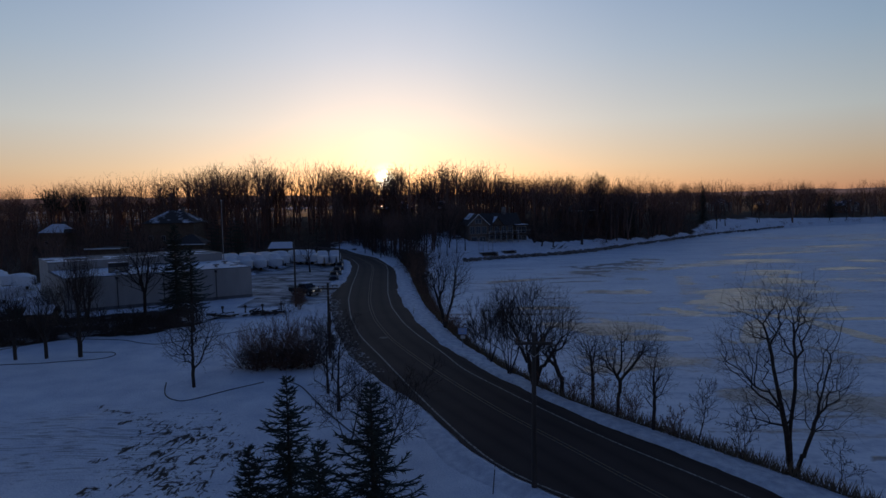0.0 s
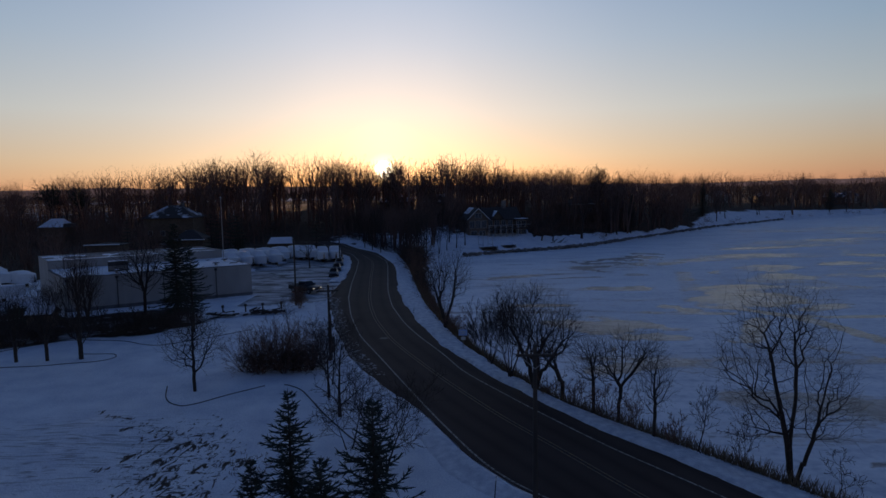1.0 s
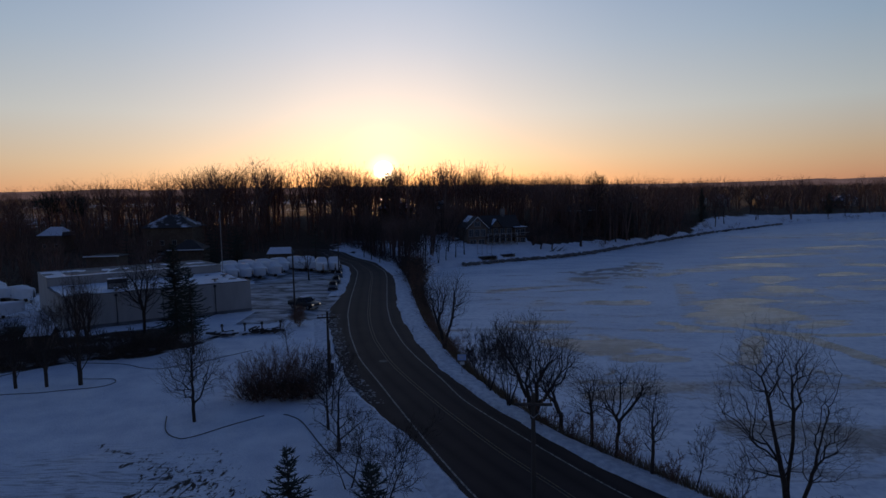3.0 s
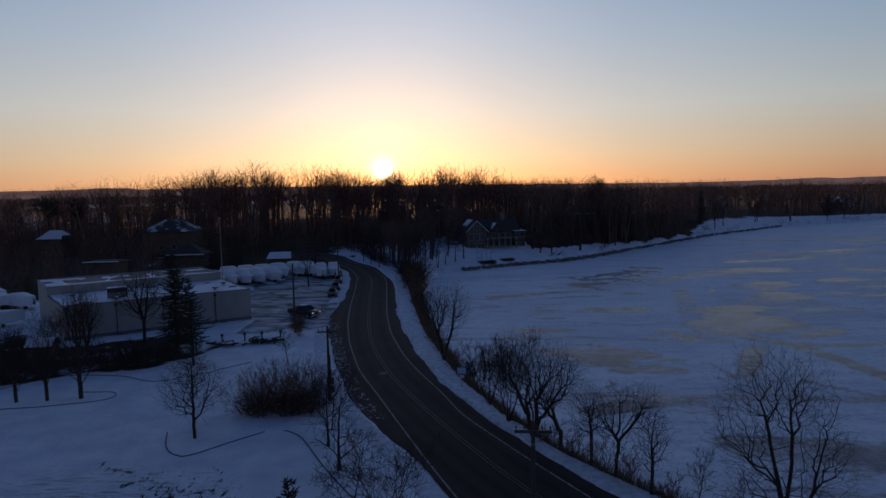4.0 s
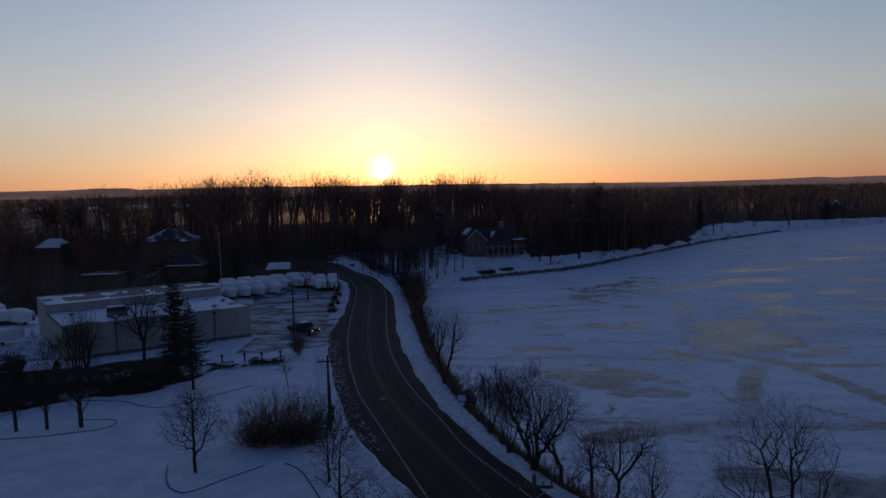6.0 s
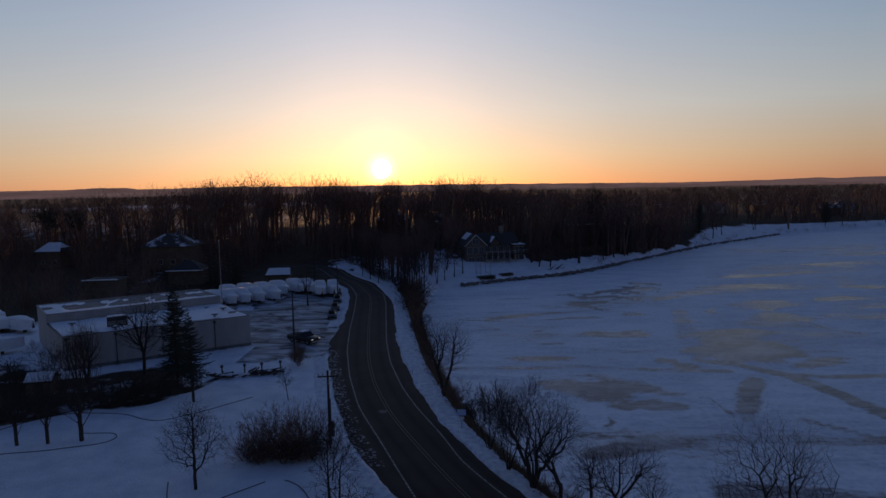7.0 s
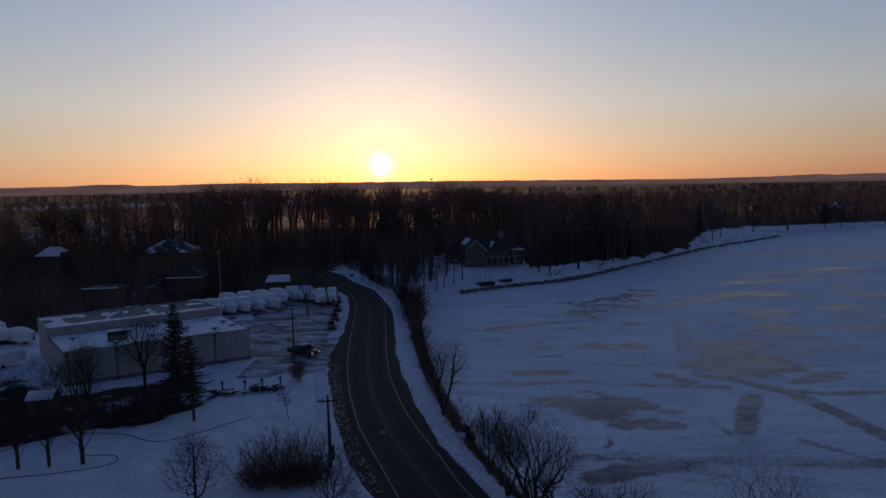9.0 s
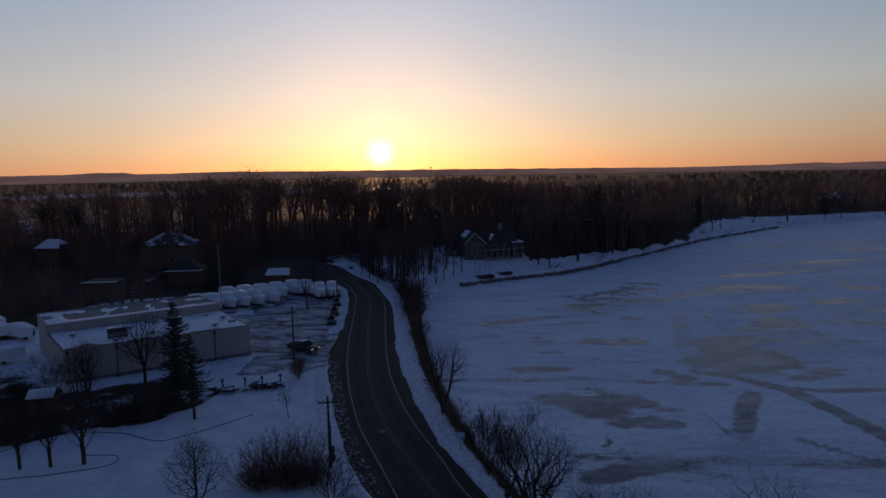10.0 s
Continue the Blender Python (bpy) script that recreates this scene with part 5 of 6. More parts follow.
def in_left_wood(x, y, sd, r):
    ok = (sd > 6) & (y > 168 - 0.1 * np.minimum(0, x + 60)) & off_houses(x, y)
    ok &= ~((x > edge_left(y) - 4) & (x < edge_right(y) + 3) & (y < 206))
    ok &= ~((x > -62) & (x < -22) & (y < 176)) & ~((x > -6) & (x < 24) & (sd < 40) & (y < 210)) & ~((x >= 24) & (x < 36) & (sd < 15))
    ok &= ~((x > 20) & (sd < 14) & (x < 48))
    ok &= (np.hypot((x + 20) / 26, (y - 184) / 26) > 1) | (r.rand(len(x)) < 0.3)
    return ok


def in_side_wood(x, y, sd, r):
    return (x < -62 - np.maximum(0, 112 - y) * 0.9) & off_houses(x, y) & ~((x > -100) & (x < -60) & (y < 124))


def in_shore_wood(x, y, sd, r):
    return (sd > 4) & (sd < 150) & ~((x < 48) & (sd < 13)) & ((x < 108) | (sd > 30) | (r.rand(len(x)) < 0.12))


def in_far_wood(x, y, sd, r):
    return ~((y < 420) & (x < 40)) & (np.abs(x) < 0.9 * y + 60) & (sd > 10) & (np.hypot((x - 240) / 200, (y - 1080) / 240) > 1) & (wave(x, y, 420, 9.0, 3) > -0.35 + 0.5 * smooth01((y - 600) / 900))


def kinds_from(rows, first):
    return [(x, y, z, k, a, kind + first) for x, y, z, k, a, kind in rows]


places = scatter(1, 190, -300, 70, 222, 256, in_left_wood, (0.86, 1.0), 8, True)
places += scatter(9, 430, 60, 460, 200, 470, lambda x, y, sd, r: (sd > 20) & (sd < 60) & (x > 96), (0.8, 1.02), 8, True)
inner = scatter(8, 370, -270, 60, 168, 242, in_left_wood, (0.28, 0.55), 6, True)
inner += scatter(11, 150, -45, 62, 200, 262, in_left_wood, (0.6, 0.95), 6, True)
inner += scatter(13, 250, -310, -60, 196, 264, in_left_wood, (0.55, 0.88), 6, True)
inner += scatter(3, 280, 26, 420, 180, 430, in_shore_wood, (0.5, 0.95), 6, True)
inner += scatter(19, 190, -46, 8, 160, 214, lambda x, y, sd, r: (sd > 5) & ~((x > edge_left(y) - 3) & (x < verge_right(y) + 1.5)) & ~((x > -3) & (sd < 22)) & ~((x < edge_left(y)) & (y < 190)), (8, 13), 6)
inner += scatter(15, 330, 40, 620, 340, 640, in_far_wood, (14, 19), 6)
inner += scatter(21, 150, -75, 45, 258, 330, lambda x, y, sd, r: sd > 8, (0.6, 0.85), 6, True)
inner += scatter(22, 50, -220, -75, 262, 330, lambda x, y, sd, r: sd > 8, (0.5, 0.75), 6, True)
places += kinds_from(inner, 8)
shrubby = scatter(2, 330, -230, -62, 96, 200, in_side_wood, (5, 11), 4)
shrubby += scatter(14, 190, 40, 126, 185, 285, lambda x, y, sd, r: (sd > 3.0) & (sd < 26) & (x > 46) & (sd > np.interp(x, [46, 92, 118], [2, 2, 12])), (0.4, 0.8), 4, True)
shrubby += scatter(16, 420, 90, 420, 240, 470, lambda x, y, sd, r: (sd > 19) & (sd < 60), (0.3, 0.7), 4, True)
shrubby += scatter(17, 130, -300, -100, 190, 260, in_left_wood, (0.3, 0.6), 4, True)
shrubby += scatter(18, 30, -96, -62, 160, 168.5, lambda x, y, sd, r: np.abs(x + 69) > 5.5, (4.5, 7), 4)
shrubby += scatter(20, 26, -94, -66, 126, 137, lambda x, y, sd, r: x < 900, (3.6, 5.2), 4)
places += kinds_from(shrubby, 14)
protos = lacy_protos + thin_protos + low_protos
V, Q = join_copies(protos, places)
tagged(new("bare_woods", mesh_np("bare_woods", V, Q, mat=wood_mat)), "dense bare winter woods of tall brown trees", "woods", kind="stuff")
places = scatter(4, 460, -300, 60, 160, 260, in_left_wood, (2, 5), 4) + scatter(5, 340, -220, -62, 90, 200, in_side_wood, (2, 4.5), 4) + scatter(6, 700, 26, 380, 180, 430, in_shore_wood, (2, 4.5), 4)
places += scatter(10, 1700, 44, 250, 185, 350, lambda x, y, sd, r: (sd > 1.0) & (sd < np.where(x < 108, 9, 3.0)), (0.8, 2.4), 4)
places += scatter(12, 700, 23, 64, 170, 240, lambda x, y, sd, r: (sd > 12) & (sd < 24), (1.8, 3.6), 4)
V, Q = join_copies(brushes, places)
tagged(new("undergrowth", mesh_np("undergrowth", V, Q, mat=wood_mat)), "bare brown undergrowth below the winter trees", "undergrowth", kind="stuff")
places = scatter(7, 5400, -1500, 1500, 340, 1700, in_far_wood, (9, 13), 4)
V, Q = join_copies(far_protos, places)
tagged(new("far_woods", mesh_np("far_woods", V, Q, mat=far_wood_mat)), "far brown winter woods between snowy fields", "woods", kind="stuff")

def gable(bm, x0, x1, y0, y1, z, rise, along="y", over=0.45, thick=0.16):
    """A gable roof of two thick slopes; along: the ridge's way."""
    def put(pts):
        vs = [bm.verts.new(p) for p in pts]
        for f in ((0, 1, 2, 3), (7, 6, 5, 4), (0, 4, 5, 1), (1, 5, 6, 2), (2, 6, 7, 3), (3, 7, 4, 0)):
            bm.faces.new([vs[i] for i in f])
    for s in (-1, 1):
        if along == "y":
            m = (x0 + x1) / 2
            e = (x0 - over) if s < 0 else (x1 + over)
            zz_ = z - rise * over / ((x1 - x0) / 2)
            a = [(e, y0 - over, zz_), (m, y0 - over, z + rise), (m, y1 + over, z + rise), (e, y1 + over, zz_)]
        else:
            m = (y0 + y1) / 2
            e = (y0 - over) if s < 0 else (y1 + over)
            zz_ = z - rise * over / ((y1 - y0) / 2)
            a = [(x0 - over, e, zz_), (x0 - over, m, z + rise), (x1 + over, m, z + rise), (x1 + over, e, zz_)]
        put(a + [(x, y, h + thick) for x, y, h in a])
    bmesh.ops.recalc_face_normals(bm, faces=bm.faces)
    return bm


# ---- utility poles, flagpole, sign ----
def utility_pole(x, y, height, turn, label, transformer=False, arm=True):
    t = thing("utility_pole", place_on_ground(x, y, turn), label, "utility pole", "utility poles")
    part("mast", rod(bmesh.new(), (0, 0, -0.4), (0, 0, height), 0.15, 0.1, 12), pole_mat, t)
    if arm:
        box_part("crossarm", (-0.95, -0.17, height - 0.62), (0.95, -0.06, height - 0.48), pole_mat, t, "", 0.01)
        bm = bmesh.new()
        for s in (-1, 1):
            rod(bm, (s * 0.75, -0.11, height - 0.6), (0, -0.11, height - 1.25), 0.02, n=6)
        part("brace", bm, steel_mat, t)
        for dx in (-0.86, -0.45, 0.45, 0.86):
            bm = rod(bmesh.new(), (dx, -0.11, height - 0.5), (dx, -0.11, height - 0.3), 0.025, 0.02, 6)
            rod(bm, (dx, -0.11, height - 0.36), (dx, -0.11, height - 0.26), 0.06, 0.035, 8)
            part("insulator", bm, insulator_mat, t)
    if transformer:
        for k, zz_ in enumerate((2.0, 1.2)):
            bm = rod(bmesh.new(), (0.32, -0.1, zz_ - 0.35), (0.32, -0.1, zz_ + 0.25), 0.17, 0.17, 12)
            rod(bm, (0.32, -0.1, zz_ + 0.25), (0.32, -0.1, zz_ + 0.34), 0.19, 0.1, 12)
            rod(bm, (0.1, 0, zz_), (0.32, -0.1, zz_), 0.04, n=6)
            part("equipment_box", bm, dark_metal_mat, t, "grey cable box fixed low on the mast")
        bm = rod(bmesh.new(), (0.16, 0, 0), (0.16, 0, height * 0.62), 0.04, n=6)
        part("cable_riser", bm, dark_metal_mat, t)
    return t


utility_pole(-11.75, 56.9, 7.3, 6, "weathered wooden utility pole with crossarm and cable boxes", True)
utility_pole(4.15, 29.9, 8.35, -4, "tall weathered wooden utility pole beside the road")
utility_pole(-22.3, 85.6, 9.9, 20, "thin wooden pole at the yard entrance", arm=False)
utility_pole(-24.4, 131.5, 8.0, 20, "thin wooden pole beside the boat yard", arm=False)

flag = thing("flagpole", place_on_ground(-42.85, 113.6), "tall white flagpole without a flag", "flagpole")
part("mast", rod(bmesh.new(), (0, 0, -0.3), (0, 0, 15.2), 0.085, 0.05, 12), dull_trim_mat, flag)
bm = bmesh.new()
bmesh.ops.create_uvsphere(bm, u_segments=10, v_segments=6, radius=0.14, matrix=Matrix.Translation((0, 0, 15.3)))
part("finial", bm, steel_mat, flag)
part("base_collar", rod(bmesh.new(), (0, 0, 0), (0, 0, 0.25), 0.3, 0.18, 12), steel_mat, flag)

sign = thing("road_sign", place_on_ground(0.95, 60.1, -4), "small blue and white sign on a steel post", "sign")
part("post", rod(bmesh.new(), (0, 0, -0.3), (0, 0, 2.16), 0.03, n=8), steel_mat, sign)
box_part("panel", (-0.44, -0.06, 1.5), (0.44, -0.035, 2.12), blue_mat, sign, "blue sign face", 0.008)
box_part("lower_panel", (-0.2, -0.058, 1.06), (0.26, -0.035, 1.38), white_mat, sign, "white sign face", 0.006)
for k in range(2):
    box_part("lettering_bar", (-0.26 + 0.06 * k, -0.066, 1.88 - 0.17 * k), (0.26 - 0.05 * k, -0.061, 1.96 - 0.17 * k), white_mat, sign)


def marker(x, y, h):
    t = thing("marker_stake", place_on_ground(x, y), "thin dark roadside marker stake in snow", "stake", "roadside stakes")
    part("stake", rod(bmesh.new(), (0, 0, -0.1), (0.12, 0, h), 0.03, 0.025, 6), dark_metal_mat, t)
    box_part("reflector", (0.05, -0.04, h - 0.2), (0.15, -0.02, h - 0.05), white_mat, t)


marker(-5.2, 78.6, 1.0)
marker(2.0, 29.6, 1.5)

shed = thing("small_shed", place_on_ground(-50.6, 73.6, 12), "small dark shed with a snowy roof behind the hedge", "shed")
box_part("wall", (-1.4, -1.1, -0.3), (1.4, 1.1, 1.9), siding_mat, shed)
part("roof", gable(bmesh.new(), -1.4, 1.4, -1.1, 1.1, 1.9, 0.7, "x", 0.25, 0.1), shingle_mat, shed)
part("roof_snow", gable(bmesh.new(), -1.35, 1.35, -1.05, 1.05, 2.02, 0.7, "x", 0.2, 0.1), snow_mat, shed, "snow on the shed roof")
box_part("door", (-0.4, -1.15, 0), (0.4, -1.1, 1.7), pole_mat, shed)

# ---- white flat-roofed building ----
hall = thing("flat_roofed_building", pose(0, 0, 0), "long white flat-roofed hall with snow on its roof", "building")
A, B = Vector((-53.7, 82.8)), Vector((-31.8, 95.6))
F0, F1, K1, K0 = Vector((-61.8, 92.0)), Vector((-40.4, 106.4)), Vector((-47.4, 114.1)), Vector((-68.7, 100.2))


def inset(poly, d):
    c = sum(poly, Vector((0, 0))) / len(poly)
    return [p + (c - p).normalized() * d for p in poly]


front, rear = [A, B, F1, F0], [F0 + (A - F0) * 0.004, F1 + (B - F1) * 0.004, K1, K0]
part("front_block", prism(bmesh.new(), front, -0.3, 4.75), wall_mat, hall)
part("rear_block", prism(bmesh.new(), rear, -0.3, 6.0), wall_mat, hall)


def parapet(poly, z, name, high, mat, label):
    for i in range(len(poly)):
        p, q = poly[i], poly[(i + 1) % len(poly)]
        d = (q - p).normalized()
        n = Vector((-d.y, d.x)) * 0.16
        o = Vector((d.y, -d.x)) * 0.05
        part(name, prism(bmesh.new(), [p + o, q + o, q + n, p + n], z - 0.02, z + high), mat, hall, label)


parapet(front, 4.75, "parapet", 0.07, roofing_mat, "low dark metal roof edge")
parapet(rear, 6.0, "parapet", 0.2, dull_trim_mat, "pale metal roof edge")


def roof_snow(poly, z, name, mat, seed, thick=0.09, bare_band=None):
    """A snow sheet on a flat roof, with an uneven top and bare holes."""
    n, m = 60, 22
    V, ok = [], []
    for j in range(m + 1):
        for i in range(n + 1):
            u, v = 0.01 + 0.98 * i / n, 0.015 + 0.97 * j / m
            p = (poly[0] * (1 - u) + poly[1] * u) * (1 - v) + (poly[3] * (1 - u) + poly[2] * u) * v
            d = float(wave(p.x, p.y, 6.5, seed, 4))
            w = d - (bare_band(u, v) if bare_band else 0)
            V.append((p.x, p.y, z + max(-0.05, thick * (0.6 + 0.9 * min(w, 0.6)))))
    q = [(j * (n + 1) + i, j * (n + 1) + i + 1, (j + 1) * (n + 1) + i + 1, (j + 1) * (n + 1) + i) for j in range(m) for i in range(n)]
    part_me(name, mesh_np(name, V, q, mat=mat, smooth=True), hall)


part("roof_membrane", prism(bmesh.new(), inset(front, 0.3), 4.7, 4.765), roofing_mat, hall, "dark grey roof membrane")
part("roof_membrane", prism(bmesh.new(), inset(rear, 0.3), 5.95, 6.015), roofing_mat, hall, "dark grey roof membrane")
roof_snow(front, 4.78, "roof_snow", snow_mat, 3.1, 0.11, lambda u, v: 1.5 * max(0, 1 - v * 6.5) - 0.1)
roof_snow(rear, 6.03, "roof_snow", snow_mat, 4.3, 0.09, lambda u, v: 1.25 if u > 0.12 and v > 0.25 else 0.3)


def on_roof(u, v, poly=front):
    return (poly[0] * (1 - u) + poly[1] * u) * (1 - v) + (poly[3] * (1 - u) + poly[2] * u) * v


roof_turn = math.degrees(math.atan2(B.y - A.y, B.x - A.x))
for u, v, w, d, h, lab in ((0.3, 0.3, 2.6, 1.4, 1.5, "large dark rooftop air unit"), (0.66, 0.56, 1.6, 1.2, 1.15, "dark rooftop air unit")):
    p = on_roof(u, v)
    t = thing("rooftop_unit", pose(p.x, p.y, 4.82, 0, 0, roof_turn), lab, "air unit", "rooftop units")
    box_part("casing", (-w / 2, -d / 2, 0.08), (w / 2, d / 2, h), dark_metal_mat, t, "", 0.03)
    box_part("curb", (-w / 2 - 0.06, -d / 2 - 0.06, -0.06), (w / 2 + 0.06, d / 2 + 0.06, 0.12), steel_mat, t)
    for k in range(4):
        box_part("louvre", (-w / 2 + 0.1, -d / 2 - 0.025, 0.3 + 0.16 * k), (w / 2 - 0.1, -d / 2 - 0.002, 0.38 + 0.16 * k), steel_mat, t)
    box_part("snow_cap", (-w / 2 + 0.05, -d / 2 + 0.05, h + 0.002), (w / 2 - 0.05, d / 2 - 0.05, h + 0.07), snow_mat, t, "thin snow cap", 0.03)
for u, v in ((0.1, 0.62), (0.27, 0.08), (0.48, 0.2), (0.56, 0.78), (0.82, 0.16), (0.66, 0.74), (0.4, 0.62), (0.93, 0.5)):
    p = on_roof(u, v)
    t = thing("roof_vent", pose(p.x, p.y, 4.82), "small round mushroom roof vent", "roof vent", "roof vents")
    part("pipe", rod(bmesh.new(), (0, 0, -0.08), (0, 0, 0.4), 0.2, n=10), steel_mat, t)
    bm = rod(bmesh.new(), (0, 0, 0.36), (0, 0, 0.56), 0.58, 0.2, 14)
    part("hood", bm, dark_metal_mat, t)
    part("snow_cap", rod(bmesh.new(), (0, 0, 0.5), (0, 0, 0.62), 0.36, 0.16, 12), snow_mat, t, "thin snow cap")
dw = (B - A).normalized()
nw = Vector((dw.y, -dw.x))
for k, f in enumerate((0.02, 0.26, 0.5, 0.79)):
    p = A.lerp(B, f) + nw * 0.1
    bm = rod(bmesh.new(), (p.x, p.y, 0), (p.x, p.y, 4.3), 0.06, n=8)
    box(bm, (p.x - 0.17, p.y - 0.12, 4.25), (p.x + 0.17, p.y + 0.12, 4.62), 0.02)
    part("downpipe", bm, dark_metal_mat, hall, "dark downpipe with rain head")
for k in range(1, 14):
    p = A.lerp(B, k / 14)
    part("wall_rib", prism(bmesh.new(), [p - dw * 0.02 + nw * 0.02, p + dw * 0.02 + nw * 0.02, p + dw * 0.02 - nw * 0.01, p - dw * 0.02 - nw * 0.01], 0, 4.7), wall_mat, hall)
dr = (F1 - B).normalized()
nr = Vector((dr.y, -dr.x))
for f, w, h in ((0.12, 0.5, 2.1), (0.5, 1.8, 3.4)):
    c = B.lerp(F1, f)
    part("door", prism(bmesh.new(), [c - dr * w + nr * 0.06, c + dr * w + nr * 0.06, c + dr * w - nr * 0.02, c - dr * w - nr * 0.02], 0, h), dark_metal_mat, hall, "dark metal door")
part("base_course", prism(bmesh.new(), [A + nw * 0.04 - dw * 0.04, B + nw * 0.04 + dw * 0.04, B - nw * 0.01 + dw * 0.04, A - nw * 0.01 - dw * 0.04], -0.3, 0.45), roofing_mat, hall, "grey base course")

# ---- wrapped boats ----
def make_boat(length, beam, high):
    t = thing("wrapped_boat", pose(0, 0, 0), "boat under white shrink wrap on dark stands, snow on top", "boat", "wrapped boats in the yard")
    n = 12
    V, H = [], []
    for i in range(n + 1):
        u = i / n
        w = beam / 2 * (1 - max(0, (0.45 - u) / 0.45) ** 1.8 * 0.8) * (1 - 0.08 * max(0, u - 0.8) / 0.2)
        y = -length / 2 + length * u
        sheer = 1.9 + 0.45 * (1 - u) ** 2
        ridge = sheer + 0.12 + 0.3 * min(1, u / 0.3) + (high - sheer - 0.42) * min(1, max(0, u - 0.4) / 0.1) - 0.25 * max(0, u - 0.75) / 0.25
        lip = 0.62 + 0.3 * max(0, 0.3 - u) / 0.3
        V += [(-w * 0.94, y, lip), (-w * 1.0, y, sheer), (-w * 0.9, y, sheer + (ridge - sheer) * 0.72), (-w * 0.72, y, ridge - 0.04), (0, y, ridge),
              (w * 0.72, y, ridge - 0.04), (w * 0.9, y, sheer + (ridge - sheer) * 0.72), (w * 1.0, y, sheer), (w * 0.94, y, lip)]
        keel = 0.5 + 0.6 * max(0, 0.35 - u) / 0.35
        H += [(-w * 0.92, y, lip + 0.1), (-w * 0.78, y, keel + 0.25), (0, y, keel), (w * 0.78, y, keel + 0.25), (w * 0.92, y, lip + 0.1)]
    q = [(9 * i + j, 9 * i + j + 1, 9 * i + 10 + j, 9 * i + 9 + j) for i in range(n) for j in range(8)]
    e = 9 * n
    tr = [(e + 4, e + j, e + j + 1) for j in range(8) if j not in (3, 4)] + [(4, j + 1, j) for j in range(8) if j not in (3, 4)]
    part_me("wrap", mesh_np("wrap", V, q, tr, wrap_mat, False), t, "tight white wrap with snow")
    q = [(5 * i + j, 5 * i + j + 1, 5 * i + 6 + j, 5 * i + 5 + j) for i in range(n) for j in range(4)]
    e = 5 * n
    part_me("hull", mesh_np("hull", H, q, [(e + 2, e + j, e + j + 1) for j in (0, 3)] + [(2, 1, 0), (2, 4, 3)], hull_mat, True), t, "dark lower hull")
    for x, y in ((-0.8, 0.9), (0.8, 0.9), (-0.8, length * 0.36), (0.8, length * 0.36)):
        bm = rod(bmesh.new(), (x, y, 0.95), (x * 1.15, y, 0), 0.04, n=6)
        box(bm, (x - 0.2, y - 0.15, 0.9), (x + 0.2, y + 0.15, 0.98))
        part("stand", bm, dark_metal_mat, t)
    for y in (-0.8, length * 0.3):
        box_part("keel_block", (-0.25, y - 0.2, -0.02), (0.25, y + 0.2, 0.62), pole_mat, t)
    return t


first = make_boat(8.2, 2.6, 3.3)
spots = [(-50.2, 129.3, 44), (-47.6, 130.3, 44), (-45.0, 131.6, 43), (-42.4, 133.0, 43), (-39.6, 135.2, 42), (-53.0, 128.4, 44), (-42.6, 139.6, 40), (-39.6, 141.8, 40), (-36.4, 144.4, 38),
         (-29.9, 140.2, 16), (-27.2, 141.0, 14), (-46.0, 138.4, 41), (-49.4, 136.8, 42)]
first.matrix_basis = pose(spots[0][0], spots[0][1], 0.06, 0, 0, spots[0][2])
for x, y, a in spots[1:]:
    copy_thing(first, pose(x, y, 0.06 + float(road_z(y)), 0, 0, a))
copy_thing(first, pose(-33.6, 144.2, 0.06, 0, 0, 35))
low_boat = make_boat(7.4, 2.6, 2.75)
low_boat.matrix_basis = pose(-70.4, 92.6, float(ground_height(-70.4, 92.6)), 0, 0, 118)
for x, y, a in ((-76.6, 107.4, 62), (-81.6, 108.6, 64), (-86.4, 114, 60), (-91, 110, 62), (-79, 99, 110)):
    copy_thing(low_boat, pose(x, y, float(ground_height(x, y)), 0, 0, a))



# ---- houses ----
def gable_wall(bm, x0, x1, y, z, rise, depth=0.2):
    vs = [bm.verts.new(p) for p in ((x0, y, z), (x1, y, z), ((x0 + x1) / 2, y, z + rise), (x0, y + depth, z), (x1, y + depth, z), ((x0 + x1) / 2, y + depth, z + rise))]
    for f in ((0, 1, 2), (5, 4, 3), (0, 3, 4, 1), (1, 4, 5, 2), (2, 5, 3, 0)):
        bm.faces.new([vs[i] for i in f])
    return bm


def window(house, x0, x1, z0, z1, y):
    """A window in a wall that faces -y."""
    w = part("window", box(bmesh.new(), (x0, y - 0.02, z0), (x1, y + 0.03, z1)), glass_mat, house, "dark window glass")
    bm = bmesh.new()
    for lo, hi in (((x0 - .1, y - .07, z0 - .1), (x0, y + .02, z1 + .1)), ((x1, y - .07, z0 - .1), (x1 + .1, y + .02, z1 + .1)), ((x0, y - .07, z1), (x1, y + .02, z1 + .1)), ((x0, y - .09, z0 - .1), (x1, y + .02, z0)), (((x0 + x1) / 2 - .03, y - .05, z0), ((x0 + x1) / 2 + .03, y + .0, z1))):
        box(bm, lo, hi)
    part("window_frame", bm, dull_trim_mat, w, "pale window frame")


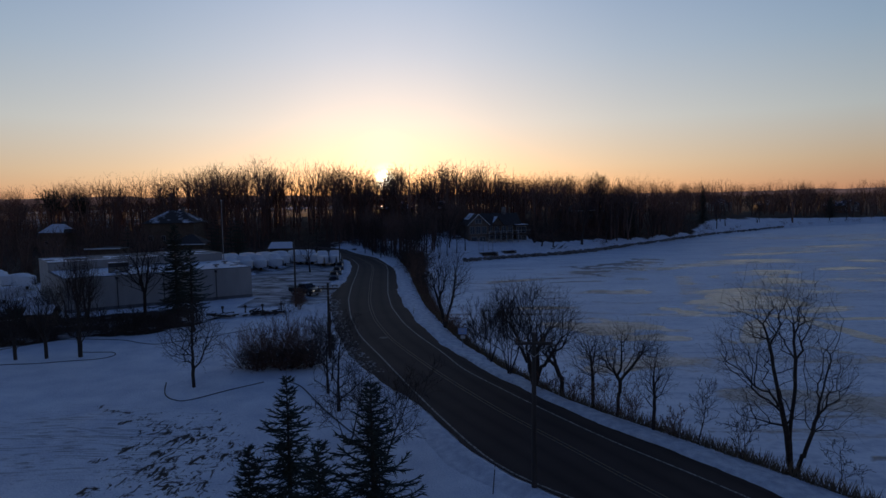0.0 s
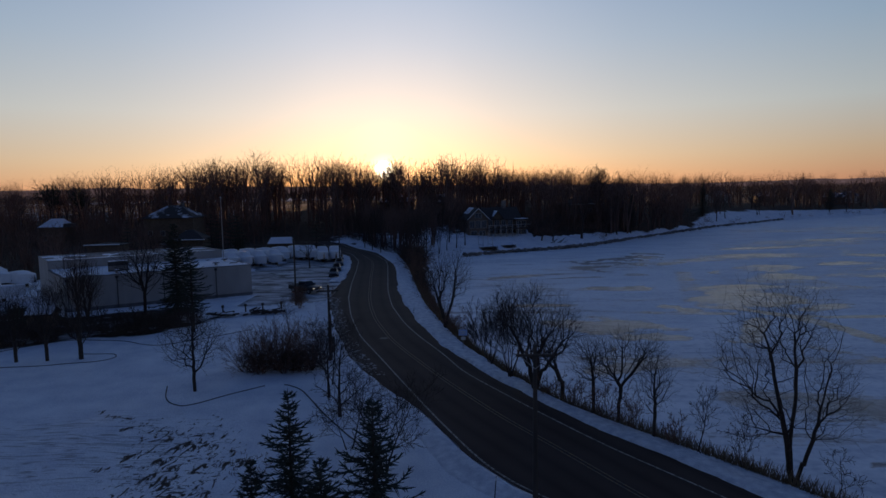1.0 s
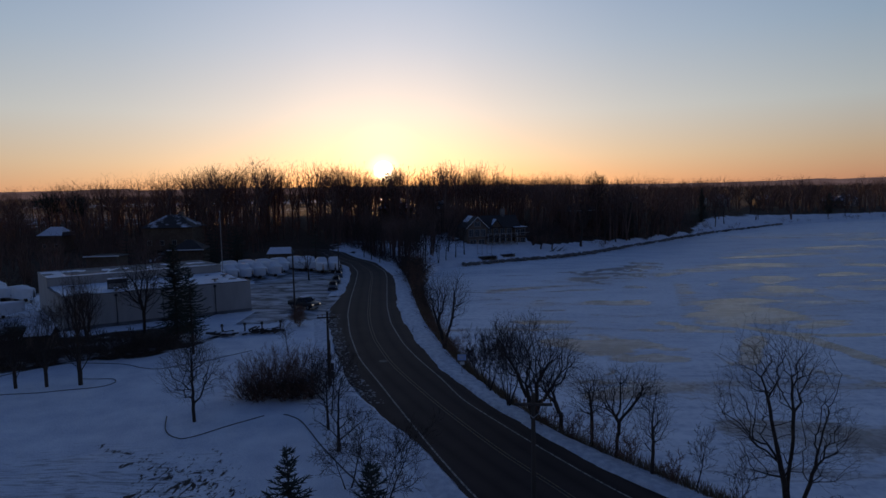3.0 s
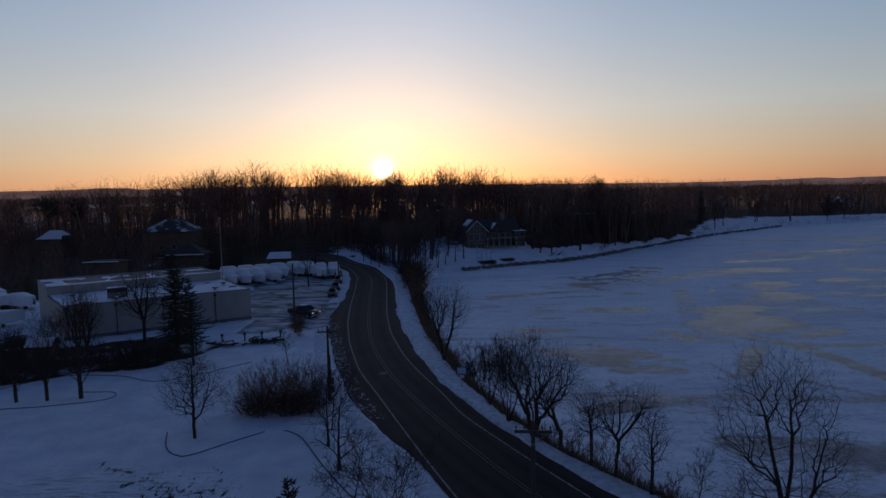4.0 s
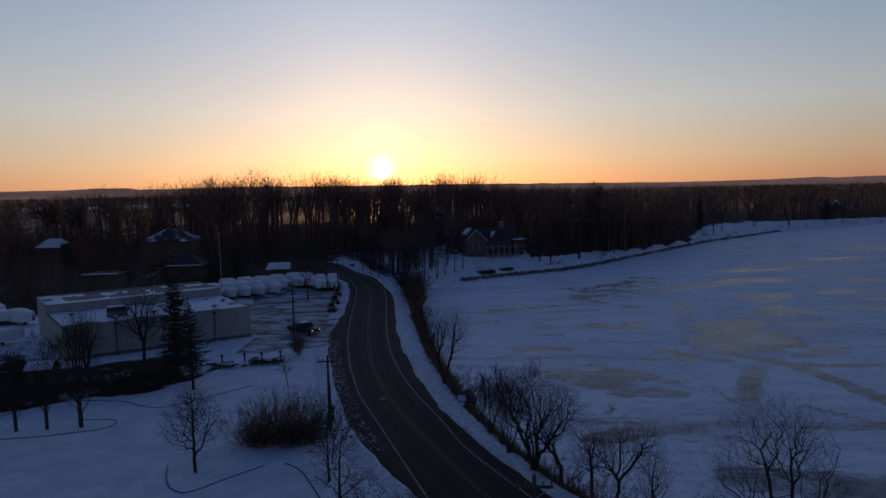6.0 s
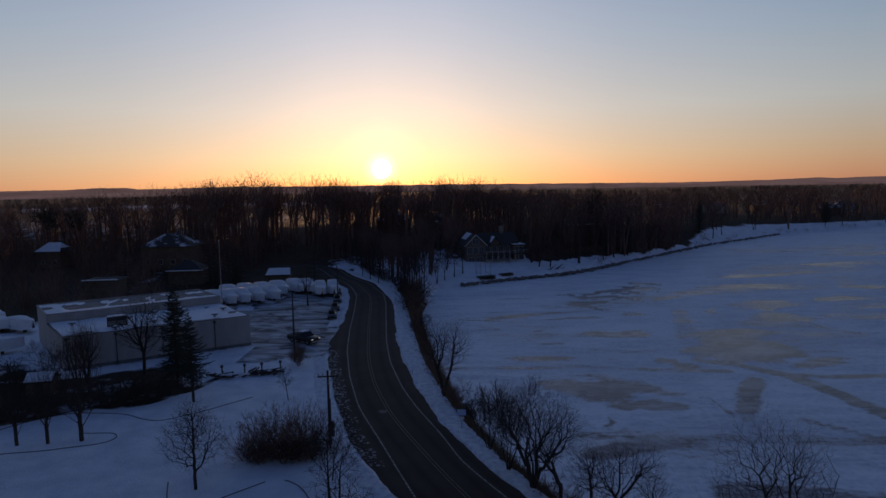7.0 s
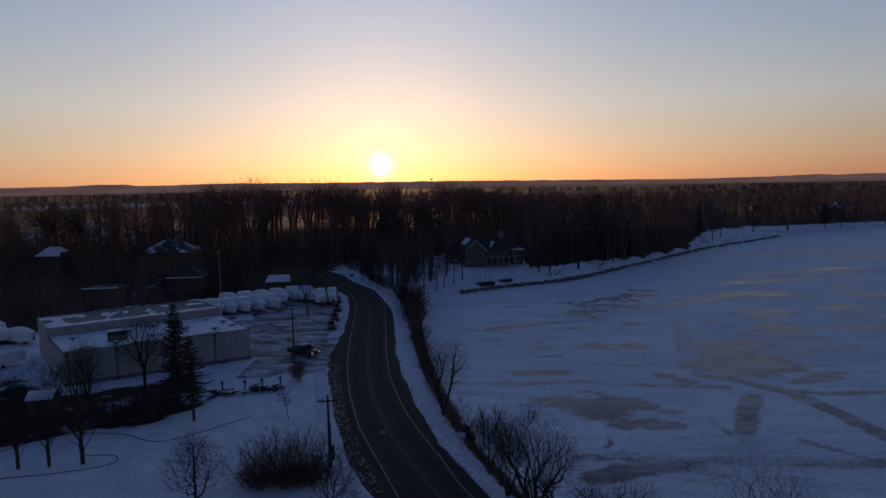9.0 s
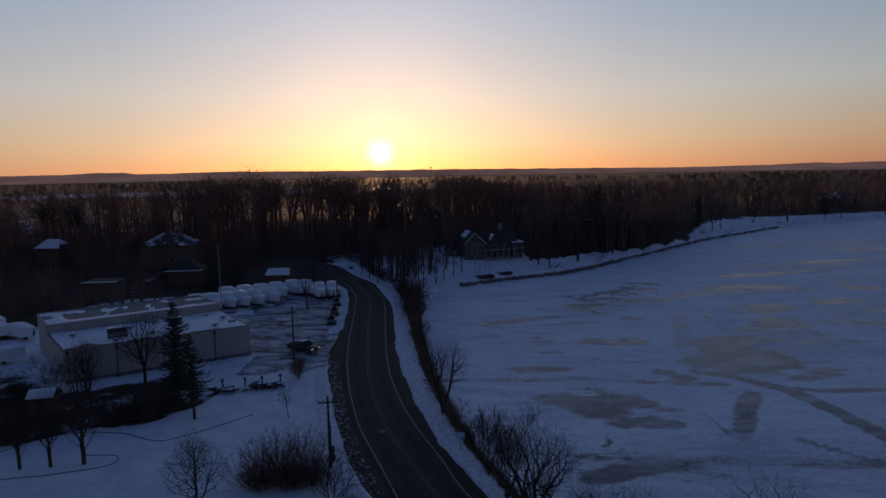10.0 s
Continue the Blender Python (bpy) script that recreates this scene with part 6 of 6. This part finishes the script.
def lake_house():
    gz = float(ground_height(13, 184)) - 0.8
    t = thing("lake_house", pose(4.6, 180.5, gz, 0, 0, 14), "large brown gabled lake house with white trim and decks", "house")
    box_part("gable_wing_wall", (0, 0, -0.5), (6.2, 9, 5.6), siding_mat, t)
    part("gable_front", gable_wall(bmesh.new(), 0, 6.2, 0.0, 5.6, 3.0), siding_mat, t)
    part("gable_roof", gable(bmesh.new(), 0, 6.2, 0, 10, 5.6, 3.0, "y"), shingle_mat, t, "dark shingled gable roof")
    part("roof_snow", gable(bmesh.new(), 0.2, 6.0, 4.5, 9.6, 5.8, 2.95, "y", 0.1, 0.1), snow_mat, t, "snow left on the slope")
    box_part("main_wall", (6.2, 2.5, -0.5), (17, 11, 5.4), siding_mat, t)
    part("main_roof", gable(bmesh.new(), 6.2, 17, 2.5, 11, 5.4, 3.2, "x"), shingle_mat, t, "dark shingled roof")
    part("dormer", gable_wall(bmesh.new(), 8, 11.5, 2.2, 5.4, 2.2, 3), siding_mat, t)
    part("dormer_roof", gable(bmesh.new(), 8, 11.5, 2.0, 6, 5.4, 2.2, "y", 0.35), shingle_mat, t)
    part("dormer_snow", gable(bmesh.new(), 8.1, 11.4, 2.2, 5.6, 5.58, 2.15, "y", 0.2, 0.09), snow_mat, t, "snow on the dormer")
    box_part("chimney", (12.6, 6.2, 5.5), (13.8, 7.4, 10.6), stone_mat, t, "stone chimney", 0.05)
    box_part("balcony_wing", (15.2, 1.2, -0.4), (18.6, 6, 5.0), siding_mat, t)
    box_part("balcony_roof", (14.9, 0.4, 5.0), (19.0, 6.3, 5.25), shingle_mat, t)
    box_part("balcony_snow", (15, 0.5, 5.254), (18.9, 6.2, 5.4), snow_mat, t, "snow on the flat roof", 0.05)
    box_part("deck", (5.8, -1.5, 2.5), (15.2, 2.5, 2.7), pole_mat, t)
    for k in range(6):
        box_part("deck_post", (5.9 + 1.8 * k, -1.45, -0.5), (6.1 + 1.8 * k, -1.25, 3.7), dull_trim_mat, t)
    box_part("deck_rail", (5.8, -1.45, 3.6), (15.2, -1.33, 3.72), dull_trim_mat, t)
    box_part("deck_rail", (15.2, -0.2, 3.6), (19.4, -0.08, 3.72), dull_trim_mat, t)
    box_part("deck", (15.2, -0.3, 2.5), (19.5, 1.2, 2.7), pole_mat, t)
    for k in range(3):
        window(t, 0.6 + 1.8 * k, 1.9 + 1.8 * k, 3.0, 5.0, -0.02)
    window(t, 2.2, 4.0, 6.0, 7.2, -0.02)
    for k in range(2):
        window(t, 0.9 + 2.6 * k, 2.6 + 2.6 * k, 0.4, 2.0, -0.02)
    for k in range(4):
        window(t, 6.9 + 2.1 * k, 8.2 + 2.1 * k, 3.0, 4.9, 2.48)
        window(t, 6.9 + 2.1 * k, 8.4 + 2.1 * k, 0.3, 2.1, 2.48)
    for k in range(2):
        window(t, 15.5 + 1.6 * k, 16.7 + 1.6 * k, 2.9, 4.6, 1.18)
        window(t, 15.5 + 1.6 * k, 16.7 + 1.6 * k, 0.3, 2.0, 1.18)
    for s in (-1, 1):
        bm = bmesh.new()
        rod(bm, (3.1 + s * 3.5, -0.5, 5.35), (3.1, -0.5, 8.72), 0.1, n=4)
        part("bargeboard", bm, trim_mat, t, "white bargeboard")


lake_house()


def hip_house(x, y, w, d, h, rise, turn, label, snowy=True, wall=None, cover=None, panes=True, ridge=None):
    t = thing("house", place_on_ground(x, y, turn), label, "house", "houses in the woods")
    box_part("wall", (-w / 2, -d / 2, -0.5), (w / 2, d / 2, h), wall or siding_mat, t)
    def hip(lift, grow_):
        bm = bmesh.new()
        a, b_ = w / 2 + grow_, d / 2 + grow_
        r = max(0.4, w / 2 - d / 2) if ridge is None else ridge
        base = [bm.verts.new(p) for p in ((-a, -b_, h + lift), (a, -b_, h + lift), (a, b_, h + lift), (-a, b_, h + lift))]
        top = [bm.verts.new((-r, 0, h + rise + lift)), bm.verts.new((r, 0, h + rise + lift))]
        bm.faces.new(base[::-1])
        for f in ((base[0], base[1], top[1], top[0]), (base[1], base[2], top[1]), (base[2], base[3], top[0], top[1]), (base[3], base[0], top[0])):
            bm.faces.new(f)
        return bm
    part("roof", hip(0, 0.6), shingle_mat, t, "dark hip roof")
    if not snowy:
        box_part("eave_snow", (-w / 2 - 0.5, -d / 2 - 0.62, h + 0.08), (w / 2 + 0.5, -d / 2 - 0.1, h + 0.3), snow_mat, t, "snow along the eave", 0.05)
    if snowy:
        part("roof_snow", hip(0.1, 0.45), cover or patchy_snow_mat, t, "patchy snow on the roof")
    if panes:
        box_part("chimney", (w * 0.12, 0.2, h), (w * 0.12 + 0.8, 1.0, h + rise + 0.9), stone_mat, t)
    n = max(2, int(w / 3)) if panes else 0
    for k in range(n):
        cx = -w / 2 + w * (k + 0.5) / n
        window(t, cx - 0.5, cx + 0.5, 1.0, 2.3, -d / 2 - 0.02)
    return t


hip_house(-69, 161, 8.4, 7, 3.4, 2.6, 4, "low house with snow along its dark eaves", False, panes=False)
hip_house(-79, 174.5, 13.5, 10, 5.8, 3.4, 3, "house with a snowy hip roof among trees")
hip_house(-132, 204, 8.2, 7, 5.0, 2.8, -4, "house with a snow-white roof among trees", cover=snow_mat, ridge=2.2)
hip_house(-44, 157, 5.4, 4, 2.9, 1.5, 6, "small shed with a snowy roof", cover=snow_mat, panes=False, ridge=2.6)
hip_house(-80.5, 142, 6.8, 6, 4.6, 0.5, 6, "flat-roofed garage with snow along its front edge", False, panes=False)
rng2 = random.Random(8)
for i, (x, y) in enumerate([(128, 362), (170, 398), (243, 400), (150, 430), (268, 425), (225, 450), (118, 410)]):
    hip_house(x, y, 12 + 4 * rng2.random(), 9, 4.5, 3, rng2.uniform(-30, 30), "far house among bare trees", i % 3 != 0, pale_siding_mat if i % 3 == 1 else siding_mat, panes=i % 2 == 0)
hip_house(-24, 262, 14, 9, 4, 3, 10, "house half hidden in the woods", True)
hip_house(-5, 236, 13, 9, 4, 3, -8, "house half hidden in the woods", True)
hip_house(48, 232, 13, 9, 4, 3, 20, "low house behind the shore trees", False)

# ---- shore: stones, jetty frames, fallen tree ----
rng = random.Random(21)
stone_mes = []
for k in range(5):
    bm = bmesh.new()
    bmesh.ops.create_icosphere(bm, subdivisions=1, radius=0.5)
    for v in bm.verts:
        v.co = Vector((v.co.x * 1.2, v.co.y, v.co.z * 0.75)) * rng.uniform(0.75, 1.2)
    me = bpy.data.meshes.new("stone")
    bm.to_mesh(me)
    bm.free()
    me.materials.append(stone_mat)
    stone_mes.append(me)
wall = thing("stone_shore_edge", pose(0, 0, 0), "dark rough stones along the far lake shore", "stone edge", kind="structure")
pts = [(3, 157.6), (16, 166.6), (31, 173.4), (42, 183), (56, 198), (80, 224), (103, 249), (130, 272), (158, 295)]
for (ax, ay), (bx, by) in zip(pts, pts[1:]):
    L = math.hypot(bx - ax, by - ay)
    gap = 0.4 if ax < 50 else 0.85
    for k in range(int(L / gap)):
        f = k / (L / gap)
        o = part_me("stone", stone_mes[rng.randrange(5)], wall)
        s = rng.uniform(0.75, 1.5)
        o.matrix_basis = pose(ax + (bx - ax) * f + rng.gauss(0, 0.25), ay + (by - ay) * f + rng.gauss(0, 0.25) + 0.3, ICE_Z + 0.25 + rng.uniform(0, .35), rng.uniform(-20, 20), rng.uniform(-20, 20), rng.uniform(0, 360)) @ Matrix.Diagonal((s, s, s, 1))


def jetty(x, y, turn, w, d):
    z = ICE_Z
    t = thing("stacked_jetty", pose(x, y, z + 0.9, 0, 0, turn), "dismantled dock frames stacked on the shore", "jetty", "dock frames")
    for k in range(4):
        bm = bmesh.new()
        for j in range(7):
            box(bm, (-w / 2, -d / 2 + d * j / 7, 0.25 * k + 0.002 * j), (w / 2, -d / 2 + d * j / 7 + d / 9, 0.25 * k + 0.09))
        part("dock_section", bm, pole_mat, t)
    for sx in (-1, 1):
        for sy in (-1, 1):
            part("leg", rod(bmesh.new(), (sx * w / 2 * 0.9, sy * d / 2 * 0.8, -0.9), (sx * w / 2 * 0.9, sy * d / 2 * 0.8, 1.2), 0.05, n=6), steel_mat, t)


jetty(9.6, 165.0, 30, 5.0, 2.2)
jetty(15.4, 169.4, 28, 4.0, 1.8)
lift_ = thing("boat_lift", pose(9.0, 167.8, ICE_Z + 1.2, 0, 0, 20), "bare boat lift frame pulled ashore", "boat lift")
for sx in (-1, 1):
    for sy in (-1, 1):
        part("post", rod(bmesh.new(), (sx * 1.4, sy * 1.6, -1.2), (sx * 1.4, sy * 1.6, 4.2), 0.06, n=6), steel_mat, lift_)
for sx in (-1, 1):
    part("rail", rod(bmesh.new(), (sx * 1.4, -1.6, 1.0), (sx * 1.4, 1.6, 1.0), 0.06, n=6), steel_mat, lift_)

full_tree(29.4, 180.6, 140, "crooked bare shore tree with low bent limbs", "shore trees", [stem((0.2, 2.2), (-0.5, 3.6), (0.6, 5.4), (1.8, 6.2)), stem((0.2, 2.0), (1.6, 2.8), (3.4, 2.6))], [((0.6, 0, 6.4), (2.8, 2.4, 1.8), 1.0), ((3.0, 0, 3.4), (1.8, 1.4, 1.2), 0.5)], 420, 0.02, reach=0.2, twig=0.8, power=0.42)
full_tree(26.0, 180.0, 144, "bent bare shore tree leaning over the ice", "shore trees", [stem((0.3, 1.4), (-0.9, 3.0), (-0.3, 4.6))], [((-0.4, 0, 5.0), (2.2, 1.8, 1.5), 1.0)], 300, 0.02, reach=0.2, twig=0.7, power=0.42)
bare_tree(53, 226, 20, 143, "tall bare tree standing above the shore woods", "shore trees", stems=1, fork=0.35, angle=40, kids=(13, 9, 6, 0), thick=0.022, thin=0.035, crown=(12.5, 5.5, 7.6))
bare_tree(39.6, 189, 13, 141, "stout bare shore tree on the lawn", "shore trees", stems=1, fork=0.45, angle=42, kids=(10, 6, 5, 3), thick=0.035, thin=0.02)
for i, (x, y, h) in enumerate([(49, 197, 12), (54, 203, 13), (60, 208, 12), (65, 215, 13), (71, 220, 12), (78, 231, 12), (1, 164, 9), (-1.5, 160, 8), (-3.5, 157, 8), (3.4, 168, 10), (-1, 170, 11), (120, 273, 11), (145, 296, 10), (170, 312, 9), (196, 324, 10)]):
    bare_tree(x, y, h, 150 + i, "slim bare shore tree above the ice", "shore trees", stems=1 + (i % 4 == 0), fork=0.35, angle=38, kids=(9, 6, 4, 3), thick=0.022, thin=0.018)
fallen = thing("fallen_tree", pose(22.4, 175.0, ICE_Z + 0.5, 0, 0, 16), "fallen bare trunk lying along the shore", "fallen tree")
part("trunk", rod(bmesh.new(), (0, 0, 0.2), (8.5, 0.6, 0.5), 0.5, 0.22, 10), bark_mat, fallen)
bm = bmesh.new()
for k in range(9):
    rod(bm, (5 + 0.5 * k, 0.35, 0.4), (6.5 + 0.7 * k, -0.5 + 0.25 * k, 1.4 + 0.35 * (k % 4)), 0.12, 0.03, 5)
part("limbs", bm, bark_mat, fallen)
spruce(62, 214, 13, 5, 31, "dark evergreen on the shore")
spruce(108, 268, 15, 7, 32, "dark evergreen on the shore", tiers=30)
spruce(205, 338, 12, 8, 33, "dark round evergreen at the water's edge", tiers=30)

x, y, h, r = -183, 400, 21.5, 1.7
t = thing("silo", place_on_ground(x, y), "dark cylindrical tower beyond the woods", "silo")
part("drum", rod(bmesh.new(), (0, 0, -1), (0, 0, h - 9), r, n=16), roofing_mat, t)
part("cap", rod(bmesh.new(), (0, 0, h - 9), (0, 0, h - 7.5), r, r * 0.3, 16), roofing_mat, t)
t = thing("water_tower", pose(-42, 1500, 3), "far water tower on the horizon", "water tower")
part("stem", rod(bmesh.new(), (0, 0, 0), (0, 0, 34), 0.5, n=10), roofing_mat, t)
bm = bmesh.new()
bmesh.ops.create_uvsphere(bm, u_segments=14, v_segments=10, radius=2.3, matrix=Matrix.Translation((0, 0, 34)))
part("tank", bm, roofing_mat, t)


pond_me, PX, PY = grid_mesh("pond", np.linspace(-150, -20, 20), np.linspace(840, 1000, 16), lambda x, y: np.full(x.shape, 8.0), ice_mat)
bm = bmesh.new()
bm.from_mesh(pond_me)
bmesh.ops.delete(bm, geom=[v for v in bm.verts if math.hypot((v.co.x + 86) / 58, (v.co.y - 920) / 74) > 1 + 0.12 * math.sin(v.co.x * 0.2)], context="VERTS")
for v in bm.verts:
    v.co.z = float(ground_height(-86, 920)) + 0.35
bm.to_mesh(pond_me)
bm.free()
float_attr(pond_me, "bare", np.full(len(pond_me.vertices), 1.5))
tagged(new("pond", pond_me), "small far frozen pond beyond the woods", "frozen pond", kind="structure")


# ---- vehicles ----
def wheel(parent, x, y, r, w=0.24):
    o = part("wheel", rod(bmesh.new(), (x - w / 2, y, r), (x + w / 2, y, r), r, n=18), tyre_mat, parent)
    part("rim", rod(bmesh.new(), (x - w / 2 - 0.006, y, r), (x + w / 2 + 0.006, y, r), r * 0.6, n=12), steel_mat, o)


def hull_loft(sections):
    """A closed body through cross sections: rows of y, half width low, half width high, z low, z high."""
    V, q = [], []
    for y, wl, wh, z0, z1 in sections:
        V += [(-wl * .92, y, z0), (-wl, y, z0 + (z1 - z0) * .3), (-wh, y, z1 - 0.07), (-wh + 0.1, y, z1), (wh - 0.1, y, z1), (wh, y, z1 - 0.07), (wl, y, z0 + (z1 - z0) * .3), (wl * .92, y, z0)]
    n = len(sections)
    for i in range(n - 1):
        for j in range(8):
            k = (j + 1) % 8
            q.append((8 * i + j, 8 * i + k, 8 * i + 8 + k, 8 * i + 8 + j))
    e = 8 * (n - 1)
    q += [(0, 1, 2, 3), (0, 3, 4, 7), (4, 5, 6, 7), (e, e + 3, e + 2, e + 1), (e, e + 7, e + 4, e + 3), (e + 4, e + 7, e + 6, e + 5)]
    return V, q


truck = thing("pickup_truck", pose(-23.6, 96.6, 0.06, 0, 0, 56), "dark pickup truck with lit headlights leaving the yard", "truck")
V, Q = hull_loft([(-2.75, .86, .84, .5, 1.02), (-2.6, .98, .95, .42, 1.12), (-1.35, 1.0, .97, .4, 1.18), (0.75, 1.0, .97, .4, 1.2), (2.7, 1.0, .97, .45, 1.2), (2.85, .97, .95, .5, 1.15)])
part_me("body", mesh_np("body", V, Q, mat=paint_mat, smooth=False), truck)
V, Q = hull_loft([(-1.45, .93, .9, 1.1, 1.22), (-0.75, .92, .78, 1.1, 1.85), (0.55, .92, .78, 1.1, 1.88), (0.85, .93, .85, 1.1, 1.3)])
part_me("cab", mesh_np("cab", V, Q, mat=paint_mat), truck)
box_part("roof_snow", (-.7, -0.65, 1.875), (.7, 0.5, 1.93), snow_mat, truck, "thin frost on the roof", 0.03)
bm = bmesh.new()
vs = [bm.verts.new(p) for p in ((-.8, -1.42, 1.27), (.8, -1.42, 1.27), (.7, -0.82, 1.8), (-.7, -0.82, 1.8))]
bm.faces.new(vs)
bmesh.ops.solidify(bm, geom=bm.faces, thickness=0.03)
part("windscreen", bm, glass_mat, truck)
for s in (-1, 1):
    box_part("side_window", (s * .9 - .02, -0.75, 1.3), (s * .9 + .02, 0.5, 1.72), glass_mat, truck)
    box_part("headlight", (s * .74 - .17, -2.79, .82), (s * .74 + .17, -2.6, 1.0), lamp_mat, truck, "lit headlight", 0.02)
    box_part("mirror", (s * 1.12 - .1, -1.1, 1.25), (s * 1.12 + .1, -0.98, 1.48), paint_mat, truck, "", 0.02)
    wheel(truck, s * .86, -1.75, .4)
    wheel(truck, s * .86, 1.75, .4)
box_part("grille", (-.5, -2.79, .68), (.5, -2.7, 1.0), dark_metal_mat, truck, "", 0.02)
box_part("bumper", (-.98, -2.9, .42), (.98, -2.72, .64), steel_mat, truck, "chrome bumper", 0.03)
box_part("load_bed", (-.82, 1.0, 1.16), (.82, 2.66, 1.205), tyre_mat, truck)


def parked_car(x, y, turn):
    t = thing("parked_car", pose(x, y, 0.07, 0, 0, turn), "dark parked car with a little snow on its roof", "car", "parked cars by the yard edge")
    V, Q = hull_loft([(-2.2, .76, .72, .4, .7), (-2.05, .88, .84, .3, .82), (-0.9, .9, .86, .25, .95), (1.3, .9, .86, .25, .98), (2.1, .86, .82, .35, .92), (2.2, .78, .74, .42, .85)])
    part_me("body", mesh_np("body", V, Q, mat=car_paint_mat), t)
    V, Q = hull_loft([(-1.1, .8, .76, .9, .98), (-0.4, .8, .62, .9, 1.42), (0.9, .8, .62, .9, 1.44), (1.7, .8, .74, .9, 1.02)])
    part_me("cabin", mesh_np("cabin", V, Q, mat=glass_mat), t, "dark car windows")
    box_part("roof", (-.62, -0.42, 1.4), (.62, 0.95, 1.46), car_paint_mat, t, "", 0.025)
    box_part("roof_snow", (-.5, -0.3, 1.462), (.5, 0.8, 1.5), patchy_snow_mat, t, "patchy snow on the roof", 0.015)
    for sx in (-1, 1):
        box_part("headlight", (sx * .6 - .13, -2.2, .56), (sx * .6 + .13, -2.1, .68), white_mat, t, "unlit headlight", 0.015)
        box_part("tail_light", (sx * .64 - .1, 2.12, .68), (sx * .64 + .1, 2.2, .8), insulator_mat, t, "dark red tail light", 0.015)
    for sx in (-1, 1):
        for yy_ in (-1.35, 1.35):
            wheel(t, sx * .78, yy_, .32, .2)


for x, y in ((-22.6, 115.2), (-23.4, 122.6), (-24.6, 131.8), (-26.2, 141.0)):
    parked_car(x, y, 10)

cover = thing("manhole_cover", pose(-7.6, 65.4, 0.022), "pale round manhole cover set in the asphalt", "manhole cover")
part("ring", rod(bmesh.new(), (0, 0, -0.05), (0, 0, 0.006), 0.48, n=20), kerb_mat, cover)
part("lid", rod(bmesh.new(), (0, 0, -0.05), (0, 0, 0.012), 0.38, n=20), stone_mat, cover)

# ---- posts and a log pile by the yard ----
pile = thing("log_pile", pose(-27.0, 79.6, 0.05, 0, 0, 12), "dark snow-dusted logs heaped beside the yard", "log pile")
rng = random.Random(33)
for k in range(34):
    x, y = rng.uniform(-4.4, 4.2), rng.uniform(-0.9, 0.9)
    a, L, r = rng.uniform(-1.4, 1.4), rng.uniform(0.5, 1.3), rng.uniform(0.07, 0.17)
    z = r + max(0, 0.5 - 0.25 * abs(y)) * rng.random() * (1.2 - 0.2 * abs(x))
    bm = rod(bmesh.new(), (x - math.cos(a) * L, y - math.sin(a) * L * 0.6, max(r, z - 0.1)), (x + math.cos(a) * L, y + math.sin(a) * L * 0.6, z + rng.uniform(-0.05, 0.2)), r, r * 0.75, 7)
    part("log", bm, bark_mat if k % 3 else pole_mat, pile)
for k in range(9):
    x, y, w = -4.0 + k * 0.95 + rng.uniform(-0.3, 0.3), rng.uniform(-0.5, 0.6), rng.uniform(0.35, 0.7)
    bm = bmesh.new()
    bmesh.ops.create_icosphere(bm, subdivisions=2, radius=0.5, matrix=Matrix.Translation((x, y, 0.12)) @ Matrix.Diagonal((w * 2, w * 1.2, 0.6, 1)))
    for v in bm.verts:
        v.co += Vector((rng.gauss(0, 0.05), rng.gauss(0, 0.05), rng.gauss(0, 0.03)))
    part("snow_clump", bm, snow_mat, pile, "snow lodged between the logs")
for x, y in ((-30.9, 80.6), (-27.9, 80.8), (-25.7, 81.2), (-23.4, 82.0)):
    t = thing("bollard", place_on_ground(x, y), "short dark post with a capped top by the yard", "post", "yard posts")
    bm = rod(bmesh.new(), (0, 0, -0.2), (0, 0, 1.0), 0.1, n=8)
    rod(bm, (0, 0, 0.95), (0, 0, 1.25), 0.22, 0.16, 8)
    part("post", bm, pole_mat, t)

# ---- slush left along the asphalt ----
r_ = np.random.RandomState(3)
n_ = 520
ys_ = 52 + 40 * r_.rand(n_)
xs_ = edge_left(ys_) + 0.1 + 1.5 * r_.rand(n_) ** 1.5
V, Q = [], []
for k_ in range(n_):
    c_, s_ = np.array([xs_[k_], ys_[k_], 0.02]), 0.04 + 0.13 * r_.rand() ** 2
    ring_ = [(c_[0] + s_ * 1.3 * math.cos(a) * (0.7 + 0.5 * r_.rand()), c_[1] + s_ * 1.3 * math.sin(a) * (0.7 + 0.5 * r_.rand()), 0.015) for a in np.linspace(0, 5.2, 6)]
    i_ = len(V)
    V += ring_ + [(c_[0] + 0.3 * s_ * r_.randn(), c_[1] + 0.3 * s_ * r_.randn(), 0.03 + 0.35 * s_)]
    Q += [(i_ + j, i_ + (j + 1) % 6, i_ + 6) for j in range(6)]
tagged(new("slush", mesh_np("slush", V, None, Q, slush_mat)), "scattered lumps of slush along the asphalt edge", "slush", kind="stuff")
